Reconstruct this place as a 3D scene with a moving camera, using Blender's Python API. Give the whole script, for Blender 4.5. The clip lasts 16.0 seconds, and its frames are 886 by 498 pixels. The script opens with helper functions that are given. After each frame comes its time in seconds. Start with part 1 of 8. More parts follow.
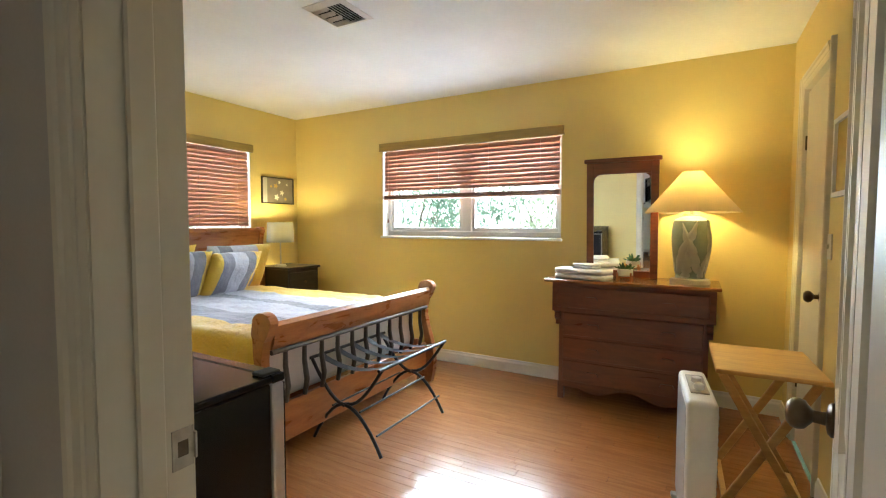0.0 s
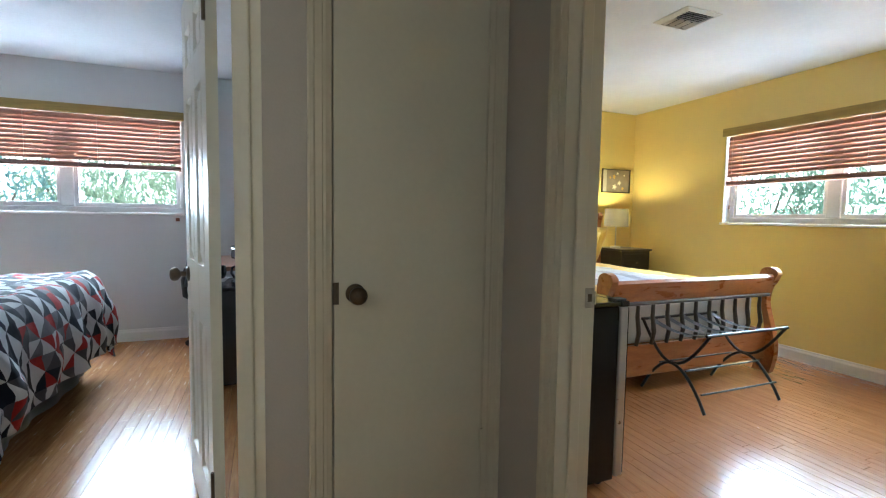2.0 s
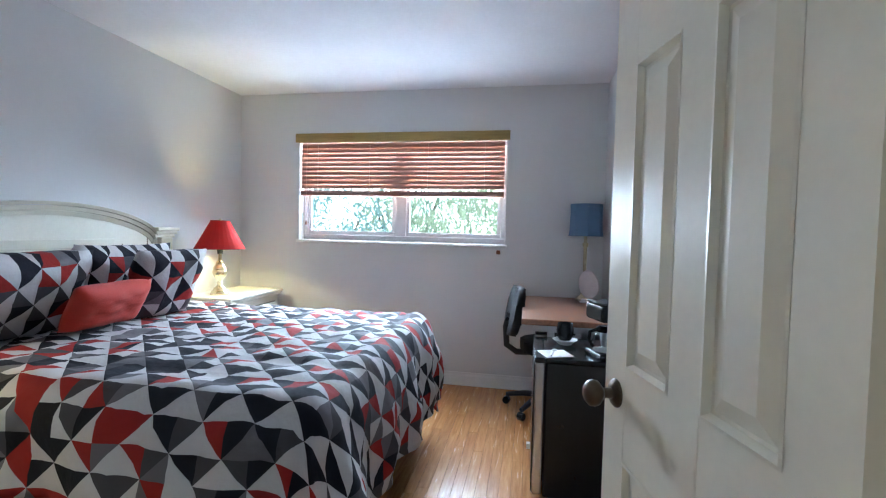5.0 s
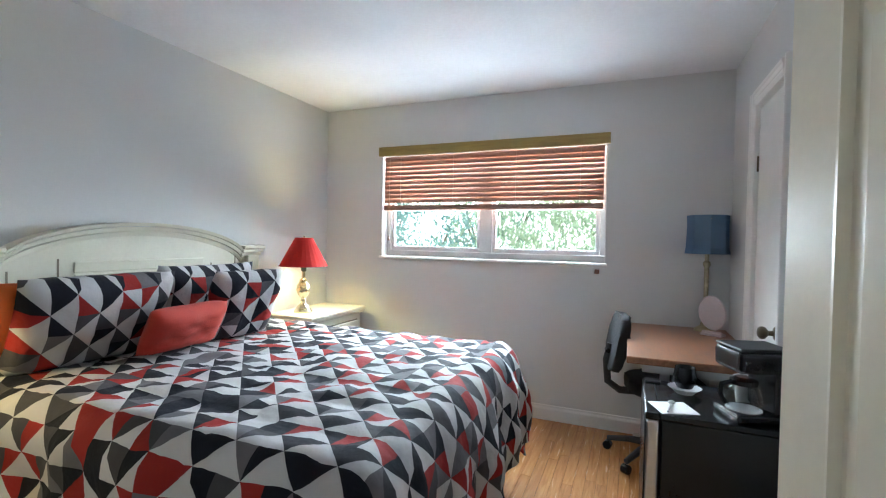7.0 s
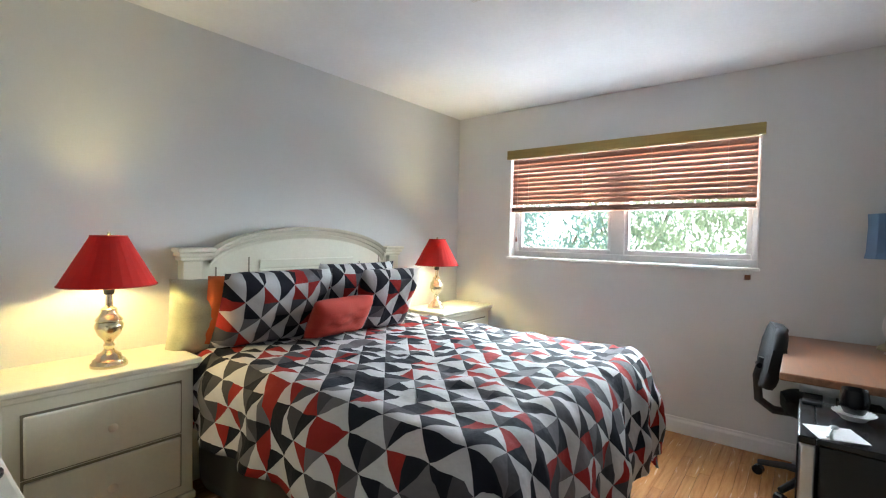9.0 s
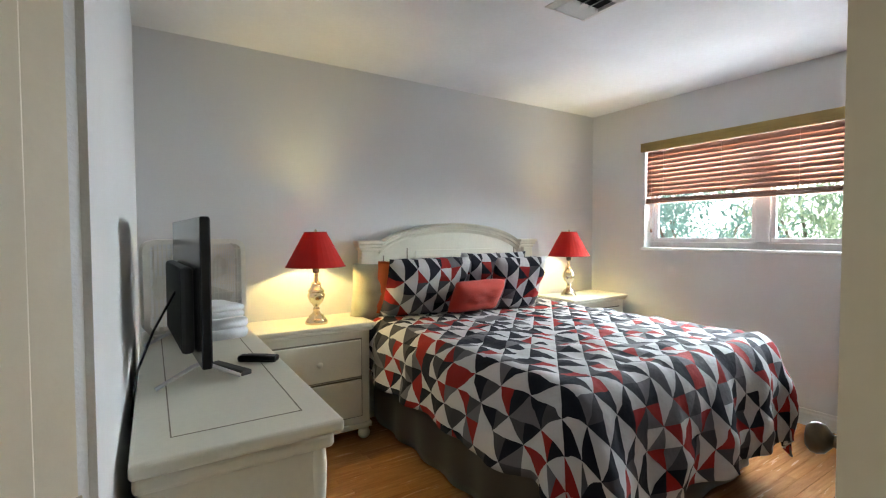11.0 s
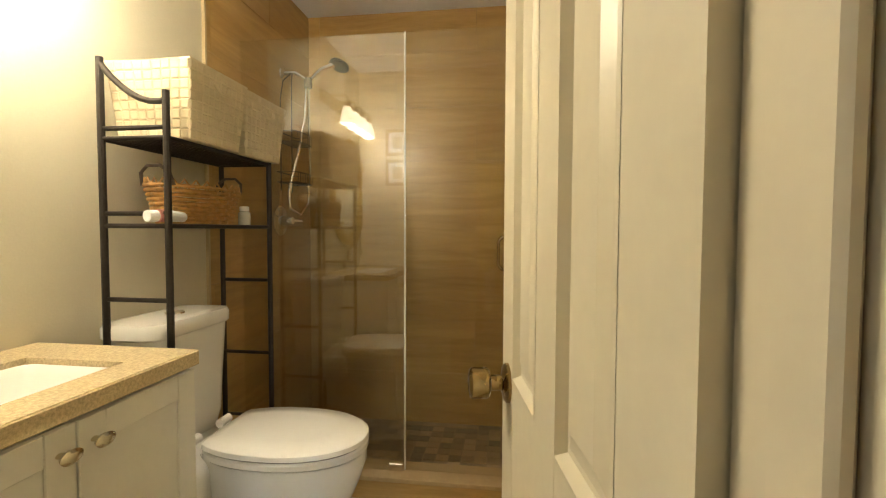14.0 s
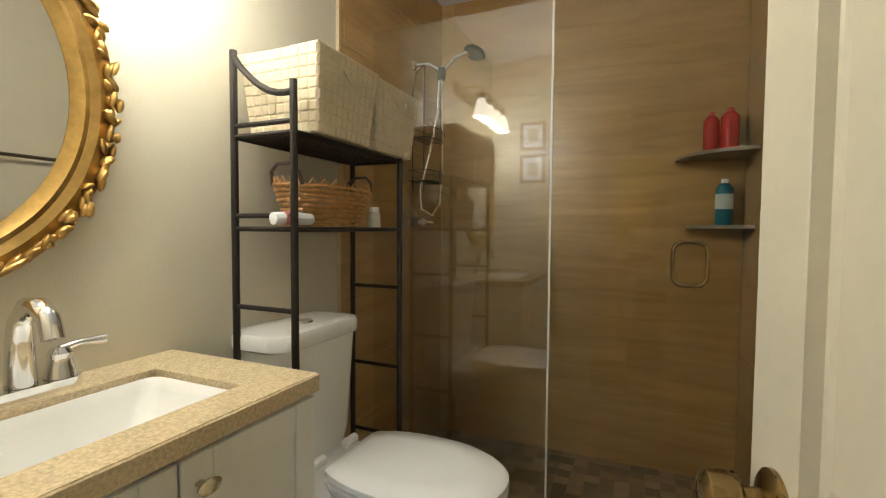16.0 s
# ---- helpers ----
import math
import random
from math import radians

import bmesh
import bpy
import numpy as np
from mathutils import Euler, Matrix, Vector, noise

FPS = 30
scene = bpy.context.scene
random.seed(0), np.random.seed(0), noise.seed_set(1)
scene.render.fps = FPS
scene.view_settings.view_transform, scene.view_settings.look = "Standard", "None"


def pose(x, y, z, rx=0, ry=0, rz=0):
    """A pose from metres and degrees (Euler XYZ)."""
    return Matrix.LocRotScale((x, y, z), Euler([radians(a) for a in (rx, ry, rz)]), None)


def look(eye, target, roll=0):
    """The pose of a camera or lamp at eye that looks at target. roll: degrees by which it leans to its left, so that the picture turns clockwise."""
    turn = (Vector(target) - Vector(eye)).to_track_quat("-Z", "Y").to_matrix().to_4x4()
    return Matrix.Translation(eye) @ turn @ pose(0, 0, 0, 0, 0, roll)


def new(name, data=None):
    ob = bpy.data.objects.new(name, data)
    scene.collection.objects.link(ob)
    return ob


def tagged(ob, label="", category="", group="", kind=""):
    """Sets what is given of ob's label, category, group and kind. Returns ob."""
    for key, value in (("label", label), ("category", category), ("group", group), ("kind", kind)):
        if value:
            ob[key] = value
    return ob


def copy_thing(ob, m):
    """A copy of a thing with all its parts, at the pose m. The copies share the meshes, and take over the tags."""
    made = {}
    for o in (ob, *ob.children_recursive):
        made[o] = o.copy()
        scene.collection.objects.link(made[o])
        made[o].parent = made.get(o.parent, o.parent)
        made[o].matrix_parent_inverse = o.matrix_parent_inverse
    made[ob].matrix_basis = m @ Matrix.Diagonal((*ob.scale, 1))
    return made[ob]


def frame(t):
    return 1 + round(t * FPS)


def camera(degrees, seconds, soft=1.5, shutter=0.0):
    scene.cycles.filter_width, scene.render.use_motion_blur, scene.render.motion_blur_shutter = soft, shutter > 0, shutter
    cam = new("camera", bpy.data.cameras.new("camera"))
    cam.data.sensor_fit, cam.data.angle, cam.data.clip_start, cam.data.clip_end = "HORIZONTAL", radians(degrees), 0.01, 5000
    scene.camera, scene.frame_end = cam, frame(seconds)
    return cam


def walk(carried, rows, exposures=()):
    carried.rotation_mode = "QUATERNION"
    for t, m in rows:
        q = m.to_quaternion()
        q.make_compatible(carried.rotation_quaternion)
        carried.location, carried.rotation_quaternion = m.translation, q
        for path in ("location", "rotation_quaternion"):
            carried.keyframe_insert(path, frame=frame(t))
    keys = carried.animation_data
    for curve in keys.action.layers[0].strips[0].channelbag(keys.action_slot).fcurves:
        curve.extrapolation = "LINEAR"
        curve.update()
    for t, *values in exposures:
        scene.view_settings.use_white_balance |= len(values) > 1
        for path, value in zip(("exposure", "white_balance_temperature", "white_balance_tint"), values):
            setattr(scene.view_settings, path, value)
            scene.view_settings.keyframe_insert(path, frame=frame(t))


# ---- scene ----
cam = camera(88.3, 16.0, soft=1.15)
PATH = [
    (0, (0.271, -0.016, 1.274), (-0.702, 1.728, 1.169), 0.1),
    (0.5, (0.388, -0.206, 1.226), (-0.805, 1.395, 1.111), 0.3),
    (1, (0.572, -0.373, 1.188), (-0.89, 0.987, 1.068), 0.7),
    (1.5, (0.69, -0.475, 1.177), (-1.003, 0.583, 1.045), 0.6),
    (2, (0.703, -0.531, 1.176), (-1.152, 0.203, 1.036), 0.9),
    (2.5, (0.592, -0.564, 1.181), (-1.356, -0.131, 1.051), 0.9),
    (3, (0.303, -0.6, 1.2), (-1.689, -0.465, 1.081), 1.5),
    (3.5, (0.096, -0.714, 1.223), (-1.901, -0.73, 1.109), 1.5),
    (4, (-0.117, -0.889, 1.235), (-2.111, -1.016, 1.138), 1.6),
    (4.2, (-0.182, -0.927, 1.242), (-2.17, -1.114, 1.148), 1.6),
    (6.5, (-0.729, -1.087, 1.3), (-2.628, -1.716, 1.263), 1.0),
    (7, (-0.738, -1.046, 1.318), (-2.588, -1.806, 1.277), 1.1),
    (7.5, (-0.707, -1.054, 1.34), (-2.501, -1.937, 1.289), 1.3),
    (8, (-0.695, -1.046, 1.339), (-2.419, -2.057, 1.285), 1.3),
    (8.5, (-0.675, -1.03, 1.338), (-2.327, -2.156, 1.284), 1.3),
    (8.7, (-0.661, -1.017, 1.338), (-2.279, -2.191, 1.282), 1.3),
    (10.8, (-0.481, -0.588, 1.312), (-1.637, -2.218, 1.254), -0.4),
    (11, (-0.441, -0.547, 1.298), (-1.517, -2.232, 1.231), -0.2),
    (11.5, (-0.331, -0.503, 1.26), (-1.177, -2.314, 1.191), -0.2),
    (12, (-0.216, -0.5, 1.255), (-0.833, -2.401, 1.179), -0.0),
    (12.5, (-0.097, -0.573, 1.251), (-0.481, -2.534, 1.172), 0.0),
    (13, (-0.018, -0.721, 1.224), (-0.157, -2.716, 1.16), 0.0),
    (13.5, (0.001, -0.929, 1.222), (0.096, -2.925, 1.149), -0.1),
    (14, (0.035, -1.106, 1.228), (0.31, -3.085, 1.143), 0.2),
    (14.5, (0.082, -1.228, 1.223), (0.502, -3.182, 1.143), 0.1),
    (15, (0.129, -1.311, 1.227), (0.689, -3.229, 1.148), 0.2),
    (15.5, (0.147, -1.339, 1.243), (0.83, -3.216, 1.146), 0.5),
    (16, (0.157, -1.341, 1.239), (0.954, -3.174, 1.15), 0.4),
]
walk(cam, [(t, look(eye, target, roll)) for t, eye, target, roll in PATH],
     exposures=[(0.0, 0.98, 6000, 8), (1.0, 0.88, 5750, 6), (2.0, 0.95, 5500, 5), (3.0, 1.02, 5450, 11), (3.5, 0.95, 5450, 11), (4.2, 0.97, 5450, 11), (7.0, 1.02, 6050, 7), (8.5, 1.02, 6350, 8), (11.0, 0.92, 6600, 10), (12.5, 1.15, 6650, 9), (13.5, 1.28, 7100, 8), (14.3, 1.14, 6650, 9), (15.0, 0.98, 6050, 9), (16.0, 0.9, 5550, 9)])

# ---- world, sun, lamps ----
world = bpy.data.worlds.new("sky")
scene.world = world
world.use_nodes = True
wn = world.node_tree
sky = wn.nodes.new("ShaderNodeTexSky")
sky.sky_type, sky.sun_disc = "NISHITA", False
sky.sun_elevation, sky.sun_rotation = radians(58), radians(135)
wn.nodes["Background"].inputs[1].default_value = 0.14
wn.links.new(sky.outputs[0], wn.nodes["Background"].inputs[0])


def lamp(name, kind, m, power, colour=(1, 1, 1), **kw):
    data = bpy.data.lights.new(name, kind)
    data.energy, data.color = power, colour
    for key, value in kw.items():
        if key == "size":
            data.size = value
        elif key == "size_y":
            data.size_y = value
        elif key == "radius":
            data.shadow_soft_size = value
        elif key == "angle":
            data.angle = value
        elif key == "spread":
            data.spread = value
        elif key == "shape":
            data.shape = value
    ob = new(name, data)
    ob.matrix_world = m
    return ob


SUN = Vector((0.40, -0.40, 0.82))
lamp("sun", "SUN", look(SUN * 20, (0, 0, 0)), 5.0, (1, 0.95, 0.86), angle=radians(0.5))
WARM = (1.0, 0.80, 0.32)
# skylight entering at the windows, falling downwards into the rooms
DAY = (0.80, 0.91, 1.0)
for nm, at, into, size, watts in (("gray", (-4.45, -2.115, 1.62), Vector((1, 0, 0)), 1.8, 106), ("yellow", (-1.595, 4.0, 1.62), Vector((0, -1, 0)), 1.8, 102), ("west", (-4.0, 2.315, 1.62), Vector((1, 0, 0)), 1.5, 60)):
    eye = Vector(at)
    for way, share in ((-0.5, 1.0), (0.95, 0.22)):
        lamp("skylight_" + nm, "AREA", look(eye, eye + into * 0.8 + Vector((0, 0, way))), watts * share, DAY, shape="RECTANGLE", size=size, size_y=0.9, spread=radians(105))
# added fill lamp to brighten the hall; the wall behind it has no opening
lamp("hall_fill", "AREA", look((2.1, -0.45, 1.3), (0, -0.45, 1.2)), 1.6, (0.93, 0.98, 0.88), shape="RECTANGLE", size=1.2, size_y=1.8)
for k in range(4):
    lamp("vanity_bulb", "POINT", pose(1.02, -1.62 - 0.145 * k, 1.905), 3.2, (1.0, 0.90, 0.70), radius=0.028)
lamp("bulb_gray_a", "POINT", pose(-1.29, -3.33, 1.195), 10, WARM, radius=0.035)
lamp("bulb_gray_b", "POINT", pose(-3.53, -3.33, 1.195), 12, WARM, radius=0.035)
lamp("bulb_yellow_a", "POINT", pose(0.232, 3.42, 1.577), 12, WARM, radius=0.04)
lamp("bulb_yellow_b", "POINT", pose(-3.40, 3.20, 1.25), 10, WARM, radius=0.03)

# ---- materials ----


def nodes_of(m):
    t = m.node_tree
    return t, t.nodes, t.links


def mat(name, colour, rough=0.6, metal=0.0, var=0.08, scale=6.0, grain=60.0, bump=0.1, coat=0.0, sheen=0.0, rvar=0.06, random_tint=0.0, stretch=(1, 1, 1), alpha_mix=None, spec=0.5, subsurf=0.0):
    """Paint, wood, metal, cloth: a base colour varied at two scales, fine relief and uneven gloss."""
    m = bpy.data.materials.new(name)
    m.use_nodes = True
    t, n, l = nodes_of(m)
    b = n["Principled BSDF"]
    co = n.new("ShaderNodeTexCoord")
    mp = n.new("ShaderNodeMapping")
    mp.inputs["Scale"].default_value = stretch
    l.new(co.outputs["Object"], mp.inputs["Vector"])
    big, fine = n.new("ShaderNodeTexNoise"), n.new("ShaderNodeTexNoise")
    big.inputs["Scale"].default_value, big.inputs["Detail"].default_value = scale, 4
    fine.inputs["Scale"].default_value, fine.inputs["Detail"].default_value = grain, 3
    l.new(mp.outputs[0], big.inputs["Vector"])
    l.new(mp.outputs[0], fine.inputs["Vector"])
    add = n.new("ShaderNodeMath")
    add.operation = "MULTIPLY_ADD"
    l.new(fine.outputs["Fac"], add.inputs[0])
    add.inputs[1].default_value = 0.5
    l.new(big.outputs["Fac"], add.inputs[2])
    ramp = n.new("ShaderNodeMapRange")
    ramp.inputs["From Min"].default_value, ramp.inputs["From Max"].default_value = 0.45, 1.05
    ramp.inputs["To Min"].default_value, ramp.inputs["To Max"].default_value = 1 - var, 1 + var
    l.new(add.outputs[0], ramp.inputs["Value"])
    val = ramp.outputs["Result"]
    if random_tint:
        oi = n.new("ShaderNodeObjectInfo")
        rr = n.new("ShaderNodeMapRange")
        rr.inputs["To Min"].default_value, rr.inputs["To Max"].default_value = 1 - random_tint, 1 + random_tint
        l.new(oi.outputs["Random"], rr.inputs["Value"])
        mu = n.new("ShaderNodeMath")
        mu.operation = "MULTIPLY"
        l.new(val, mu.inputs[0])
        l.new(rr.outputs["Result"], mu.inputs[1])
        val = mu.outputs[0]
    mix = n.new("ShaderNodeVectorMath")
    mix.operation = "SCALE"
    mix.inputs[0].default_value = colour[:3]
    l.new(val, mix.inputs["Scale"])
    l.new(mix.outputs[0], b.inputs["Base Color"])
    rg = n.new("ShaderNodeMapRange")
    rg.inputs["To Min"].default_value, rg.inputs["To Max"].default_value = max(0.02, rough - rvar), min(1, rough + rvar)
    l.new(big.outputs["Fac"], rg.inputs["Value"])
    l.new(rg.outputs["Result"], b.inputs["Roughness"])
    b.inputs["Metallic"].default_value = metal
    b.inputs["Coat Weight"].default_value = coat
    b.inputs["Sheen Weight"].default_value = sheen
    b.inputs["Specular IOR Level"].default_value = spec
    if bump:
        bp = n.new("ShaderNodeBump")
        bp.inputs["Strength"].default_value, bp.inputs["Distance"].default_value = bump, 0.004
        l.new(add.outputs[0], bp.inputs["Height"])
        l.new(bp.outputs[0], b.inputs["Normal"])
    return m


def translucent(name, colour, amount=0.5, rough=0.9):
    """Lampshade cloth and blinds that let some light through."""
    m = mat(name, colour, rough, grain=180, bump=0.2)
    t, n, l = nodes_of(m)
    tr = n.new("ShaderNodeBsdfTranslucent")
    tr.inputs["Color"].default_value = (*colour, 1)
    mx = n.new("ShaderNodeMixShader")
    mx.inputs[0].default_value = amount
    l.new(n["Principled BSDF"].outputs[0], mx.inputs[1])
    l.new(tr.outputs[0], mx.inputs[2])
    l.new(mx.outputs[0], n["Material Output"].inputs["Surface"])
    return m


def emitter(name, colour, strength):
    m = bpy.data.materials.new(name)
    m.use_nodes = True
    b = m.node_tree.nodes["Principled BSDF"]
    b.inputs["Base Color"].default_value = (0.9, 0.9, 0.9, 1)
    b.inputs["Emission Color"].default_value, b.inputs["Emission Strength"].default_value = (*colour, 1), strength
    return m


def glass(name, tint=(1, 1, 1), ior=1.45, rough=0.0):
    """A thin pane: clear, with a mirror gloss that grows at glancing angles."""
    m = bpy.data.materials.new(name)
    m.use_nodes = True
    t, n, l = nodes_of(m)
    tr, gl, mx, fr = n.new("ShaderNodeBsdfTransparent"), n.new("ShaderNodeBsdfGlossy"), n.new("ShaderNodeMixShader"), n.new("ShaderNodeLayerWeight")
    tr.inputs["Color"].default_value = (*tint, 1)
    gl.inputs["Roughness"].default_value = rough
    fr.inputs["Blend"].default_value = 0.5
    pw, gain = n.new("ShaderNodeMath"), n.new("ShaderNodeMath")
    pw.operation, gain.operation = "POWER", "MULTIPLY_ADD"
    base = ((ior - 1) / (ior + 1)) ** 2
    l.new(fr.outputs["Facing"], pw.inputs[0])
    pw.inputs[1].default_value = 4.0
    l.new(pw.outputs[0], gain.inputs[0])
    gain.inputs[1].default_value, gain.inputs[2].default_value = 1 - base, base
    l.new(gain.outputs[0], mx.inputs[0])
    l.new(tr.outputs[0], mx.inputs[1])
    l.new(gl.outputs[0], mx.inputs[2])
    l.new(mx.outputs[0], n["Material Output"].inputs["Surface"])
    return m


def wood(name, light, dark, rough=0.3, along=(0.8, 9, 9), tint=0.12, coat=0.3, bump=0.06, wave=3.0):
    """Wood with stretched grain; each piece takes a tone of its own."""
    m = bpy.data.materials.new(name)
    m.use_nodes = True
    t, n, l = nodes_of(m)
    b = n["Principled BSDF"]
    co, mp, oi = n.new("ShaderNodeTexCoord"), n.new("ShaderNodeMapping"), n.new("ShaderNodeObjectInfo")
    mp.inputs["Scale"].default_value = along
    l.new(co.outputs["Object"], mp.inputs["Vector"])
    sc = n.new("ShaderNodeMath")
    sc.operation = "MULTIPLY"
    sc.inputs[1].default_value = 37.0
    l.new(oi.outputs["Random"], sc.inputs[0])
    l.new(sc.outputs[0], mp.inputs["Location"])
    n1, n2 = n.new("ShaderNodeTexNoise"), n.new("ShaderNodeTexNoise")
    n1.inputs["Scale"].default_value, n1.inputs["Detail"].default_value, n1.inputs["Distortion"].default_value = wave, 6, 1.2
    n2.inputs["Scale"].default_value, n2.inputs["Detail"].default_value = wave * 9, 4
    l.new(mp.outputs[0], n1.inputs["Vector"])
    l.new(mp.outputs[0], n2.inputs["Vector"])
    ad = n.new("ShaderNodeMath")
    ad.operation = "MULTIPLY_ADD"
    ad.inputs[1].default_value = 0.35
    l.new(n2.outputs["Fac"], ad.inputs[0])
    l.new(n1.outputs["Fac"], ad.inputs[2])
    cr = n.new("ShaderNodeValToRGB")
    cr.color_ramp.elements[0].position, cr.color_ramp.elements[1].position = 0.45, 0.85
    cr.color_ramp.elements[0].color, cr.color_ramp.elements[1].color = (*dark, 1), (*light, 1)
    l.new(ad.outputs[0], cr.inputs[0])
    rr = n.new("ShaderNodeMapRange")
    rr.inputs["To Min"].default_value, rr.inputs["To Max"].default_value = 1 - tint, 1 + tint
    l.new(oi.outputs["Random"], rr.inputs["Value"])
    vs = n.new("ShaderNodeVectorMath")
    vs.operation = "SCALE"
    l.new(cr.outputs[0], vs.inputs[0])
    l.new(rr.outputs["Result"], vs.inputs["Scale"])
    l.new(vs.outputs[0], b.inputs["Base Color"])
    rg = n.new("ShaderNodeMapRange")
    rg.inputs["To Min"].default_value, rg.inputs["To Max"].default_value = rough - 0.08, rough + 0.12
    l.new(n1.outputs["Fac"], rg.inputs["Value"])
    l.new(rg.outputs["Result"], b.inputs["Roughness"])
    b.inputs["Coat Weight"].default_value, b.inputs["Coat Roughness"].default_value = coat, 0.12
    bp = n.new("ShaderNodeBump")
    bp.inputs["Strength"].default_value, bp.inputs["Distance"].default_value = bump, 0.003
    l.new(ad.outputs[0], bp.inputs["Height"])
    l.new(bp.outputs[0], b.inputs["Normal"])
    return m


M_YELLOW = mat("yellow_wall_paint", (0.72, 0.57, 0.21), 0.55, var=0.04, scale=2, grain=140, bump=0.25)
M_GRAY = mat("gray_wall_paint", (0.63, 0.635, 0.64), 0.6, var=0.04, scale=2, grain=140, bump=0.25)
M_HALL = mat("hall_wall_paint", (0.50, 0.45, 0.40), 0.6, var=0.05, scale=2, grain=140, bump=0.25)
M_BATHW = mat("bath_wall_paint", (0.60, 0.55, 0.42), 0.5, var=0.04, scale=2, grain=140, bump=0.25)
M_CEIL = mat("ceiling_paint", (0.74, 0.75, 0.78), 0.85, var=0.05, scale=3, grain=45, bump=0.6)
M_TRIM = mat("trim_paint", (0.66, 0.60, 0.47), 0.38, var=0.05, scale=4, grain=40, bump=0.12)
M_DOOR = mat("door_paint", (0.68, 0.63, 0.50), 0.35, var=0.05, scale=3, grain=50, bump=0.1)
M_DOORW = mat("white_door_paint", (0.74, 0.69, 0.57), 0.35, var=0.05, scale=3, grain=50, bump=0.1)
M_WHITE = mat("white_paint", (0.80, 0.80, 0.79), 0.4, var=0.04)
M_BASEB = mat("baseboard_paint", (0.74, 0.74, 0.74), 0.4, var=0.06)
M_FLOOR = wood("oak_floor", (0.44, 0.215, 0.078), (0.31, 0.135, 0.042), 0.22, (1.2, 14, 14), 0.10, coat=0.5)
M_FLOORY = wood("cherry_stained_floor", (0.38, 0.17, 0.066), (0.30, 0.125, 0.046), 0.2, (1.2, 14, 14), 0.05, coat=0.5)
M_BRASS = mat("aged_bronze", (0.12, 0.09, 0.06), 0.35, 0.9, var=0.2, scale=30)
M_STEELP = mat("strike_plate_metal", (0.45, 0.40, 0.32), 0.35, 1.0, var=0.2, scale=40)
M_GLASS = glass("window_glass", (0.97, 0.99, 0.98))
M_ALU = mat("window_frame_white", (0.78, 0.79, 0.80), 0.35)

# ---- building blocks ----


def obj(name, bm, material, parent=None, label="", smooth=False, m=None):
    me = bpy.data.meshes.new(name)
    bmesh.ops.recalc_face_normals(bm, faces=bm.faces)
    bm.to_mesh(me)
    bm.free()
    for mm in material if isinstance(material, (list, tuple)) else [material]:
        me.materials.append(mm)
    if smooth:
        me.shade_smooth()
        me.set_sharp_from_angle(angle=radians(42))
    ob = new(name, me)
    if parent:
        ob.parent = parent
    if m is not None:
        ob.matrix_world = m
    if label:
        tagged(ob, label)
    return ob


part = obj


def thing(name, label, category, m=None, group="", kind=""):
    ob = new(name)
    ob.empty_display_size = 0.1
    if m is not None:
        ob.matrix_world = m
    return tagged(ob, label, category, group, kind)


def add_box(bm, x0, x1, y0, y1, z0, z1, bevel=0.0, seg=1, m=None, mi=0):
    r = bmesh.ops.create_cube(bm, size=1.0, matrix=(m or Matrix()) @ Matrix.LocRotScale(((x0 + x1) / 2, (y0 + y1) / 2, (z0 + z1) / 2), None, (abs(x1 - x0), abs(y1 - y0), abs(z1 - z0))))
    vs = r["verts"]
    fs = list({f for v in vs for f in v.link_faces})
    for f in fs:
        f.material_index = mi
    if bevel:
        es = list({e for v in vs for e in v.link_edges})
        rb = bmesh.ops.bevel(bm, geom=es, offset=bevel, segments=seg, affect="EDGES", profile=0.5)
        for f in rb["faces"]:
            f.material_index = mi
    return vs


def box(x0, x1, y0, y1, z0, z1, bevel=0.0, seg=1):
    bm = bmesh.new()
    add_box(bm, x0, x1, y0, y1, z0, z1, bevel, seg)
    return bm


def add_lathe(bm, profile, seg=24, m=None, mi=0, caps=True):
    """Rings of (radius, z) turned round z."""
    rings = []
    for r, z in profile:
        rings.append([bm.verts.new((m or Matrix()) @ Vector((r * math.cos(2 * math.pi * i / seg), r * math.sin(2 * math.pi * i / seg), z))) for i in range(seg)])
    for a, b in zip(rings, rings[1:]):
        for i in range(seg):
            f = bm.faces.new((a[i], a[(i + 1) % seg], b[(i + 1) % seg], b[i]))
            f.material_index = mi
    if caps:
        for ring in (rings[0][::-1], rings[-1]):
            bm.faces.new(ring).material_index = mi
    return bm


def lathe(profile, seg=24, m=None, caps=True):
    return add_lathe(bmesh.new(), profile, seg, m, 0, caps)


def add_tube(bm, pts, r, seg=10, closed=False, mi=0):
    """A round bar along points; r may be one radius or one for each point."""
    pts = [Vector(p) for p in pts]
    rings = []
    up = Vector((0, 0, 1))
    n = len(pts)
    prev = None
    for i, p in enumerate(pts):
        a = pts[(i - 1) % n] if (closed or i) else p
        b = pts[(i + 1) % n] if (closed or i < n - 1) else p
        d = (b - a).normalized()
        if prev is None:
            side = d.cross(up if abs(d.z) < 0.9 else Vector((1, 0, 0))).normalized()
        else:
            side = (prev - d * prev.dot(d)).normalized()
        prev = side
        other = d.cross(side)
        rr = r[i] if isinstance(r, (list, tuple)) else r
        rings.append([bm.verts.new(p + side * rr * math.cos(2 * math.pi * k / seg) + other * rr * math.sin(2 * math.pi * k / seg)) for k in range(seg)])
    pairs = list(zip(rings, rings[1:])) + ([(rings[-1], rings[0])] if closed else [])
    for a, b in pairs:
        for k in range(seg):
            bm.faces.new((a[k], a[(k + 1) % seg], b[(k + 1) % seg], b[k])).material_index = mi
    if not closed:
        bm.faces.new(rings[0][::-1]).material_index = mi
        bm.faces.new(rings[-1]).material_index = mi
    return bm


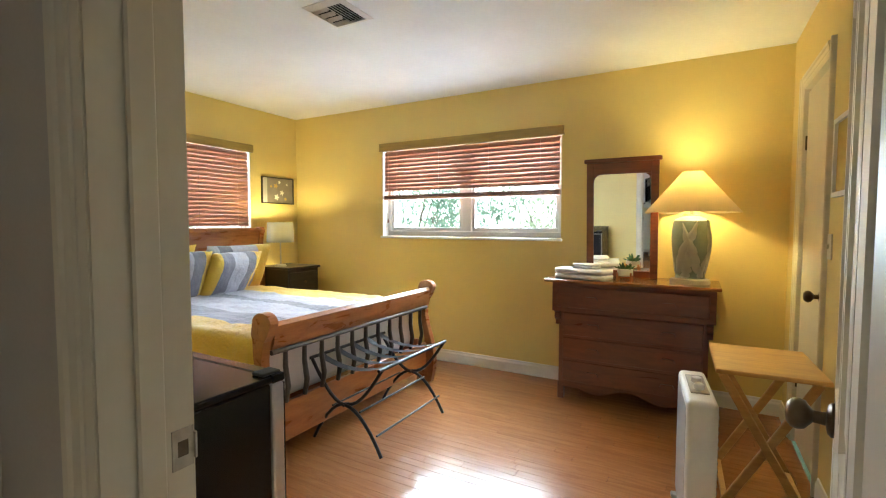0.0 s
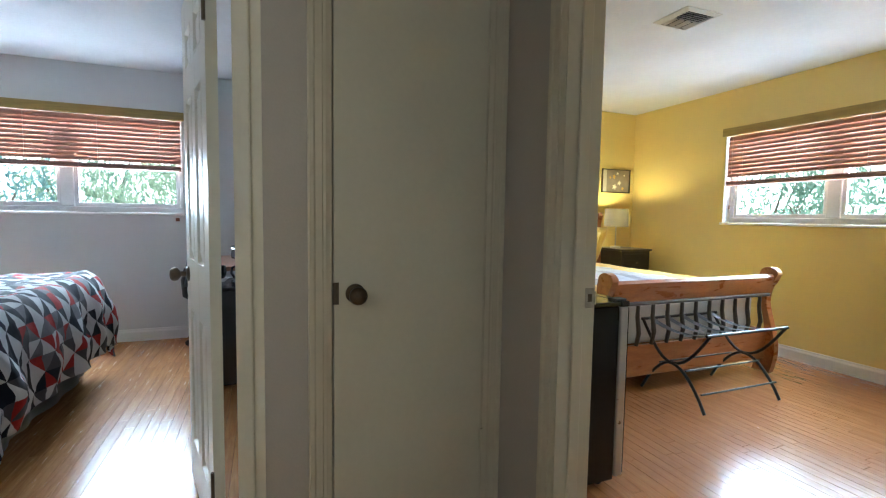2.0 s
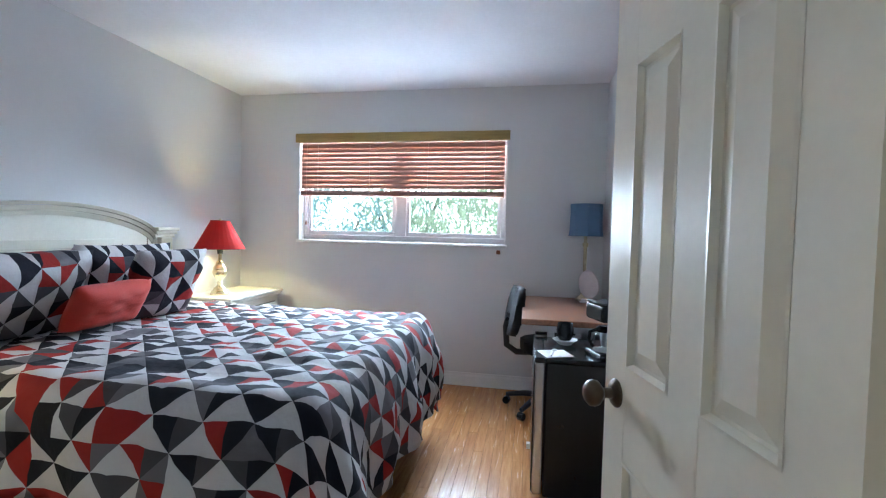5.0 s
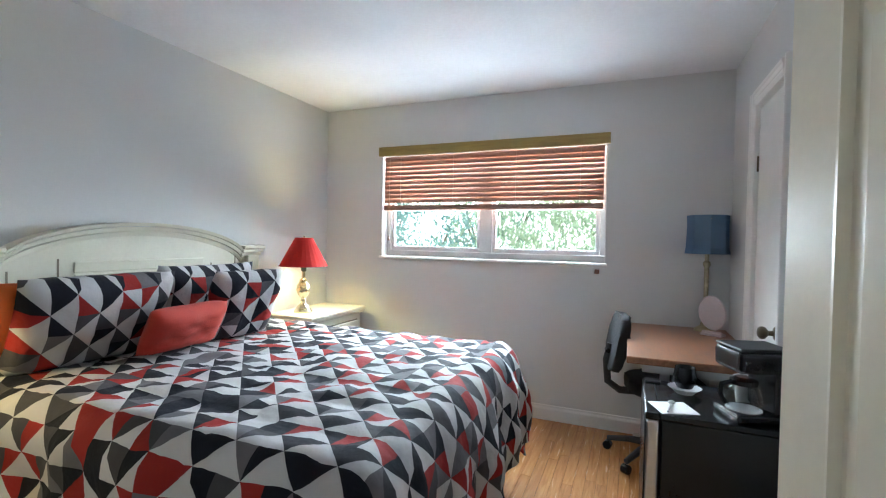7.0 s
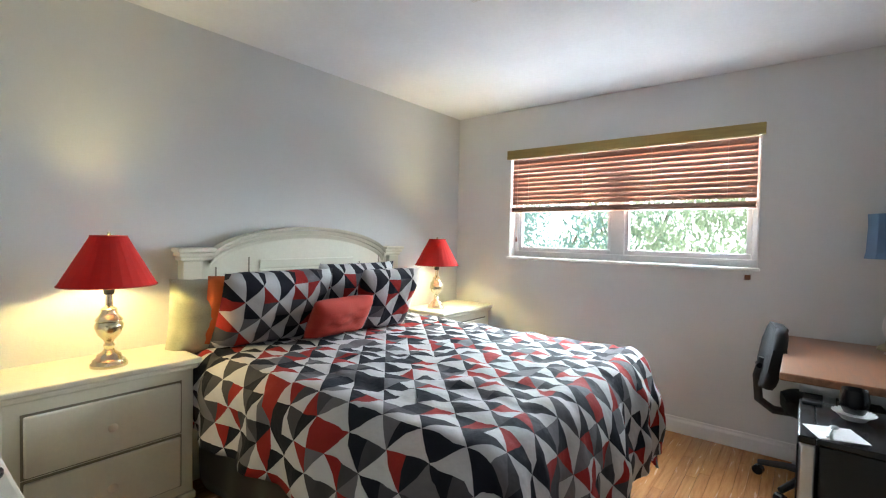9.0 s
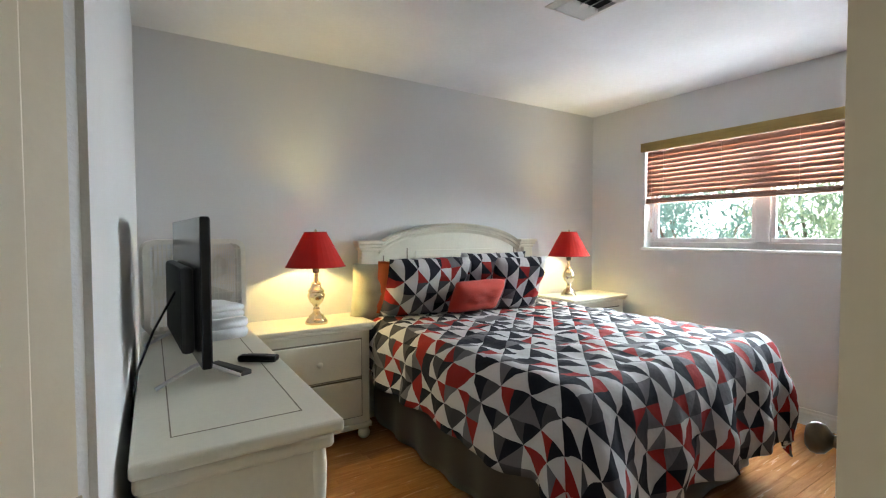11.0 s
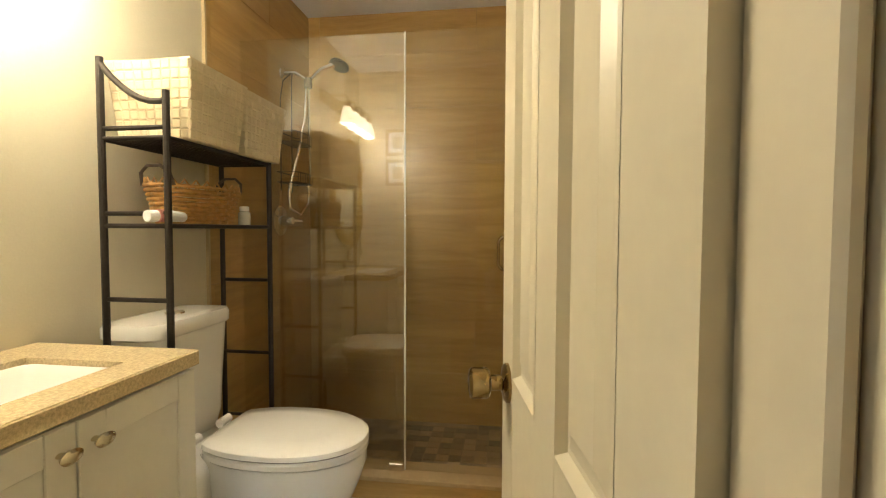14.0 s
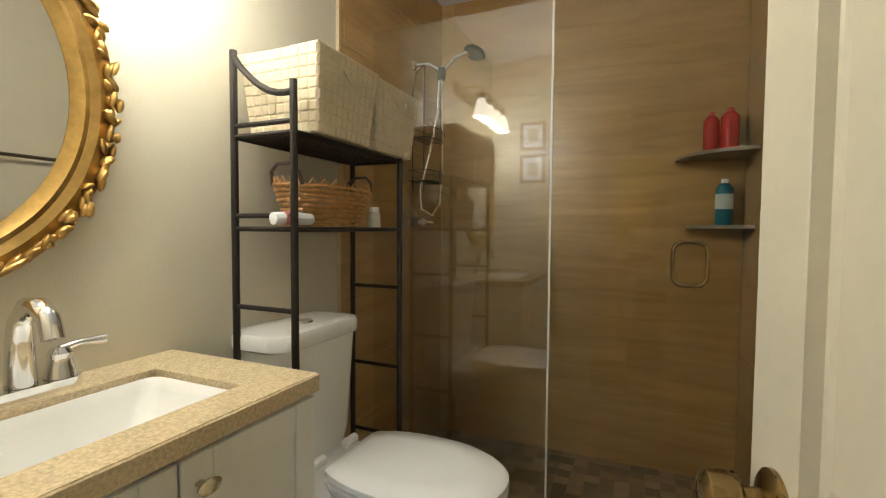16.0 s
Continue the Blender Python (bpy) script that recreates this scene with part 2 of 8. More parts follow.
def tube(pts, r, seg=10, closed=False):
    return add_tube(bmesh.new(), pts, r, seg, closed)


def arc(cx, cy, r, a0, a1, n=12):
    return [(cx + r * math.cos(radians(a0 + (a1 - a0) * i / n)), cy + r * math.sin(radians(a0 + (a1 - a0) * i / n))) for i in range(n + 1)]


def add_prism(bm, outline, lo, hi, axis="z", m=None, mi=0):
    """An outline of (u, v), drawn out along an axis from lo to hi."""
    def place(u, v, w):
        p = {"z": (u, v, w), "y": (u, w, v), "x": (w, u, v)}[axis]
        return (m or Matrix()) @ Vector(p)
    a = [bm.verts.new(place(u, v, lo)) for u, v in outline]
    b = [bm.verts.new(place(u, v, hi)) for u, v in outline]
    n = len(outline)
    bm.faces.new(a).material_index = mi
    bm.faces.new(b[::-1]).material_index = mi
    for i in range(n):
        bm.faces.new((a[i], b[i], b[(i + 1) % n], a[(i + 1) % n])).material_index = mi
    return bm


def prism(outline, lo, hi, axis="z", m=None):
    return add_prism(bmesh.new(), outline, lo, hi, axis, m)


def sheet(nu, nv, fn, thick=0.0):
    """A grid surface from fn(u, v), u and v from 0 to 1; with a thickness if asked."""
    bm = bmesh.new()
    g = [[bm.verts.new(fn(i / nu, j / nv)) for j in range(nv + 1)] for i in range(nu + 1)]
    for i in range(nu):
        for j in range(nv):
            bm.faces.new((g[i][j], g[i + 1][j], g[i + 1][j + 1], g[i][j + 1]))
    if thick:
        bmesh.ops.recalc_face_normals(bm, faces=bm.faces)
        bmesh.ops.solidify(bm, geom=bm.faces[:], thickness=thick)
    return bm


# ---- the building ----
CEIL = 2.44


def wall(name, x0, x1, y0, y1, material, label, holes=(), axis="x"):
    """A wall with through openings; holes as (from, to, sill, head) along the axis. Two materials: the low and the high side."""
    w = thing(name, label, "wall", kind="structure")
    bm = bmesh.new()
    def piece(a, b, z0, z1):
        if b - a < 1e-4 or z1 - z0 < 1e-4:
            return
        bx = (a, b, y0, y1) if axis == "x" else (x0, x1, a, b)
        vs = add_box(bm, *bx, z0, z1)
        for f in {f for v in vs for f in v.link_faces}:
            c = f.calc_center_median()
            mid = (y0 + y1) / 2 if axis == "x" else (x0 + x1) / 2
            f.material_index = 1 if (c.y if axis == "x" else c.x) > mid + 1e-4 else 0
    lo, hi = (x0, x1) if axis == "x" else (y0, y1)
    at = lo
    for a, b, z0, z1 in sorted(holes):
        piece(at, a, 0, CEIL)
        piece(a, b, 0, z0)
        piece(a, b, z1, CEIL)
        at = b
    piece(at, hi, 0, CEIL)
    mats = material if isinstance(material, (list, tuple)) else [material, material]
    obj("wall_body", bm, mats, w)
    return w


YN, YW, YE, YS = 3.69, -3.68, 0.79, 0.385
GW, GS, GN, GE = -4.147, -3.583, -0.45, -0.374
HN, HS, HW, HE = 0.275, -1.215, -0.76, 2.2
BE, BS, BW = 1.185, -3.66, -0.255
U, N2 = Vector((-0.667, 0.745, 0)), Vector((0.745, 0.667, 0))

wall("wall_north_yellow", YW - 0.15, YE + 0.12, YN, YN + 0.18, [M_YELLOW, M_WHITE], "smooth yellow painted wall round a wide window", [(-2.49, -0.70, 1.165, 2.06)])
wall("wall_west_yellow", YW - 0.18, YW, YS - 0.1, YN, [M_WHITE, M_YELLOW], "yellow painted wall behind the sleigh bed", [(1.55, 3.08, 1.165, 2.06)], "y")
wall("wall_east_yellow", YE, YE + 0.12, YS, YN, M_YELLOW, "yellow painted wall with two closet doors", [(1.23, 2.04, 0, 2.058), (2.70, 3.32, 0, 2.058)], "y")
wall("wall_south_yellow", YW, YE, HN, YS, [M_HALL, M_YELLOW], "painted wall between hall and yellow bedroom", [(-0.408, 0.393, 0, 2.058)])
wall("wall_hall_closet", HW - 0.11, HW, -0.53, HN, [M_HALL, M_HALL], "painted hall wall with a narrow linen closet door", [(-0.348, 0.223, 0, 2.058)], "y")
wall("wall_hall_south", -0.147, HE, HS - 0.12, HS, [M_BATHW, M_HALL], "painted wall between hall and bathroom", [(-0.093, 0.493, 0, 2.058)])
wall("wall_hall_north_end", YE, HE, HN, YS, M_HALL, "plain painted hall wall")
wall("wall_hall_end", HE, HE + 0.12, HS - 0.12, YS, M_HALL, "plain painted wall closing the hall", axis="y")
wall("wall_west_gray", GW - 0.18, GW, GS - 0.1, GN, [M_WHITE, M_GRAY], "light gray painted wall round a wide window", [(-3.02, -1.21, 1.172, 2.075)], "y")
wall("wall_south_gray", GW - 0.18, GE, GS - 0.12, GS, [M_WHITE, M_GRAY], "light gray painted wall behind the headboard")
wall("wall_north_gray", GW, -0.98, GN, GN + 0.12, [M_GRAY, M_GRAY], "light gray painted wall with a white closet door", [(-3.598, -3.082, 0, 2.058)])
wall("wall_east_gray", GE, GE + 0.12, GS - 0.12, -1.30, [M_GRAY, M_BATHW], "gray painted wall between bedroom and bathroom", axis="y")
wall("wall_bath_east", BE, BE + 0.12, BS, HS - 0.12, [M_BATHW, M_BATHW], "beige painted bathroom wall behind the vanity", axis="y")
wall("wall_bath_south", -0.254, BE + 0.12, BS - 0.12, BS, M_BATHW, "bathroom end wall carrying the shower tiles")
wall("wall_closet_back", -1.30, -1.20, -0.33, HN, M_HALL, "plain back wall of the linen closet", axis="y")

# the slanted wall with the gray bedroom's doorway
diag = thing("wall_hall_diagonal", "painted slanted hall wall with an open doorway", "wall", kind="structure")
bm = bmesh.new()
for s0, s1, z0, z1 in ((-0.807, -0.656, 0, CEIL), (-0.656, 0.146, 2.058, CEIL), (0.146, 0.165, 0, CEIL)):
    q = [U * s0 + N2 * -0.92, U * s1 + N2 * -0.92, U * s1 + N2 * -1.055, U * s0 + N2 * -1.055]
    add_prism(bm, [(v.x, v.y) for v in q], z0, z1)
obj("wall_body", bm, M_HALL, diag)
# returns that close the gray room's corner at the slanted wall
bm = bmesh.new()
q = [U * 0.165 + N2 * -1.05, (-1.0, GN, 0), (-1.0, GN + 0.12, 0), (-0.80, GN + 0.12, 0), U * 0.155 + N2 * -0.93]
add_prism(bm, [(Vector(v).x, Vector(v).y) for v in q], 0, CEIL)
q = [U * -0.80 + N2 * -0.985, U * -0.72 + N2 * -1.055, (-0.374, -1.31, 0), (-0.254, -1.31, 0), (-0.147, -1.30, 0)]
add_prism(bm, [(Vector(v).x, Vector(v).y) for v in q], 0, CEIL)
tagged(obj("wall_corner_returns", bm, M_GRAY), "short painted wall returns beside the slanted doorway", "wall", kind="structure")

for nm, lab, bx, mt in (("ceiling_yellow", "white textured bedroom ceiling", (YW, YE, HN + 0.05, YN), M_CEIL), ("ceiling_gray", "white textured bedroom ceiling with peeling specks", (GW, GE + 0.06, GS, GN + 0.06), M_CEIL),
                        ("ceiling_hall", "plain white hall ceiling", (-1.3, HE, -1.28, HN + 0.05), M_CEIL), ("ceiling_bath", "beige bathroom ceiling", (-0.314, BE, BS, -1.28), M_CEIL)):
    z = CEIL + (0.004 if nm == "ceiling_hall" else 0.0) + (0.002 if nm == "ceiling_bath" else 0.0)
    tagged(obj(nm, box(*bx, z, z + 0.12), mt), lab, "ceiling", kind="structure")
# unseen slab, its overhang added to keep direct sun off the windows
tagged(obj("roof", box(YW - 1.1, HE + 0.5, GS - 0.6, YN + 0.75, CEIL + 0.13, CEIL + 0.25), M_WHITE), "unseen flat roof slab with eaves added to block direct sun", "roof", kind="structure")

# ---- windows ----


def window(name, width, sill, head, m, slat_bottom, label):
    """A two-light sliding window with stool, wooden slat blind half raised, and valance. Local x across, y into the room, z up."""
    w = thing(name, label, "window", m, kind="structure")
    h = head - sill
    bm = bmesh.new()
    for bx in ((-width / 2, width / 2, -0.14, -0.09, 0, 0.05), (-width / 2, width / 2, -0.14, -0.09, h - 0.05, h), (-width / 2, -width / 2 + 0.045, -0.14, -0.09, 0.05, h - 0.05), (width / 2 - 0.045, width / 2, -0.14, -0.09, 0.05, h - 0.05), (-0.05, 0.05, -0.135, -0.085, 0.05, h - 0.05)):
        add_box(bm, *bx, 0.004)
    part("window_frame", bm, M_ALU, w)
    for sx in (-1, 1):
        bm = bmesh.new()
        a, b = (0.05, width / 2 - 0.045) if sx > 0 else (-width / 2 + 0.045, -0.05)
        for bx in ((a, b, -0.125, -0.1, 0.05, 0.085), (a, b, -0.125, -0.1, h - 0.085, h - 0.05), (a, a + 0.03, -0.125, -0.1, 0.085, h - 0.085), (b - 0.03, b, -0.125, -0.1, 0.085, h - 0.085)):
            add_box(bm, *bx, 0.003)
        part("sash", bm, M_ALU, w)
        p = part("pane", box(a + 0.03, b - 0.03, -0.115, -0.111, 0.085, h - 0.085), M_GLASS, w)
        p.visible_shadow = False
    part("window_sill", box(-width / 2 - 0.012, width / 2 + 0.012, -0.085, 0.022, -0.022, 0.0, 0.005, 2), M_WHITE, w)
    bm = bmesh.new()
    add_box(bm, -width / 2 + 0.001, -width / 2 + 0.008, -0.089, -0.002, 0, h)
    add_box(bm, width / 2 - 0.008, width / 2 - 0.001, -0.089, -0.002, 0, h)
    part("reveal", bm, M_WHITE, w)
    # blind
    blind = tagged(new("window_blind"), "reddish wooden slat blind half raised under an olive valance", "blind")
    blind.matrix_world = m
    bm = bmesh.new()
    add_prism(bm, [(0.03, h + 0.012), (0.03, h - 0.062), (-0.005, h - 0.062), (-0.005, h - 0.05), (0.018, h - 0.05), (0.018, h + 0.012)], -width / 2 - 0.018, width / 2 + 0.018, "x")
    part("valance", bm, M_VALANCE, blind)
    z = h - 0.085
    n = 0
    while z > slat_bottom + 0.055:
        bm = bmesh.new()
        tilt = Matrix.Translation((0, -0.022, z)) @ Matrix.Rotation(radians(-65 + random.uniform(-1.5, 1.5)), 4, "X") @ Matrix.Rotation(radians(random.uniform(-0.12, 0.12)), 4, "Y")
        crown = [(-0.025 + 0.01 * i, 0.006 * (1 - (-1 + 0.4 * i) ** 2)) for i in range(6)]
        add_prism(bm, [(u, v + 0.0013) for u, v in crown] + [(u, v - 0.0013) for u, v in crown[::-1]], -width / 2 + 0.02, width / 2 - 0.02, "x", tilt)
        part("slat", bm, M_SLAT, blind)
        z -= 0.0385
        n += 1
    for k in range(6):
        z = slat_bottom + 0.022 - k * 0.0042
        part("slat", box(-width / 2 + 0.02, width / 2 - 0.02, -0.047, 0.003, z, z + 0.003), M_SLAT, blind)
    part("bottom_rail", box(-width / 2 + 0.02, width / 2 - 0.02, -0.049, 0.005, slat_bottom - 0.018, slat_bottom - 0.0005, 0.004, 2), M_SLAT, blind)
    for fx in (-0.4, -0.14, 0.14, 0.4):
        bm = bmesh.new()
        add_tube(bm, [(fx * width, 0.004, h - 0.06), (fx * width, 0.006, slat_bottom - 0.005)], 0.0014, 6)
        part("ladder_cord", bm, M_CORD, blind)
    bm = bmesh.new()
    add_tube(bm, [(width * 0.455, 0.012, h - 0.06), (width * 0.455, 0.014, 0.16)], 0.0014, 6)
    part("pull_cord", bm, M_CORD, blind)
    part("cord_tassel", lathe([(0.003, 0.17), (0.008, 0.15), (0.009, 0.13)], 10, Matrix.Translation((width * 0.455, 0.014, 0))), M_SLATD, blind)
    return w


M_SLAT = translucent("redwood_slat", (0.37, 0.185, 0.125), 0.05, 0.4)
M_SLATD = mat("dark_wood_bead", (0.2, 0.08, 0.04), 0.5)
M_VALANCE = wood("olive_valance", (0.36, 0.26, 0.07), (0.27, 0.19, 0.05), 0.45, (0.8, 9, 9), 0.05)
M_CORD = mat("blind_cord", (0.55, 0.4, 0.3), 0.8)
window("window_1", 1.79, 1.165, 2.06, pose(-1.595, YN, 1.165, 0, 0, 180), 0.375, "white sliding window with a half-raised redwood blind")
window("window_2", 1.53, 1.165, 2.06, pose(YW, 2.315, 1.165, 0, 0, -90), 0.03, "white sliding window with a lowered redwood blind")
window("window_3", 1.81, 1.172, 2.075, pose(GW, -2.115, 1.172, 0, 0, -90), 0.402, "white sliding window with a half-raised redwood blind")

# ---- doors and casings ----


def casing(name, width, head, depth, m, material=None):
    """Moulded door casing on both faces of the wall and the jamb between, with a stop. Local x along the wall, opening from 0 to width, y from the near face (0) to the far (depth)."""
    material = material or M_TRIM
    c = thing(name, "moulded painted door casing with jamb and stop", "door frame", m, kind="structure")
    prof = [(0.0, 0.0), (0.0, 0.010), (0.012, 0.014), (0.02, 0.013), (0.024, 0.016), (0.044, 0.017), (0.05, 0.021), (0.062, 0.022), (0.066, 0.018), (0.066, 0.0)]
    for face in (0, 1):
        for side in (0, 1):
            bm = bmesh.new()
            out = []
            for a, d in prof:
                x = -0.006 - a if side == 0 else width + 0.006 + a
                y = -d if face == 0 else depth + d
                out.append((x, y))
            add_prism(bm, out, 0, head + 0.006 + 0.066)
            part("casing_leg", bm, material, c)
        bm = bmesh.new()
        add_prism(bm, [(-d if face == 0 else depth + d, head + 0.007 + a) for a, d in prof], -0.0055, width + 0.0055, "x")
        part("casing_head", bm, material, c)
    bm = bmesh.new()
    add_box(bm, -0.018, 0.0, -0.008, depth + 0.008, 0, head)
    part("jamb", bm, material, c)
    part("jamb", box(width, width + 0.018, -0.008, depth + 0.008, 0, head), material, c)
    part("jamb_head", box(-0.018, width + 0.018, -0.008, depth + 0.008, head + 0.0005, head + 0.018), material, c)
    s0, s1 = depth - 0.075, depth - 0.038
    part("door_stop", box(0.0003, 0.010, s0, s1, 0, head, 0.003), material, c)
    part("door_stop", box(width - 0.010, width - 0.0003, s0, s1, 0, head, 0.003), material, c)
    return c


def six_panel_door(name, width, height, m, label, material, knobs=(1, 1), knob_style="ball", cut=0.0):
    """A leaf from x=0 (hinge) to width, 35 mm thick about y=0, with raised panels on both faces, a knob near the free edge."""
    d = thing(name, label, "door", m, kind="structure")
    bm = bmesh.new()
    t = 0.0175
    st, mid = 0.098, 0.09
    pw = (width - 2 * st - mid) / 2
    xs = [(st, st + pw), (st + pw + mid, width - st)]
    zs = [(0.20 + cut, 0.78), (0.98, 1.62), (1.74, height - 0.13)]
    for x0, x1 in ((0, st), (st + pw, st + pw + mid), (width - st, width)):
        add_box(bm, x0, x1, -t, t, 0.01 + cut, height)
    for a, b in ((0.01 + cut, 0.20 + cut), (0.78, 0.98), (1.62, 1.74), (height - 0.13, height)):
        for x0, x1 in xs:
            add_box(bm, x0, x1, -t + 0.0004, t - 0.0004, a, b)
    part("leaf", bm, material, d)
    for x0, x1 in xs:
        for z0, z1 in zs:
            bm = bmesh.new()
            for sgn in (-1, 1):
                rings = []
                for ins, y in ((0.0, t + 0.0005), (0.006, t + 0.0015), (0.013, t - 0.011), (0.02, t - 0.011), (0.048, t - 0.002)):
                    rings.append([bm.verts.new((a, sgn * y, b)) for a, b in ((x0 + ins, z0 + ins), (x1 - ins, z0 + ins), (x1 - ins, z1 - ins), (x0 + ins, z1 - ins))])
                for r0, r1 in zip(rings, rings[1:]):
                    for i in range(4):
                        bm.faces.new((r0[i], r0[(i + 1) % 4], r1[(i + 1) % 4], r1[i]))
                bm.faces.new(rings[-1])
            part("panel", bm, material, d)
    kz = 0.915 if knob_style == "ball" else 0.965
    for sgn, on in zip((-1, 1), knobs):
        if on:
            knob(d, Matrix.Translation((width - 0.06, sgn * t, kz)) @ Matrix.Rotation(radians(90 if sgn < 0 else -90), 4, "X"), knob_style)
    part("latch_plate", box(width - 0.0005, width + 0.0012, -0.013, 0.013, kz - 0.025, kz + 0.03), M_STEELP, d)
    for z in (0.22 + cut, height - 0.25):
        bm = bmesh.new()
        add_tube(bm, [(-0.006, t + 0.004, z), (-0.006, t + 0.004, z + 0.09)], 0.006, 8)
        part("hinge", bm, M_BRASS, d)
    return d


def knob(parent, m, style="ball"):
    k = part("door_knob", lathe([(0.031, 0.0), (0.031, 0.004), (0.026, 0.009), (0.012, 0.012), (0.011, 0.03), (0.016, 0.034), (0.026, 0.042), (0.029, 0.052), (0.027, 0.062), (0.018, 0.07), (0.004, 0.072)] if style == "ball" else
                                [(0.033, 0.0), (0.033, 0.005), (0.028, 0.009), (0.013, 0.012), (0.013, 0.03), (0.021, 0.032), (0.026, 0.036), (0.026, 0.062), (0.022, 0.066), (0.012, 0.068)], 28), M_BRASS if style == "ball" else M_ANTBR, parent, smooth=True)
    k.matrix_local = m
    return k


M_ANTBR = mat("antique_brass", (0.30, 0.21, 0.09), 0.28, 1.0, var=0.15, scale=25)
GBASIS = Matrix.Translation(U * -0.638 + N2 * -0.92) @ Matrix.Rotation(math.atan2(U.y, U.x), 4, "Z")
casing("door_frame_1", 0.765, 2.04, YS - HN, pose(-0.39, HN, 0))
casing("door_frame_2", 0.766, 2.04, 0.135, GBASIS)
casing("door_frame_3", 0.55, 2.04, 0.12, pose(0.475, HS, 0, 0, 0, 180))
casing("door_frame_4", 0.535, 2.04, 0.11, pose(HW, -0.33, 0, 0, 0, 90))
casing("door_frame_5", 0.48, 2.05, 0.12, pose(-3.58, GN, 0), M_WHITE)
casing("door_frame_6", 0.584, 2.05, 0.12, pose(YE, 3.302, 0, 0, 0, -90), M_DOORW)
casing("door_frame_7", 0.774, 2.05, 0.12, pose(YE, 2.022, 0, 0, 0, -90), M_DOORW)
# yellow room door: hinged at the east jamb, swung in against the closet wall
six_panel_door("door_1", 0.70, 2.02, pose(0.392, 0.408, 0.005, 0, 0, 79), "open cream six-panel bedroom door with bronze knob", M_DOORW)
six_panel_door("door_2", 0.615, 2.02, pose(-0.945, -0.676, 0.005, 0, 0, 193.6), "open cream six-panel bedroom door with bronze knob", M_DOORW)
six_panel_door("door_3", 0.60, 2.02, pose(-0.076, -1.345, 0.005, 0, 0, -80.6), "open cream six-panel bathroom door with brass knob", M_DOOR, knob_style="drum", cut=0.11)


def flush_door(name, w, h, m, label, material, knob_side):
    d = thing(name, label, "door", m, kind="structure")
    part("leaf", box(0.0045, w - 0.0045, -0.0175, 0.0175, 0.01, h - 0.004, 0.002), material, d)
    kx = w - 0.072 if knob_side else 0.072
    knob(d, Matrix.Translation((kx, -0.0175, 0.928)) @ Matrix.Rotation(radians(90), 4, "X"))
    for z in (0.33, h - 0.33):
        part("hinge", tube([(0.004 if knob_side else w - 0.004, -0.02, z), (0.004 if knob_side else w - 0.004, -0.02, z + 0.08)], 0.006, 8), M_BRASS if name != "door_4" else material, d)
    part("latch_plate", box(w - 0.02 if knob_side else 0.001, w - 0.001 if knob_side else 0.02, -0.0195, -0.0172, 0.895, 0.965), M_BRASS, d)
    return d


flush_door("door_4", 0.535, 2.035, pose(HW - 0.001, -0.33, 0, 0, 0, 90), "closed flat cream linen closet door with bronze knob", M_DOOR, False)
flush_door("door_5", 0.48, 2.035, pose(-3.58, GN + 0.03, 0), "closed white closet door with dark knob", M_WHITE, True)
flush_door("door_6", 0.584, 2.035, pose(YE + 0.03, 3.302, 0, 0, 0, -90), "closed white closet door with bronze knob", M_DOORW, True)
flush_door("door_7", 0.774, 2.035, pose(YE + 0.03, 2.022, 0, 0, 0, -90), "closed white closet door with bronze knob", M_DOORW, False)


def strike(m, parent):
    bm = bmesh.new()
    add_box(bm, -0.0012, 0.0012, -0.016, 0.016, -0.03, -0.012)
    add_box(bm, -0.0012, 0.0012, -0.016, 0.016, 0.012, 0.03)
    add_box(bm, -0.0012, 0.0012, -0.016, -0.008, -0.012, 0.012)
    add_box(bm, -0.0012, 0.0012, 0.008, 0.016, -0.012, 0.012)
    add_box(bm, -0.0012, 0.006, 0.016, 0.019, -0.02, 0.02)
    p = part("strike_plate", bm, M_STEELP, parent)
    p.matrix_world = m
    q = part("strike_hole", box(-0.001, 0.0004, -0.008, 0.008, -0.012, 0.012), M_BRASS, parent)
    q.matrix_world = m
    return p


bpy.context.view_layer.update()
strike(pose(-0.389, 0.374, 0.942), bpy.data.objects["door_frame_1"])
sp = U * (-0.638 + 0.001) + N2 * -1.050
strike(Matrix.Translation((sp.x, sp.y, 0.978)) @ Matrix.Rotation(math.atan2(U.y, U.x), 4, "Z"), bpy.data.objects["door_frame_2"])
strike(pose(0.474, -1.315, 0.955, 0, 0, 180), bpy.data.objects["door_frame_3"])

# ---- baseboards ----


def baseboard(x0, y0, x1, y1, nx, ny, h=0.11, material=None):
    """A moulded board along a wall; (nx, ny) points into the room."""
    d = Vector((x1 - x0, y1 - y0, 0))
    bm = bmesh.new()
    prof = [(0, 0), (0.014, 0), (0.014, h * 0.72), (0.011, h * 0.8), (0.008, h * 0.86), (0.007, h * 0.97), (0.004, h), (0, h)]
    a = [bm.verts.new((x0 + nx * u, y0 + ny * u, v)) for u, v in prof]
    b = [bm.verts.new((x1 + nx * u, y1 + ny * u, v)) for u, v in prof]
    for i in range(len(prof)):
        j = (i + 1) % len(prof)
        bm.faces.new((a[i], a[j], b[j], b[i]))
    bm.faces.new(a)
    bm.faces.new(b[::-1])
    return tagged(obj("baseboard", bm, material or M_BASEB), "painted wooden baseboard along the wall", "baseboard", kind="structure")


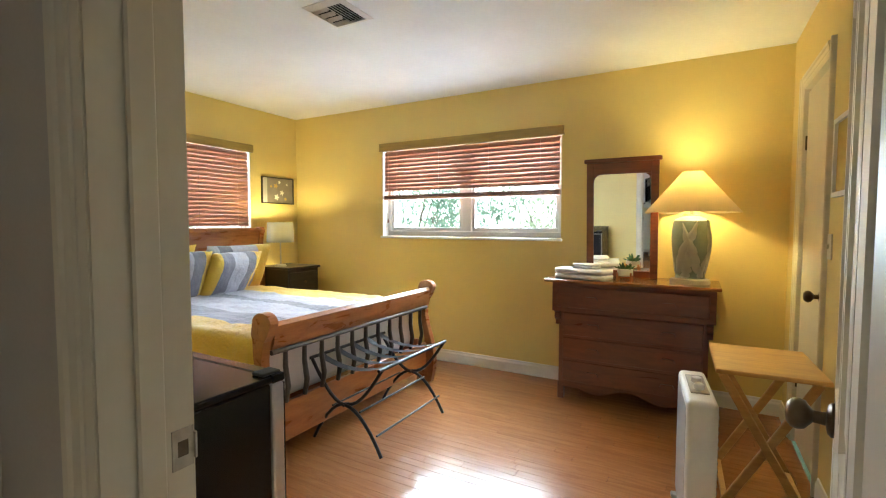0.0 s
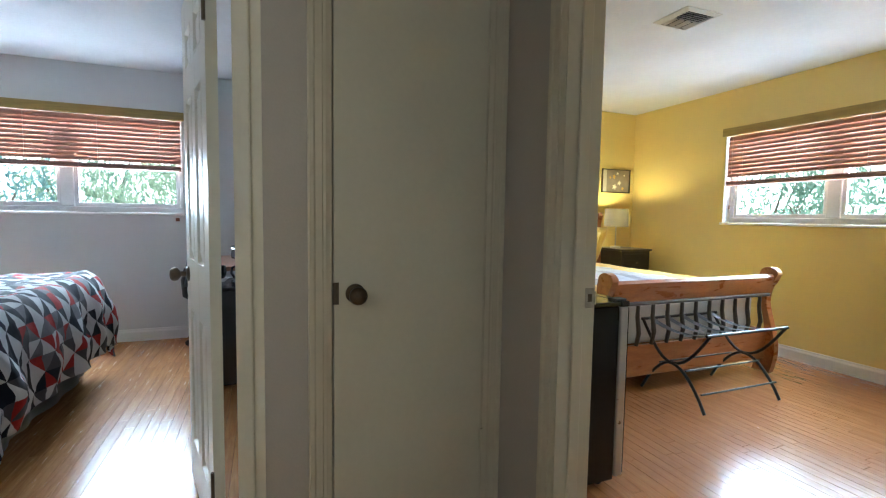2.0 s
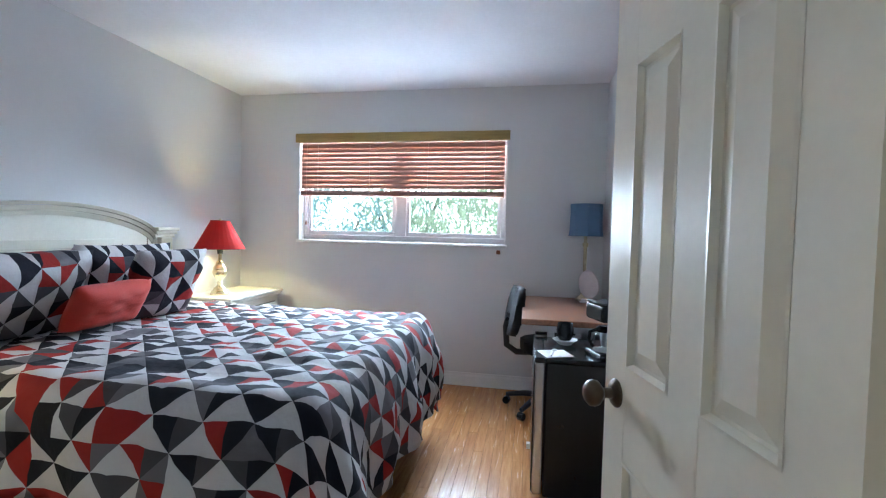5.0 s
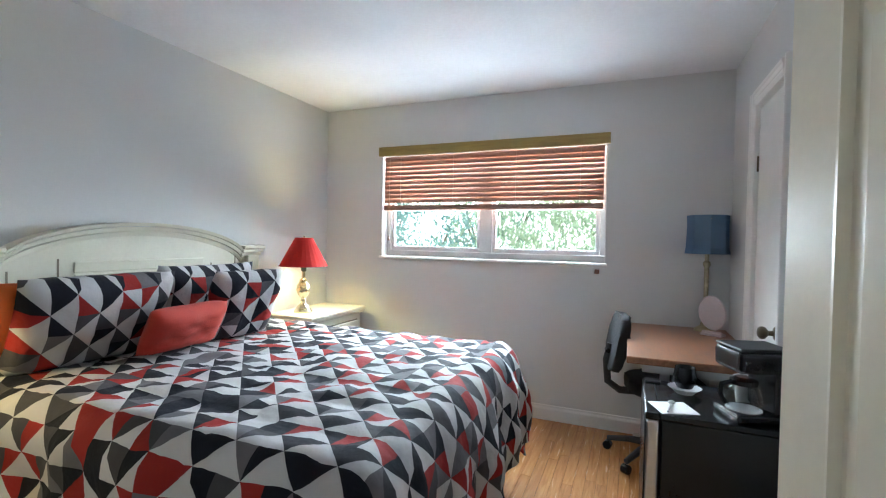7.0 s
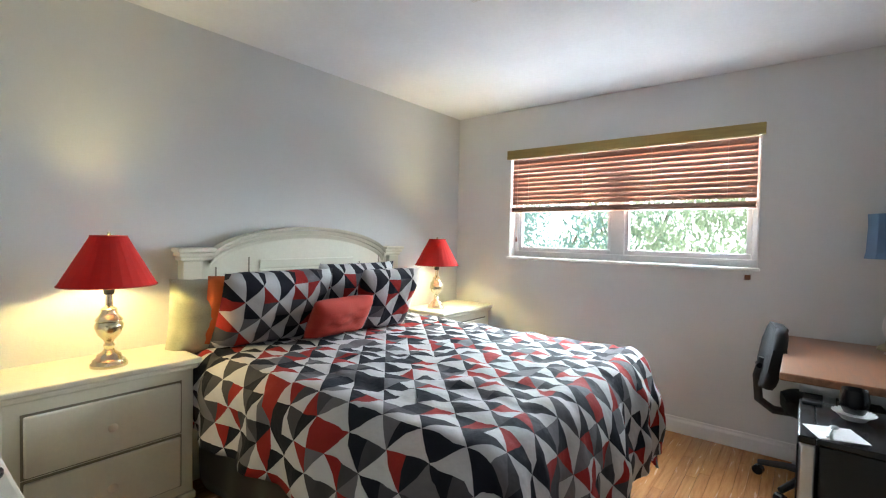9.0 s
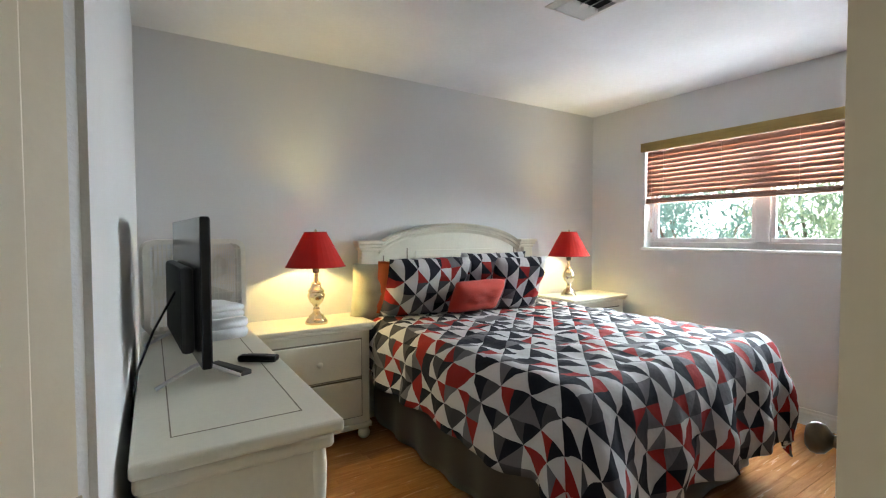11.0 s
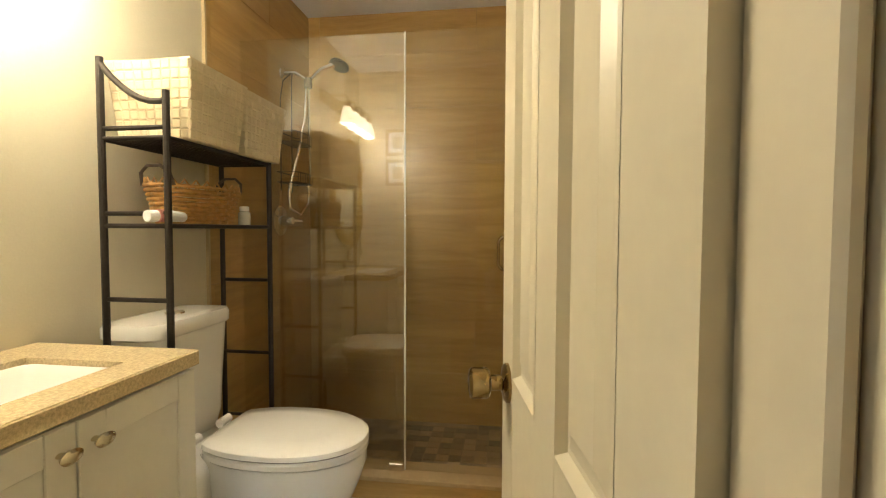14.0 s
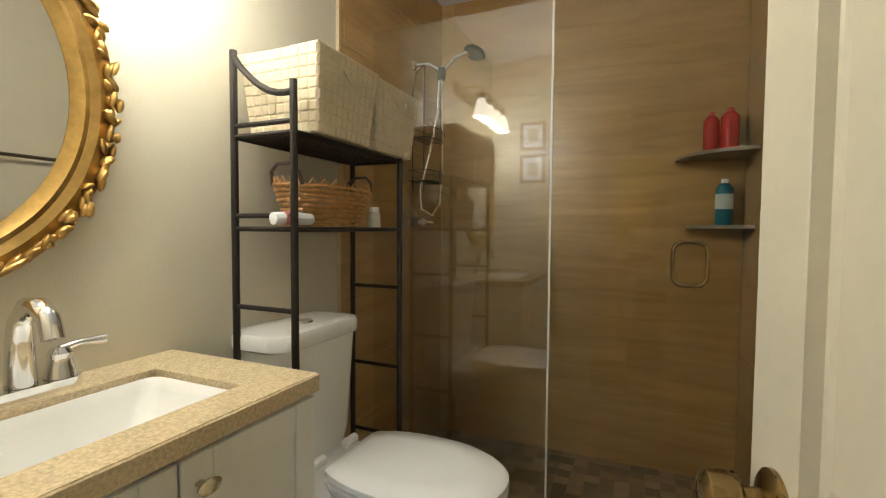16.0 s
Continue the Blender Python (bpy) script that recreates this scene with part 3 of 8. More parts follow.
baseboard(YW, YN, YE, YN, 0, -1)
baseboard(YW, YS, YW, YN, 1, 0)
baseboard(YE, 3.40, YE, YN, -1, 0)
baseboard(YE, 2.11, YE, 2.62, -1, 0)
baseboard(YW, YS, -0.44, YS, 0, 1)
baseboard(GW, GS, GW, GN, 1, 0)
baseboard(GW, GS, GE, GS, 0, 1)
baseboard(GE, GS, GE, -1.42, -1, 0)
baseboard(GW, GN, -3.66, GN, 0, -1)
baseboard(-3.02, GN, -1.0, GN, 0, -1)

# ---- cloth and cushions ----


def uv_sheet(nu, nv, fn, uvfn, smooth=True):
    """A grid surface with a uv for its pattern."""
    bm = bmesh.new()
    lay = bm.loops.layers.uv.new("UVMap")
    g = [[bm.verts.new(fn(i / nu, j / nv)) for j in range(nv + 1)] for i in range(nu + 1)]
    for i in range(nu):
        for j in range(nv):
            f = bm.faces.new((g[i][j], g[i + 1][j], g[i + 1][j + 1], g[i][j + 1]))
            f.smooth = smooth
            for lp, (a, b) in zip(f.loops, ((i, j), (i + 1, j), (i + 1, j + 1), (i, j + 1))):
                lp[lay].uv = uvfn(a / nu, b / nv)
    return bm


def cloth_obj(name, bm, material, parent=None, label="", thick=0.012, sub=1):
    me = bpy.data.meshes.new(name)
    bm.to_mesh(me)
    bm.free()
    me.materials.append(material)
    ob = new(name, me)
    if parent:
        ob.parent = parent
    if thick:
        s = ob.modifiers.new("thick", "SOLIDIFY")
        s.thickness, s.offset = thick, -1
    if label:
        tagged(ob, label)
    return ob


def patchwork(name, cell, colours, seed, bands=None, rough=0.85):
    """Cloth pieced from triangles: each square of the uv is cut on a diagonal, each half takes a colour of its own."""
    m = bpy.data.materials.new(name)
    m.use_nodes = True
    t, n, l = nodes_of(m)
    b = n["Principled BSDF"]
    uv = n.new("ShaderNodeUVMap")
    sc = n.new("ShaderNodeVectorMath")
    sc.operation = "SCALE"
    sc.inputs["Scale"].default_value = 1 / cell
    l.new(uv.outputs[0], sc.inputs[0])
    fl, fr = n.new("ShaderNodeVectorMath"), n.new("ShaderNodeVectorMath")
    fl.operation, fr.operation = "FLOOR", "FRACTION"
    l.new(sc.outputs[0], fl.inputs[0])
    l.new(sc.outputs[0], fr.inputs[0])
    sf, si = n.new("ShaderNodeSeparateXYZ"), n.new("ShaderNodeSeparateXYZ")
    l.new(fr.outputs[0], sf.inputs[0])
    l.new(fl.outputs[0], si.inputs[0])

    def math_node(op, a, c=None):
        k = n.new("ShaderNodeMath")
        k.operation = op
        for s, v in zip(k.inputs, (a, c)):
            if v is None:
                continue
            if isinstance(v, (int, float)):
                s.default_value = v
            else:
                l.new(v, s)
        return k.outputs[0]

    odd = math_node("FLOORED_MODULO", math_node("ADD", si.outputs[0], si.outputs[1]), 2)
    d1 = math_node("GREATER_THAN", sf.outputs[0], sf.outputs[1])
    d2 = math_node("GREATER_THAN", math_node("ADD", sf.outputs[0], sf.outputs[1]), 1)
    pick = math_node("ADD", math_node("MULTIPLY", d1, odd), math_node("MULTIPLY", d2, math_node("SUBTRACT", 1, odd)))
    cmb = n.new("ShaderNodeCombineXYZ")
    l.new(si.outputs[0], cmb.inputs[0])
    l.new(si.outputs[1], cmb.inputs[1])
    l.new(math_node("ADD", pick, seed), cmb.inputs[2])
    wn_ = n.new("ShaderNodeTexWhiteNoise")
    wn_.noise_dimensions = "3D"
    l.new(cmb.outputs[0], wn_.inputs["Vector"])
    # one half of each square is pale, the other dark, now and then swapped
    ramps = []
    for cols in colours:
        cr = n.new("ShaderNodeValToRGB")
        cr.color_ramp.interpolation = "CONSTANT"
        els = cr.color_ramp.elements
        while len(els) < len(cols):
            els.new(0.5)
        for e, (pos, c) in zip(els, cols):
            e.position, e.color = pos, (*c, 1)
        l.new(wn_.outputs["Value"], cr.inputs[0])
        ramps.append(cr.outputs[0])
    mx = n.new("ShaderNodeMix")
    mx.data_type = "RGBA"
    l.new(pick, mx.inputs["Factor"])
    l.new(ramps[0], mx.inputs["A"])
    l.new(ramps[1], mx.inputs["B"])
    l.new(mx.outputs["Result"], b.inputs["Base Color"])
    b.inputs["Roughness"].default_value = rough
    b.inputs["Specular IOR Level"].default_value = 0.15
    co = n.new("ShaderNodeTexCoord")
    no, nf = n.new("ShaderNodeTexNoise"), n.new("ShaderNodeTexNoise")
    no.inputs["Scale"].default_value, no.inputs["Detail"].default_value, nf.inputs["Scale"].default_value = 14, 5, 500
    l.new(co.outputs["Object"], no.inputs["Vector"])
    l.new(co.outputs["Object"], nf.inputs["Vector"])
    bp = n.new("ShaderNodeBump")
    bp.inputs["Strength"].default_value, bp.inputs["Distance"].default_value = 0.5, 0.02
    l.new(math_node("ADD", no.outputs["Fac"], math_node("MULTIPLY", nf.outputs["Fac"], 0.05)), bp.inputs["Height"])
    l.new(bp.outputs[0], b.inputs["Normal"])
    return m


WHT, LGR, DGR, BLK, RED = (0.46, 0.45, 0.46), (0.12, 0.115, 0.125), (0.055, 0.052, 0.06), (0.010, 0.011, 0.018), (0.25, 0.020, 0.018)
PALE = [(0.0, WHT), (0.78, LGR), (0.88, BLK), (0.94, RED)]
DARK = [(0.0, BLK), (0.42, DGR), (0.68, LGR), (0.76, RED), (0.97, WHT)]
M_QUILT = patchwork("triangle_patchwork_cotton", 0.085, (PALE, DARK), 3)
M_SHAM = patchwork("triangle_patchwork_sham", 0.088, (PALE, DARK), 17)


def fold(d, r=0.09):
    """Out and down for a cloth that runs d past an edge rounded with r."""
    a = d / r
    if a < math.pi / 2:
        return r * math.sin(a), r * (1 - math.cos(a))
    return r, r + (d - r * math.pi / 2)


def bedcover(name, m, hw, hl, top, drops, material, label, parent, cell=0.204, puff=0.014, flare=0.12, seed=0, uvswap=False, res=0.024, head_open=True):
    """A quilt over a mattress: local x across, y from foot (-hl) to head (hl). drops: at the sides and at the foot."""
    side, foot = drops
    s0, s1 = -hw - side, hw + side
    t0, t1 = -hl - foot, hl
    nu, nv = round((s1 - s0) / res), round((t1 - t0) / res)

    def fn(u, v):
        s, t = s0 + (s1 - s0) * u, t0 + (t1 - t0) * v
        dx, dy = max(0, abs(s) - hw + 0.05), max(0, -hl + 0.05 - t)
        d = math.hypot(dx, dy)
        o, dn = fold(d)
        px, py = max(-hw + 0.05, min(hw - 0.05, s)), max(-hl + 0.05, t)
        wv = Vector((s * 1.0, t * 1.0, seed * 9.1))
        drape = min(1, dn / 0.35)
        wob = noise.noise(Vector((s * 3.2, t * 3.2, seed + 4.2)))
        if d > 0:
            along = t if dx > dy else s
            ripple = math.sin(along * 17 + 2.2 * noise.noise(Vector((along * 2.3, seed, 1)))) * 0.022 * drape
            ou = o + drape * flare * (0.5 + 0.5 * wob) + ripple
            px += math.copysign(ou * dx / d, s)
            py -= ou * dy / d
        z = top - dn
        cu, cv = (s / cell) % 1, (t / cell) % 1
        z_p = puff * (abs(math.sin(math.pi * cu)) * abs(math.sin(math.pi * cv))) ** 0.5
        wr = 0.008 * noise.noise(wv * 5) + 0.006 * noise.noise(wv * 13) + 0.004 * noise.noise(wv * 31)
        crease = 0.010 * (1 - abs(noise.noise(wv * 4.1 + Vector((7, 3, 1))))) ** 6
        if d < 0.12:
            z += z_p + wr + crease
        else:
            k = z_p + wr + crease
            px += math.copysign(k * dx / d, s) if d else 0
            py -= k * dy / d
            z += 0.012 * noise.noise(wv * 3)
        return m @ Vector((px, py, z))

    def uvf(u, v):
        return (s0 + (s1 - s0) * u + 10.03, t0 + (t1 - t0) * v + 10.05)

    return cloth_obj(name, uv_sheet(nu, nv, fn, uvf), material, parent, label, 0.014)


def cushion(name, w, h, t, m, material, parent=None, label="", seed=0, flange=0.0, res=22, corner=4.0, pat=1.0):
    """A stuffed cushion standing in its own xz plane, seam all round."""
    bm = bmesh.new()
    lay = bm.loops.layers.uv.new("UVMap")
    for sgn in (-1, 1):
        g = []
        for i in range(res + 1):
            row = []
            for j in range(res + 1):
                a, b = 2 * i / res - 1, 2 * j / res - 1
                fa, fb = max(0, 1 - abs(a) ** corner), max(0, 1 - abs(b) ** corner)
                th = t / 2 * math.sqrt(fa * fb)
                sag = 1 - 0.05 * (1 - abs(b) ** 2) * abs(a) ** 6
                x = a * w / 2 * (1 - 0.045 * (1 - b * b))
                z = b * h / 2 * (1 - 0.055 * (1 - a * a)) * sag
                nz = noise.noise(Vector((a * 2.4 + seed, b * 2.4, sgn * 1.7 + seed)))
                y = sgn * (th * (1 + 0.16 * nz) + 0.0015) + 0.006 * noise.noise(Vector((a * 6, b * 6, seed))) * math.sqrt(fa * fb)
                row.append((bm.verts.new(m @ Vector((x, y, z))), (a * w / 2 * pat + 5.2 + seed * 0.11, b * h / 2 * pat + 5.1)))
            g.append(row)
        for i in range(res):
            for j in range(res):
                q = [g[i][j], g[i + 1][j], g[i + 1][j + 1], g[i][j + 1]]
                if sgn > 0:
                    q = q[::-1]
                f = bm.faces.new([v for v, _ in q])
                f.smooth = True
                for lp, (_, uvv) in zip(f.loops, q):
                    lp[lay].uv = uvv
    bmesh.ops.remove_doubles(bm, verts=bm.verts, dist=0.0032)
    return cloth_obj(name, bm, material, parent, label, 0)


def skirt(name, x0, x1, y0, y1, z0, z1, material, parent, label):
    """A hanging bed skirt round three sides, gathered in soft pleats."""
    path = [(x0, y1), (x0, y0), (x1, y0), (x1, y1)]
    L = [abs(y1 - y0), abs(x1 - x0), abs(y1 - y0)]
    total = sum(L)

    def fn(u, v):
        d = u * total
        k = 0
        while k < 2 and d > L[k]:
            d -= L[k]
            k += 1
        f = d / L[k]
        x, y = path[k][0] + (path[k + 1][0] - path[k][0]) * f, path[k][1] + (path[k + 1][1] - path[k][1]) * f
        out = ((-1, 0), (0, -1), (1, 0))[k]
        r = (1 - v) * (0.012 * math.sin(u * total * 21 + 2 * noise.noise(Vector((u * 9, 0, 0)))) + 0.03 * noise.noise(Vector((u * total * 2.1, v, 3))) + 0.01)
        return Vector((x + out[0] * r, y + out[1] * r, z0 + (z1 - z0) * v))

    return cloth_obj(name, uv_sheet(160, 8, fn, lambda u, v: (u, v)), material, parent, label, 0.003)


M_SKIRT = mat("brown_gray_bed_skirt", (0.075, 0.065, 0.05), 0.75, var=0.15, grain=220, bump=0.3, sheen=0.2)
M_MATTR = mat("mattress_ticking", (0.6, 0.58, 0.55), 0.85)
M_ANTW = mat("antique_white_paint", (0.68, 0.66, 0.55), 0.42, var=0.06, scale=5, grain=70, bump=0.12)
# dark colour that paints the shade of grooves; also used for the dresser inlay
M_SHADE_INLAY = mat("groove_shade_and_inlay_paint", (0.20, 0.18, 0.13), 0.7)

# ---- gray bedroom ----
bed = thing("bed", "queen bed with triangle patchwork comforter and dark bed skirt", "bed")
BX = -2.46
part("box_spring", box(BX - 0.72, BX + 0.72, -3.50, -1.72, 0.16, 0.40, 0.03, 2), M_MATTR, bed)
part("mattress", box(BX - 0.74, BX + 0.74, -3.50, -1.68, 0.40, 0.695, 0.06, 4), M_MATTR, bed)
for lx in (-0.66, 0.66):
    for ly in (-3.4, -1.85):
        part("bed_leg", lathe([(0.02, 0), (0.022, 0.02), (0.02, 0.16)], 10, Matrix.Translation((BX + lx, ly, 0))), M_SKIRT, bed)
skirt("bed_skirt", BX - 0.725, BX + 0.725, -1.71, -3.48, 0.015, 0.42, M_SKIRT, bed, "dark gray-brown gathered bed skirt")
bedcover("comforter", Matrix.Translation((BX, -2.585, 0)) @ Matrix.Rotation(math.pi, 4, "Z"), 0.79, 0.93, 0.735, (0.345, 0.51), M_QUILT, "quilted comforter of white, gray, black and red triangles", bed, seed=2)

hb = thing("headboard", "antique white arched headboard with louvered panel", "headboard", pose(BX, -3.575, 0) @ Matrix.Diagonal((1, 1, 0.985, 1)))


def arch(x, half, base, rise):
    return base + rise * (1 - (x / half) ** 2) ** 0.62 if abs(x) < half else base


bm = bmesh.new()
out = [(-0.78, 0.25), (0.78, 0.25), (0.78, 1.20)] + [(0.66 - 1.32 * i / 40, arch(0.66 - 1.32 * i / 40, 0.655, 1.21, 0.15)) for i in range(41)] + [(-0.78, 1.20)]
add_prism(bm, out, 0.0, 0.035, "y")
part("panel", bm, M_ANTW, hb, smooth=True)
for k, (off, dep, th) in enumerate(((0.0, 0.085, 0.018), (-0.022, 0.07, 0.022), (-0.05, 0.052, 0.024))):
    bm = bmesh.new()
    n_ = 48
    for i in range(n_):
        xa, xb = -0.655 + 1.31 * i / n_, -0.655 + 1.31 * (i + 1) / n_
        za, zb = arch(xa, 0.656, 1.225, 0.175) + off, arch(xb, 0.656, 1.225, 0.175) + off
        vs = [bm.verts.new(q) for q in ((xa, 0.0, za), (xb, 0.0, zb), (xb, dep, zb), (xa, dep, za), (xa, 0, za - th), (xb, 0, zb - th), (xb, dep - 0.012, zb - th), (xa, dep - 0.012, za - th))]
        for f in ((0, 1, 2, 3), (4, 7, 6, 5), (3, 2, 6, 7), (0, 4, 5, 1)):
            bm.faces.new([vs[q] for q in f])
    bmesh.ops.remove_doubles(bm, verts=bm.verts, dist=0.0005)
    part("arch_moulding", bm, M_ANTW, hb, smooth=True)
for sx in (-1, 1):
    bm = bmesh.new()
    add_box(bm, sx * 0.70, sx * 0.80, 0.0, 0.07, 0.0, 1.20, 0.006, 2)
    part("post", bm, M_ANTW, hb)
    bm = bmesh.new()
    a, b = (0.64, 0.815) if sx > 0 else (-0.815, -0.64)
    for e, z0, z1, d in ((0.0, 1.20, 1.222, 0.075), (0.01, 1.2225, 1.245, 0.088), (0.018, 1.2455, 1.27, 0.10)):
        add_box(bm, a - e * (sx < 0), b + e * (sx > 0), 0.0, d, z0, z1, 0.006, 2)
    part("cornice", bm, M_ANTW, hb)
for k in range(7):
    z = 0.80 + k * 0.062
    hw_ = 0.36 if z < 1.18 else 0.30
    bm = bmesh.new()
    add_box(bm, -hw_, hw_, 0.036, 0.046, -0.027, 0.027, 0.003, m=Matrix.Translation((0, 0, z)) @ Matrix.Rotation(radians(-7), 4, "X"))
    part("louver", bm, M_ANTW, hb)
# thin dark strips on the panel paint the shade of grooves
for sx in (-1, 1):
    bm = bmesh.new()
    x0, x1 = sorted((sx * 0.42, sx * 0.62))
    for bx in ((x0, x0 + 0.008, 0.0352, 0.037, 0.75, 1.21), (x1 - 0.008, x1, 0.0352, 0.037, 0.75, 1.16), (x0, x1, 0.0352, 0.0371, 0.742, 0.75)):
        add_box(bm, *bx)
    part("side_panel_groove_shade", bm, M_SHADE_INLAY, hb)

def pillow(x, y, z, w, h, t, material, label, seed, rz=0, lean=-17, **kw):
    mm = Matrix.Translation((x, y, z)) @ Matrix.Rotation(radians(rz), 4, "Z") @ Matrix.Rotation(radians(lean), 4, "X")
    ob = cushion("pillow", w, h, t, mm, material, None, "", seed, **kw)
    return tagged(ob, label, "pillow")


M_REDC = mat("red_brick_cotton", (0.34, 0.022, 0.010), 0.85, var=0.1, scale=8, grain=260, bump=0.3, sheen=0.03)
M_SAGE = mat("sage_satin_cotton", (0.36, 0.36, 0.25), 0.5, var=0.2, scale=10, grain=160, bump=0.3, sheen=0.3)
M_ORANGE = mat("orange_piping", (0.62, 0.13, 0.03), 0.8)
pillow(-1.79, -3.37, 0.905, 0.50, 0.42, 0.19, M_SAGE, "sage satin pillow leaning on the headboard", 3, rz=-8, lean=-16)
pillow(-1.98, -3.295, 0.93, 0.64, 0.41, 0.08, M_ORANGE, "orange cotton pillow edge behind a sham", 6, lean=-20)
pillow(-2.025, -3.24, 0.94, 0.64, 0.43, 0.20, M_SHAM, "triangle patchwork pillow sham leaning on the headboard", 5, lean=-24)
pillow(-2.62, -3.30, 0.95, 0.62, 0.44, 0.19, M_SHAM, "triangle patchwork pillow sham leaning on the headboard", 8, lean=-18)
pillow(-2.67, -3.05, 0.94, 0.42, 0.43, 0.17, M_SHAM, "square triangle patchwork throw pillow", 9, rz=-10, lean=-26)
pillow(-2.27, -2.99, 0.885, 0.42, 0.225, 0.13, M_REDC, "small brick red lumbar pillow", 4, rz=4, lean=-28)


def nightstand(m, label):
    n = thing("nightstand", label, "nightstand", m, "white nightstands")
    part("body", box(-0.33, 0.33, -0.20, 0.17, 0.11, 0.695, 0.004), M_ANTW, n)
    bm = bmesh.new()
    add_box(bm, -0.355, 0.355, -0.215, 0.205, 0.722, 0.748, 0.008, 3)
    add_box(bm, -0.343, 0.343, -0.21, 0.192, 0.6955, 0.7215, 0.008, 2)
    part("top", bm, M_ANTW, n)
    for z0, z1 in ((0.16, 0.39), (0.41, 0.64)):
        d = part("drawer", box(-0.27, 0.27, 0.1705, 0.188, z0, z1, 0.007, 3), M_ANTW, n)
        # dark plate behind the drawer paints the shade of its gap
        part("drawer_gap_shade", box(-0.278, 0.278, 0.1702, 0.1712, z0 - 0.008, z1 + 0.008), M_SHADE_INLAY, n)
        k = part("drawer_knob", lathe([(0.006, 0), (0.006, 0.01), (0.016, 0.016), (0.018, 0.022), (0.012, 0.027), (0.002, 0.028)], 18, Matrix.Translation((0, 0.188, (z0 + z1) / 2)) @ Matrix.Rotation(radians(-90), 4, "X")), M_ANTW, d, smooth=True)
    part("plinth", box(-0.34, 0.34, -0.20, 0.18, 0.075, 0.109, 0.006, 2), M_ANTW, n)
    for sx in (-1, 1):
        for y in (-0.16, 0.14):
            part("foot", lathe([(0.02, 0), (0.034, 0.012), (0.04, 0.035), (0.03, 0.06), (0.036, 0.0745)], 16, Matrix.Translation((sx * 0.30, y, 0))), M_ANTW, n, smooth=True)
    return n


ns = nightstand(pose(-1.262, -3.39, 0), "antique white two-drawer nightstand with round knobs")
copy_thing(ns, pose(-3.70, -3.31, 0))

M_NICKEL = mat("brushed_brass_nickel", (0.62, 0.56, 0.42), 0.22, 1.0, var=0.08, scale=20)
M_SHADE_R = translucent("red_lampshade_silk", (0.52, 0.016, 0.012), 0.14)
M_LINING = translucent("white_shade_lining", (0.80, 0.74, 0.62), 0.55)
M_SOCKET = mat("black_socket", (0.02, 0.02, 0.02), 0.5)
M_BULB = emitter("glowing_bulb", (1, 0.75, 0.4), 12)


def shade(bm, r0, z0, r1, z1, seg=40, pleat=0.0):
    """A conical shade wall, open above and below."""
    for i in range(seg):
        a, b = 2 * math.pi * i / seg, 2 * math.pi * (i + 1) / seg
        ra, rb = 1 + pleat * (i % 2), 1 + pleat * ((i + 1) % 2)
        bm.faces.new([bm.verts.new(q) for q in ((r0 * ra * math.cos(a), r0 * ra * math.sin(a), z0), (r0 * rb * math.cos(b), r0 * rb * math.sin(b), z0), (r1 * rb * math.cos(b), r1 * rb * math.sin(b), z1), (r1 * ra * math.cos(a), r1 * ra * math.sin(a), z1))])
    bmesh.ops.remove_doubles(bm, verts=bm.verts, dist=0.0004)
    return bm


def table_lamp(m, label):
    """An urn lamp with a red cone shade."""
    l = thing("table_lamp", label, "lamp", m, "red bedside lamps")
    part("base", lathe([(0.068, 0), (0.068, 0.012), (0.062, 0.018), (0.06, 0.028), (0.048, 0.036), (0.044, 0.05), (0.026, 0.062), (0.018, 0.075), (0.022, 0.09), (0.016, 0.10)], 28), M_NICKEL, l, smooth=True)
    part("urn", lathe([(0.016, 0.1005), (0.02, 0.112), (0.04, 0.135), (0.052, 0.165), (0.053, 0.18), (0.046, 0.192), (0.05, 0.198), (0.048, 0.206), (0.034, 0.222), (0.028, 0.24), (0.03, 0.248), (0.014, 0.26), (0.012, 0.31)], 28), M_NICKEL, l, smooth=True)
    part("socket", lathe([(0.018, 0.3105), (0.02, 0.32), (0.02, 0.36), (0.012, 0.365)], 16), M_SOCKET, l)
    part("bulb", lathe([(0.012, 0.3655), (0.018, 0.38), (0.022, 0.40), (0.018, 0.415), (0.008, 0.422)], 16), M_BULB, l, smooth=True)
    sh = part("lampshade", shade(bmesh.new(), 0.178, 0.352, 0.066, 0.562, 28), M_SHADE_R, l, "red silk cone lampshade", smooth=False)
    s = sh.modifiers.new("thick", "SOLIDIFY")
    s.thickness = 0.0015
    part("shade_lining", shade(bmesh.new(), 0.1755, 0.353, 0.0635, 0.561, 28), M_LINING, l, "white cloth lining")
    for r, z in ((0.178, 0.352), (0.066, 0.562)):
        part("shade_trim", tube([(r * math.cos(2 * math.pi * i / 36), r * math.sin(2 * math.pi * i / 36), z) for i in range(36)], 0.003, 6, True), M_REDC, l)
    bm = bmesh.new()
    for sx in (-1, 1):
        add_tube(bm, [(sx * 0.012, 0, 0.33), (sx * 0.045, 0, 0.37), (sx * 0.05, 0, 0.44), (sx * 0.03, 0, 0.535), (0, 0, 0.567)], 0.0018, 6)
    for k in range(3):
        a = 2 * math.pi * k / 3
        add_tube(bm, [(0, 0, 0.56), (0.064 * math.cos(a), 0.064 * math.sin(a), 0.56)], 0.0015, 6)
    part("harp", bm, M_NICKEL, l)
    part("finial", lathe([(0.004, 0.561), (0.008, 0.569), (0.004, 0.58)], 10), M_NICKEL, l)
    return l


tl = table_lamp(pose(-1.29, -3.33, 0.7485), "polished brass urn lamp with red cone shade, lit")
copy_thing(tl, pose(-3.53, -3.33, 0.7485, 0, 0, 20))

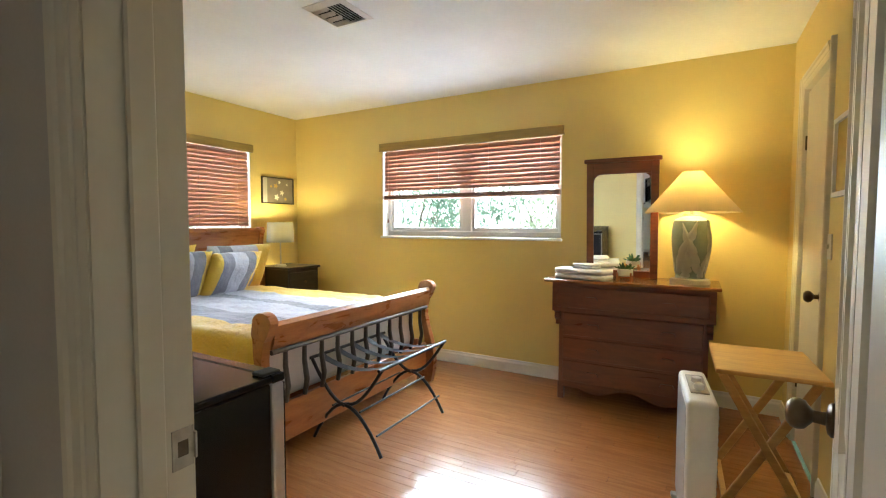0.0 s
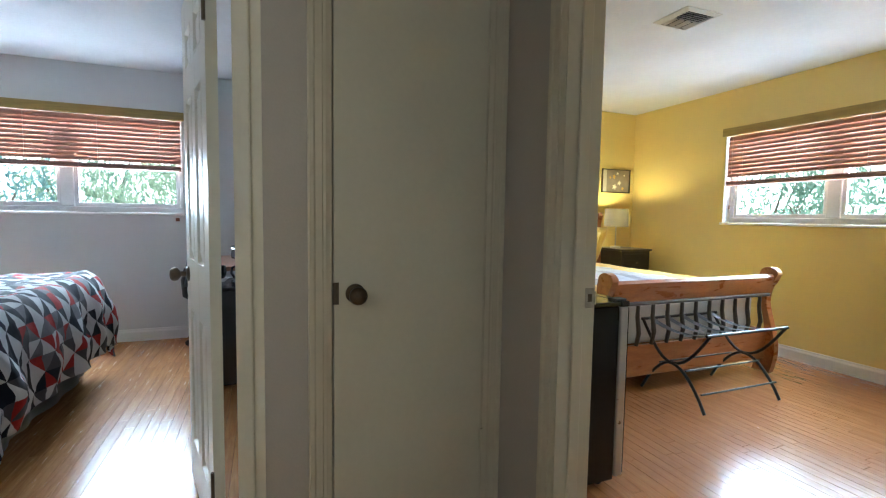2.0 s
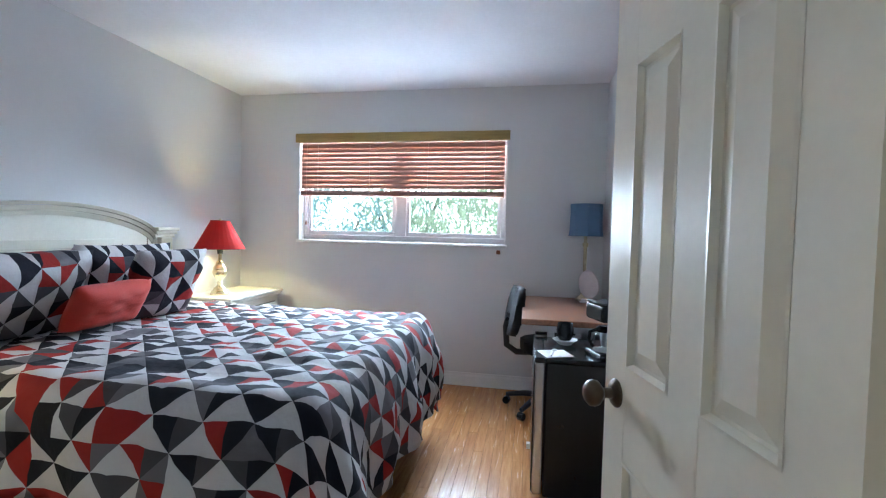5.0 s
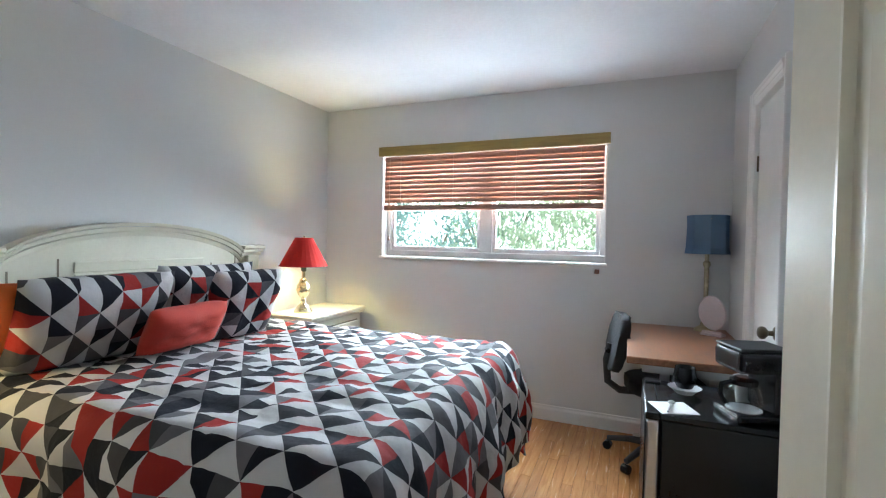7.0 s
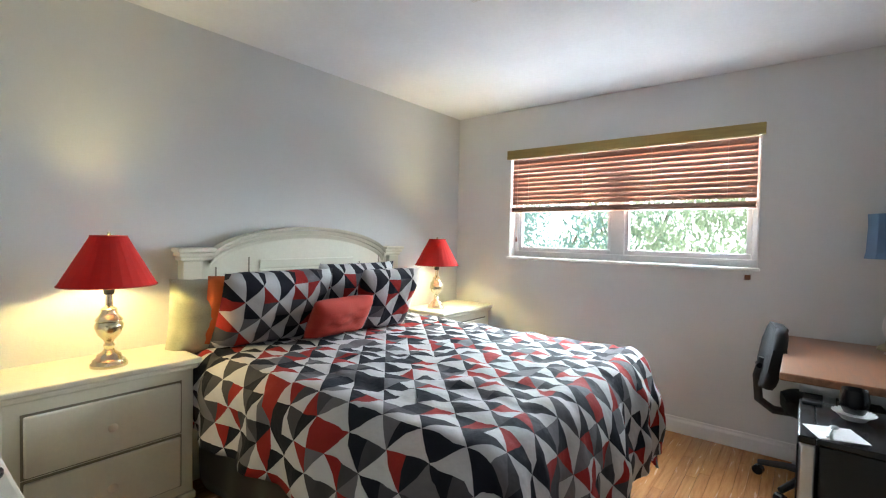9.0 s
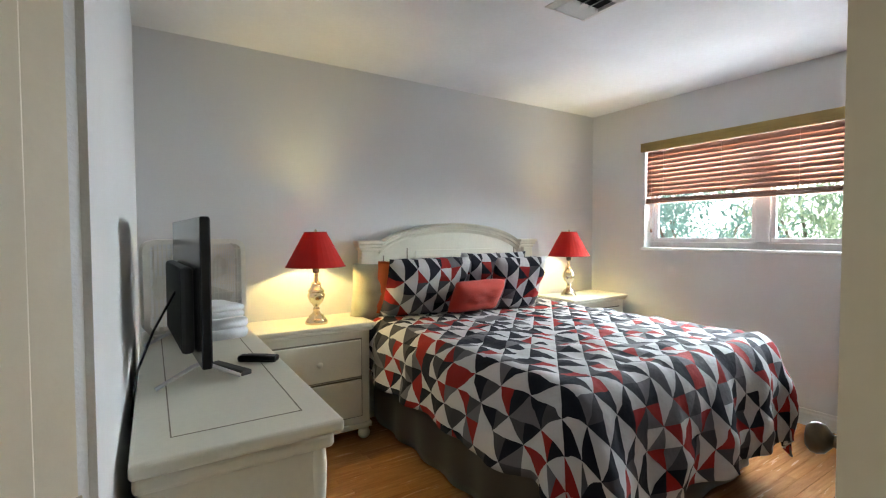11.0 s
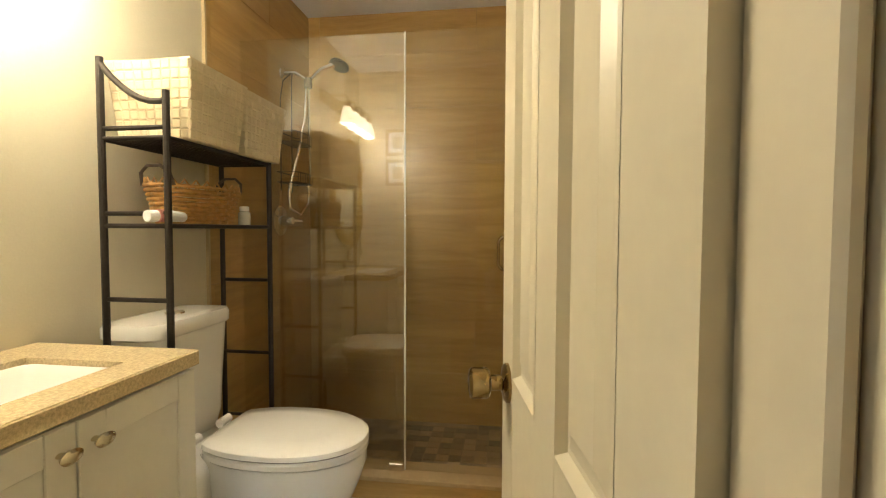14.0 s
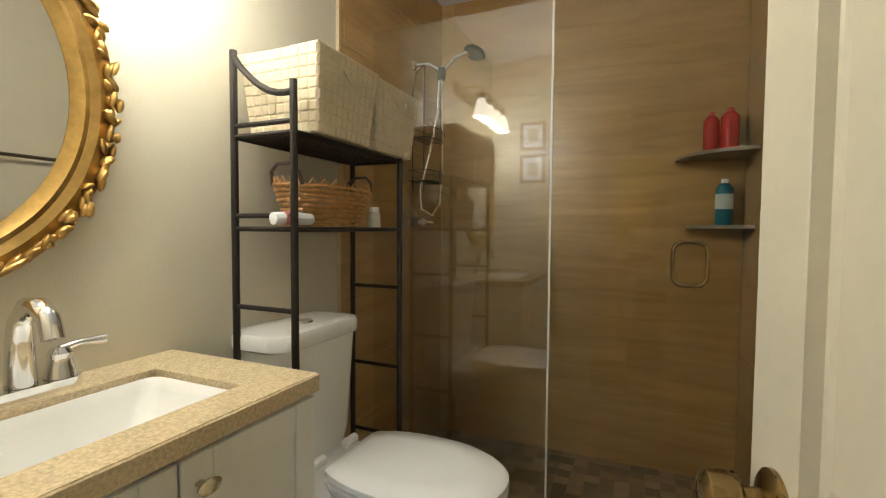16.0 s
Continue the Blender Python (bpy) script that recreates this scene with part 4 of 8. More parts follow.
# dresser with television
dr = thing("dresser", "antique white long dresser with inlaid line on top", "dresser", pose(-0.395, -2.25, 0))
part("body", box(-0.37, -0.012, -0.645, 0.645, 0.12, 0.80, 0.004), M_ANTW, dr)
bm = bmesh.new()
add_box(bm, -0.415, 0.0, -0.70, 0.70, 0.84, 0.872, 0.009, 3)
add_box(bm, -0.398, -0.004, -0.682, 0.682, 0.8005, 0.8395, 0.012, 3)
part("top", bm, M_ANTW, dr)
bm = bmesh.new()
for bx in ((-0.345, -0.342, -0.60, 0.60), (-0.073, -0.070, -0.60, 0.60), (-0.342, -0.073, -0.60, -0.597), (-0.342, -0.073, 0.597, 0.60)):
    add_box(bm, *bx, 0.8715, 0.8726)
part("inlay_line", bm, M_SHADE_INLAY, dr)
for y0, y1 in ((-0.62, -0.215), (-0.20, 0.20), (0.215, 0.62)):
    for z0, z1 in ((0.17, 0.37), (0.39, 0.57), (0.59, 0.77)):
        d = part("drawer", box(-0.386, -0.3705, y0, y1, z0, z1, 0.006, 3), M_ANTW, dr)
        part("drawer_knob", lathe([(0.006, 0), (0.006, 0.01), (0.016, 0.016), (0.018, 0.022), (0.012, 0.027), (0.002, 0.028)], 16, Matrix.Translation((-0.386, (y0 + y1) / 2, (z0 + z1) / 2)) @ Matrix.Rotation(radians(-90), 4, "Y")), M_ANTW, d, smooth=True)
for yy in (-0.645, 0.645):
    part("turned_column", lathe([(0.018, 0.12), (0.02, 0.16), (0.014, 0.2), (0.019, 0.4), (0.014, 0.6), (0.02, 0.75), (0.016, 0.799)], 14, Matrix.Translation((-0.372, yy * 0.985, 0))), M_ANTW, dr, smooth=True)
part("plinth", box(-0.385, -0.012, -0.66, 0.66, 0.075, 0.1195, 0.008, 2), M_ANTW, dr)
bm = bmesh.new()
add_box(bm, -0.378, -0.012, 0.6455, 0.657, 0.56, 0.575, 0.003)
part("side_moulding", bm, M_ANTW, dr)
for yy in (-0.6, 0.6):
    for xx in (-0.33, -0.06):
        part("foot", lathe([(0.02, 0), (0.034, 0.012), (0.04, 0.035), (0.03, 0.06), (0.036, 0.0745)], 14, Matrix.Translation((xx, yy, 0))), M_ANTW, dr, smooth=True)

M_BLACK = mat("black_plastic", (0.010, 0.010, 0.012), 0.22, var=0.1, bump=0.03, spec=0.35)
M_BLACKM = mat("matte_black_plastic", (0.02, 0.02, 0.021), 0.6, var=0.1, bump=0.1)
M_SCREEN = mat("dark_screen_glass", (0.008, 0.008, 0.01), 0.08, bump=0.0, rvar=0.02)
M_SILVER = mat("silver_plastic", (0.55, 0.55, 0.56), 0.3, 0.8)
tv = thing("television", "black flat television on splayed silver feet", "television", pose(-0.545, -2.30, 0.8725, 0, 0, 3))
part("cabinet", box(-0.012, 0.014, -0.365, 0.365, 0.055, 0.475, 0.005, 2), M_BLACK, tv)
part("back_housing", box(0.0145, 0.05, -0.24, 0.24, 0.075, 0.33, 0.012, 2), M_BLACKM, tv)
part("screen", box(-0.0135, -0.0122, -0.357, 0.357, 0.067, 0.467), M_SCREEN, tv)
for yy in (-0.29, 0.29):
    bm = bmesh.new()
    add_tube(bm, [(-0.095, yy * 1.03, 0.006), (-0.01, yy, 0.052), (0.012, yy, 0.056), (0.03, yy, 0.05), (0.12, yy * 1.03, 0.006)], 0.006, 8)
    part("foot", bm, M_SILVER, tv)
cord = thing("power_cord", "thin black power cord running behind the dresser", "cable")
part("cable", tube([(-0.50, -2.2, 1.12), (-0.44, -2.1, 1.02), (-0.40, -2.05, 0.92), (-0.385, -2.04, 0.80)], 0.0035, 8), M_BLACK, cord)

fan = thing("box_fan", "white box fan standing on the dresser", "fan", pose(-0.60, -2.83, 0.8725, 0, 0, 8))
M_FANW = mat("yellowed_white_plastic", (0.62, 0.60, 0.54), 0.4)
def rrect(w, h, r, n=6):
    pts = []
    for cx, cy, a0 in ((w / 2 - r, h / 2 - r, 0), (-w / 2 + r, h / 2 - r, 90), (-w / 2 + r, -h / 2 + r, 180), (w / 2 - r, -h / 2 + r, 270)):
        pts += arc(cx, cy, r, a0, a0 + 90, n)
    return pts
bm = bmesh.new()
o, i_ = rrect(0.40, 0.40, 0.05), rrect(0.36, 0.36, 0.035)
for ya, yb in ((-0.05, 0.05),):
    ring = [[bm.verts.new((x, y, z + 0.205)) for x, z in pts] for pts, y in ((o, ya), (o, yb), (i_, yb), (i_, ya))]
    for k in range(4):
        for q in range(len(o)):
            bm.faces.new((ring[k][q], ring[k][(q + 1) % len(o)], ring[(k + 1) % 4][(q + 1) % len(o)], ring[(k + 1) % 4][q]))
part("housing", bm, M_FANW, fan, smooth=True)
for y in (-0.045, 0.045):
    bm = bmesh.new()
    for k in range(23):
        x = -0.18 + 0.36 * k / 22
        add_box(bm, x - 0.0012, x + 0.0012, y - 0.002, y + 0.002, 0.025, 0.385)
    for k in range(9):
        z = 0.05 + 0.31 * k / 8
        add_box(bm, -0.18, 0.18, y - 0.003, y + 0.001, z - 0.001, z + 0.001)
    part("grille", bm, M_FANW, fan)
for k in range(5):
    bm = bmesh.new()
    a = 2 * math.pi * k / 5
    add_prism(bm, [(0.02, -0.02), (0.15, -0.06), (0.165, 0.0), (0.14, 0.05), (0.02, 0.02)], -0.002, 0.002, "y", Matrix.Translation((0, 0, 0.205)) @ Matrix.Rotation(a, 4, "Y") @ Matrix.Rotation(0.35, 4, "X"))
    part("blade", bm, M_FANW, fan)
part("hub", lathe([(0.03, -0.02), (0.03, 0.02)], 16, Matrix.Translation((0, 0, 0.205)) @ Matrix.Rotation(radians(90), 4, "X")), M_FANW, fan)
part("handle", tube([(-0.05, 0, 0.405), (-0.045, 0, 0.42), (0.045, 0, 0.42), (0.05, 0, 0.405)], 0.006, 8), M_FANW, fan)
for sx in (-1, 1):
    part("foot", box(sx * 0.15 - 0.02, sx * 0.15 + 0.02, -0.07, 0.07, 0.0, 0.012, 0.003), M_FANW, fan)

M_TOWEL = mat("white_terry_towel", (0.76, 0.76, 0.77), 0.95, var=0.06, scale=20, grain=400, bump=0.8, sheen=0.5)


def folded_towel(m, w, d, h, label, seed):
    """A folded towel: rounded soft slab with fold lines at the front."""
    t = thing("towel", label, "towel", m)
    for k in range(2):
        def fn(u, v, k=k):
            a = 2 * math.pi * u
            ca, sa = math.cos(a), math.sin(a)
            x = w / 2 * math.copysign(abs(ca) ** 0.3, ca)
            z = h / 4 * math.copysign(abs(sa) ** 0.7, sa) + h / 4 + k * h / 2
            y = d * (v - 0.5)
            e = 1 - 0.12 * (abs(2 * v - 1)) ** 8
            q = 0.006 * noise.noise(Vector((x * 14 + seed, y * 14, z * 20 + k)))
            return Vector((x * e + q, y + q, max(0.0005 + k * h * 0.48, z * (0.97 + 0.03 * e) + q * 0.7)))
        bm = sheet(36, 14, fn)
        bmesh.ops.remove_doubles(bm, verts=bm.verts, dist=0.001)
        bmesh.ops.holes_fill(bm, edges=bm.edges)
        for f in bm.faces:
            f.smooth = True
        part("fold", bm, M_TOWEL, t)
    return t


folded_towel(pose(-0.66, -2.70, 0.8725, 0, 0, 10), 0.20, 0.28, 0.085, "white folded bath towel on the dresser", 1)
folded_towel(pose(-0.67, -2.70, 0.956, 0, 0, 16), 0.15, 0.22, 0.05, "white folded hand towel on a bath towel", 2)
rc = thing("remote_control", "small black remote control lying on the dresser", "remote", pose(-0.735, -2.16, 0.8725, 0, 0, 55))
part("body", box(-0.02, 0.02, -0.065, 0.065, 0, 0.022, 0.008, 3), M_BLACK, rc)
part("buttons", box(-0.012, 0.012, -0.04, 0.03, 0.0215, 0.0235, 0.001), M_BLACKM, rc)
rs = thing("remote_control", "slim black remote control on the dresser", "remote", pose(-0.64, -2.10, 0.8725, 0, 0, 24))
part("body", box(-0.017, 0.017, -0.09, 0.09, 0, 0.016, 0.005, 2), M_BLACKM, rs)

# corner with desk, refrigerator and chair
M_LAMIN = wood("walnut_laminate", (0.33, 0.15, 0.08), (0.20, 0.085, 0.04), 0.3, (1.5, 9, 9), 0.0, coat=0.2)
M_DARKW = wood("dark_brown_wood", (0.05, 0.025, 0.015), (0.025, 0.012, 0.008), 0.4, (9, 9, 1), 0.05)
dk = thing("desk", "walnut laminate desk with dark legs", "desk")
bm = box(-4.12, -3.10, -1.05, -0.47, 0.74, 0.775, 0.006, 2)
part("desktop", bm, M_LAMIN, dk)
part("apron", box(-4.08, -3.14, -0.50, -0.48, 0.45, 0.7395), M_DARKW, dk)
for xx in (-4.09, -3.16):
    bm = bmesh.new()
    add_box(bm, xx, xx + 0.03, -0.98, -0.505, 0.70, 0.7395)
    add_box(bm, xx, xx + 0.03, -0.90, -0.86, 0.03, 0.6995)
    add_box(bm, xx, xx + 0.03, -0.60, -0.56, 0.03, 0.6995)
    add_box(bm, xx, xx + 0.03, -1.0, -0.505, 0.0, 0.0295)
    part("leg_frame", bm, M_SILVER, dk)

M_CHAIRF = mat("black_chair_fabric", (0.008, 0.0085, 0.01), 0.9, grain=300, bump=0.5)
ch = thing("office_chair", "black fabric office chair with five-star base", "chair", pose(-3.76, -0.89, 0, 0, 0, 10))
def pad(name, w, d, t, m, parent):
    bm = bmesh.new()
    add_prism(bm, rrect(w, d, min(w, d) * 0.32, 8), -t / 2, t / 2)
    bmesh.ops.bevel(bm, geom=[e for e in bm.edges if abs(e.verts[0].co.z - e.verts[1].co.z) < 1e-5], offset=t * 0.42, segments=4, affect="EDGES", profile=0.5)
    bmesh.ops.transform(bm, matrix=m, verts=bm.verts)
    return part(name, bm, M_CHAIRF, parent, smooth=True)
pad("seat", 0.44, 0.42, 0.075, Matrix.Translation((0, 0.05, 0.47)), ch)
pad("backrest", 0.40, 0.34, 0.06, Matrix.Translation((0, -0.22, 0.72)) @ Matrix.Rotation(radians(80), 4, "X"), ch)
part("back_bar", tube([(0, -0.05, 0.42), (0, -0.20, 0.42), (0, -0.27, 0.47), (0, -0.28, 0.60), (0, -0.255, 0.70)], 0.022, 10), M_BLACKM, ch)
part("adjust_knob", tube([(-0.03, -0.275, 0.66), (0.03, -0.275, 0.66)], 0.014, 10), M_BLACK, ch)
part("gas_column", lathe([(0.028, 0.1), (0.028, 0.25), (0.015, 0.2505), (0.015, 0.43)], 16), M_BLACKM, ch)
for k in range(5):
    a = 2 * math.pi * k / 5 + 0.5
    dx, dy = math.cos(a), math.sin(a)
    part("base_arm", tube([(0, 0, 0.11), (dx * 0.14, dy * 0.14, 0.10), (dx * 0.27, dy * 0.27, 0.07)], [0.026, 0.02, 0.016], 8), M_BLACKM, ch)
    cs = part("caster", lathe([(0.024, -0.022), (0.027, -0.018), (0.027, 0.018), (0.024, 0.022)], 16, Matrix.Translation((dx * 0.27, dy * 0.27, 0.027)) @ Matrix.Rotation(a, 4, "Z") @ Matrix.Rotation(radians(90), 4, "X")), M_BLACK, ch)
for sx in (-1, 1):
    part("armrest", tube([(sx * 0.2, 0.0, 0.44), (sx * 0.27, 0.0, 0.48), (sx * 0.27, 0.02, 0.60), (sx * 0.27, -0.12, 0.62), (sx * 0.27, 0.14, 0.62)], 0.014, 8), M_BLACKM, ch)


def mini_fridge(m, w, d, h, label):
    """A small refrigerator, door to +y."""
    f = thing("mini_refrigerator", label, "refrigerator", m)
    part("body", box(-w / 2, w / 2, -d / 2, d / 2 - 0.055, 0.03, h - 0.022, 0.006, 2), M_BLACK, f)
    part("top_panel", box(-w / 2 - 0.003, w / 2 + 0.003, -d / 2, d / 2 - 0.05, h - 0.0215, h, 0.006, 3), M_BLACK, f)
    dd = part("door", box(-w / 2, w / 2, d / 2 - 0.048, d / 2 - 0.004, 0.04, h - 0.026, 0.008, 3), M_SILVER, f, "silver-gray door")
    part("door_cap", box(-w / 2, w / 2, d / 2 - 0.049, d / 2, h - 0.0255, h + 0.001, 0.006, 2), M_BLACK, dd)
    part("door_front", box(-w / 2 + 0.004, w / 2 - 0.004, d / 2 - 0.004, d / 2 + 0.002, 0.05, h - 0.03, 0.002), M_BLACK, dd)
    part("hinge_cover", box(w / 2 - 0.06, w / 2 - 0.008, d / 2 - 0.075, d / 2 - 0.01, h + 0.0012, h + 0.010, 0.003), M_BLACKM, f)
    for sx in (-1, 1):
        for y in (-d / 2 + 0.05, d / 2 - 0.1):
            part("foot", lathe([(0.015, 0), (0.018, 0.004), (0.018, 0.0295)], 12, Matrix.Translation((sx * (w / 2 - 0.05), y, 0))), M_BLACKM, f)
    return f


mini_fridge(pose(-2.82, -0.735, 0, 0, 0, 180), 0.465, 0.49, 0.69, "black compact refrigerator carrying a coffee maker")

cm = thing("coffee_maker", "black drip coffee maker with glass carafe", "coffee maker", pose(-2.70, -0.62, 0.6905, 0, 0, 200) @ Matrix.Diagonal((0.9, 0.9, 0.88, 1)))
part("base", box(-0.09, 0.09, -0.11, 0.11, 0, 0.035, 0.012, 3), M_BLACK, cm)
part("tower", box(-0.09, 0.09, -0.11, -0.03, 0.0355, 0.28, 0.012, 3), M_BLACK, cm)
part("brew_head", box(-0.095, 0.095, -0.11, 0.11, 0.20, 0.29, 0.02, 3), M_BLACK, cm)
part("lid", box(-0.09, 0.09, -0.10, 0.105, 0.2905, 0.303, 0.006, 2), M_BLACKM, cm)
M_CARAFE = glass("carafe_glass", (0.9, 0.92, 0.92), 1.5)
part("warming_plate", lathe([(0.065, 0.0352), (0.065, 0.039), (0.05, 0.0395)], 24, Matrix.Translation((0, 0.035, 0))), M_SILVER, cm)
part("carafe", lathe([(0.052, 0.04), (0.066, 0.06), (0.068, 0.085), (0.055, 0.125), (0.045, 0.14), (0.048, 0.155)], 28, Matrix.Translation((0, 0.037, 0)), caps=False), M_CARAFE, cm, smooth=True)
part("carafe_band", lathe([(0.0465, 0.138), (0.05, 0.14), (0.05, 0.158), (0.03, 0.17)], 24, Matrix.Translation((0, 0.037, 0))), M_BLACK, cm)
part("carafe_handle", tube([(0.0, 0.085, 0.15), (0.0, 0.125, 0.14), (0.0, 0.13, 0.10), (0.0, 0.108, 0.06)], 0.009, 8), M_BLACK, cm)
M_PAPER = mat("white_paper", (0.78, 0.78, 0.78), 0.8, bump=0.15)
mg = thing("mug", "black glazed mug tipped on a paper filter", "mug", pose(-2.90, -0.82, 0.7145, 0, 0, 0))
mtx = Matrix.Translation((0, 0, 0.0)) 
part("cup", lathe([(0.036, 0.088), (0.034, 0.086), (0.03, 0.02), (0.026, 0.012), (0.0, 0.0115), (0.0, 0.0), (0.03, 0.0), (0.04, 0.02), (0.045, 0.05), (0.04, 0.08), (0.0385, 0.088)], 28, mtx, caps=False), M_BLACK, mg, smooth=True)
part("handle", tube([(-0.036, 0, 0.076), (-0.07, 0, 0.074), (-0.08, 0, 0.05), (-0.066, 0, 0.026), (-0.038, 0, 0.022)], 0.006, 8), M_BLACK, mg)
pf = thing("paper_filter", "white fluted paper coffee filter under the mug", "filter", pose(-2.90, -0.82, 0.6905))
bm = bmesh.new()
rows_ = []
for r, z, amp in ((0.0, 0.0, 0), (0.035, 0.0, 0.0), (0.045, 0.012, 0.03), (0.062, 0.024, 0.08)):
    rows_.append([bm.verts.new((r * (1 + amp * (i % 2)) * math.cos(2 * math.pi * i / 48), r * (1 + amp * (i % 2)) * math.sin(2 * math.pi * i / 48), z + (0.003 if i % 2 else 0) * (amp > 0))) for i in range(48)] if r else None)
for a, b in zip(rows_[1:], rows_[2:]):
    for i in range(48):
        bm.faces.new((a[i], a[(i + 1) % 48], b[(i + 1) % 48], b[i]))
bm.faces.new(rows_[1])
fl_ = part("paper", bm, M_PAPER, pf)
s = fl_.modifiers.new("thick", "SOLIDIFY")
s.thickness = 0.0008
nk = thing("napkin", "white paper napkin folded in half", "napkin", pose(-2.68, -0.88, 0.6905, 0, 0, 20))
part("layer", box(-0.065, 0.065, -0.07, 0.07, 0, 0.002, 0.0005), M_PAPER, nk)
part("layer", box(-0.06, 0.064, -0.066, 0.02, 0.0022, 0.004, 0.0005), M_PAPER, nk)
sp_ = thing("spoon", "steel teaspoon lying on the napkin", "spoon", pose(-2.68, -0.89, 0.696, 0, 0, 80))
part("handle", tube([(0, -0.07, 0.002), (0, 0.02, 0.003), (0, 0.03, 0.002)], [0.004, 0.002, 0.002], 8), M_SILVER, sp_)
bm = bmesh.new()
bmesh.ops.create_uvsphere(bm, u_segments=16, v_segments=8, radius=1, matrix=Matrix.LocRotScale((0, 0.05, 0.002), None, (0.014, 0.021, 0.0035)))
part("bowl", bm, M_SILVER, sp_, smooth=True)
cpn = thing("plastic_cup", "translucent white plastic cup with sachets", "cup", pose(-2.84, -0.62, 0.6905))
part("cup", lathe([(0.025, 0.0), (0.036, 0.11), (0.039, 0.112), (0.037, 0.114)], 24), mat("frosted_plastic", (0.6, 0.62, 0.63), 0.3), cpn, smooth=True)

M_SHADE_B = translucent("blue_lampshade_linen", (0.13, 0.22, 0.36), 0.25)
M_CAND = mat("aged_cream_gilt", (0.42, 0.37, 0.25), 0.45, 0.3, var=0.25, scale=30)
bl = thing("table_lamp", "tall candlestick lamp with blue drum shade, unlit", "lamp", pose(-4.02, -0.60, 0.7755))
part("base", lathe([(0.062, 0), (0.062, 0.01), (0.05, 0.02), (0.03, 0.035), (0.022, 0.06), (0.026, 0.08), (0.018, 0.10), (0.02, 0.16), (0.03, 0.175), (0.018, 0.19), (0.013, 0.21), (0.014, 0.40), (0.022, 0.415), (0.022, 0.43), (0.012, 0.44), (0.012, 0.50)], 20), M_CAND, bl, smooth=True)
bm = bmesh.new()
seg = 8
for z0, z1, r0, r1 in ((0.485, 0.52, 0.128, 0.121), (0.52, 0.66, 0.121, 0.116), (0.66, 0.725, 0.116, 0.119)):
    shade(bm, r0, z0, r1, z1, seg)
sh_ = part("lampshade", bm, M_SHADE_B, bl, "pale blue linen drum shade")
s = sh_.modifiers.new("thick", "SOLIDIFY")
s.thickness = 0.002
part("spider", tube([(-0.13, 0, 0.70), (0.13, 0, 0.70)], 0.002, 6), M_CAND, bl)
part("stem", tube([(0, 0, 0.50), (0, 0, 0.70)], 0.004, 6), M_CAND, bl)
vm = thing("vanity_mirror", "white oval tabletop mirror on the desk", "mirror", pose(-3.86, -0.585, 0.7755, 0, 0, 62))
M_MIRROR = mat("mirror_silver", (0.88, 0.89, 0.88), 0.02, 1.0, var=0.0, bump=0, rvar=0.0)
M_PINKW = mat("pale_pink_plastic", (0.66, 0.60, 0.62), 0.4)
ms_ = Matrix.Translation((0, 0, 0.135)) @ Matrix.Rotation(radians(-78), 4, "X") @ Matrix.Diagonal((0.72, 1, 1, 1))
part("frame", lathe([(0.10, -0.008), (0.108, 0), (0.10, 0.008), (0.092, 0.006)], 36, ms_), M_PINKW, vm, smooth=True)
part("mirror_glass", lathe([(0.091, 0.0062), (0.091, 0.0085)], 36, ms_), M_MIRROR, vm)
part("stand", tube([(-0.06, 0.03, 0.005), (-0.05, 0.0, 0.02), (0.05, 0.0, 0.02), (0.06, 0.03, 0.005)], 0.008, 8), M_PINKW, vm)
part("foot", box(-0.06, 0.06, -0.02, 0.05, 0, 0.012, 0.005, 2), M_PINKW, vm)

# small fixtures on the gray walls
bk = thing("blind_cord_cleat", "small brown wooden cleat under the window", "cleat", pose(GW + 0.0005, -1.262, 1.112))
part("cleat", box(0, 0.014, -0.016, 0.016, -0.016, 0.016, 0.004, 2), M_SLATD, bk)
M_PLATE = mat("ivory_switch_plate", (0.66, 0.62, 0.50), 0.4)


def wall_plate(name, m, label, kind_):
    w = thing(name, label, kind_, m)
    p = part("plate", box(-0.035, 0.035, -0.006, -0.0005, -0.057, 0.057, 0.002, 2), M_PLATE, w)
    part("toggle", box(-0.005, 0.005, -0.016, -0.0062, -0.009, 0.012, 0.002), M_PLATE, w)
    return w


wall_plate("light_switch", pose(-2.88, GN, 1.22), "ivory toggle light switch plate on the wall", "switch")


def vent(m, label):
    """A square two-way ceiling register with raked blades."""
    v = thing("ceiling_vent", label, "vent", m)
    part("backing", box(-0.105, 0.105, -0.105, 0.105, -0.004, -0.0008), M_BLACKM, v)
    bm = bmesh.new()
    o = [(-0.145, -0.13), (0.145, -0.13), (0.145, 0.13), (-0.145, 0.13)]
    i2 = [(-0.105, -0.105), (0.105, -0.105), (0.105, 0.105), (-0.105, 0.105)]
    rg = [[bm.verts.new((x, y, z)) for x, y in pts] for pts, z in ((o, -0.0008), (o, -0.004), (i2, -0.016), (i2, -0.0045))]
    for a, b in zip(rg, rg[1:]):
        for k in range(4):
            bm.faces.new((a[k], a[(k + 1) % 4], b[(k + 1) % 4], b[k]))
    part("frame", bm, M_VENT, v)
    for k in range(5):
        y = -0.085 + 0.02 * k
        part("blade", box(-0.104, 0.104, -0.012, 0.012, -0.001, 0.001), M_VENT, v).matrix_local = Matrix.Translation((0, y, -0.012)) @ Matrix.Rotation(radians(38), 4, "X")
    for k in range(4):
        x = -0.085 + 0.056 * k
        part("blade", box(-0.012, 0.012, -0.05, 0.05, -0.001, 0.001), M_VENT, v).matrix_local = Matrix.Translation((x, 0.05, -0.012)) @ Matrix.Rotation(radians(38), 4, "Y")
    return v


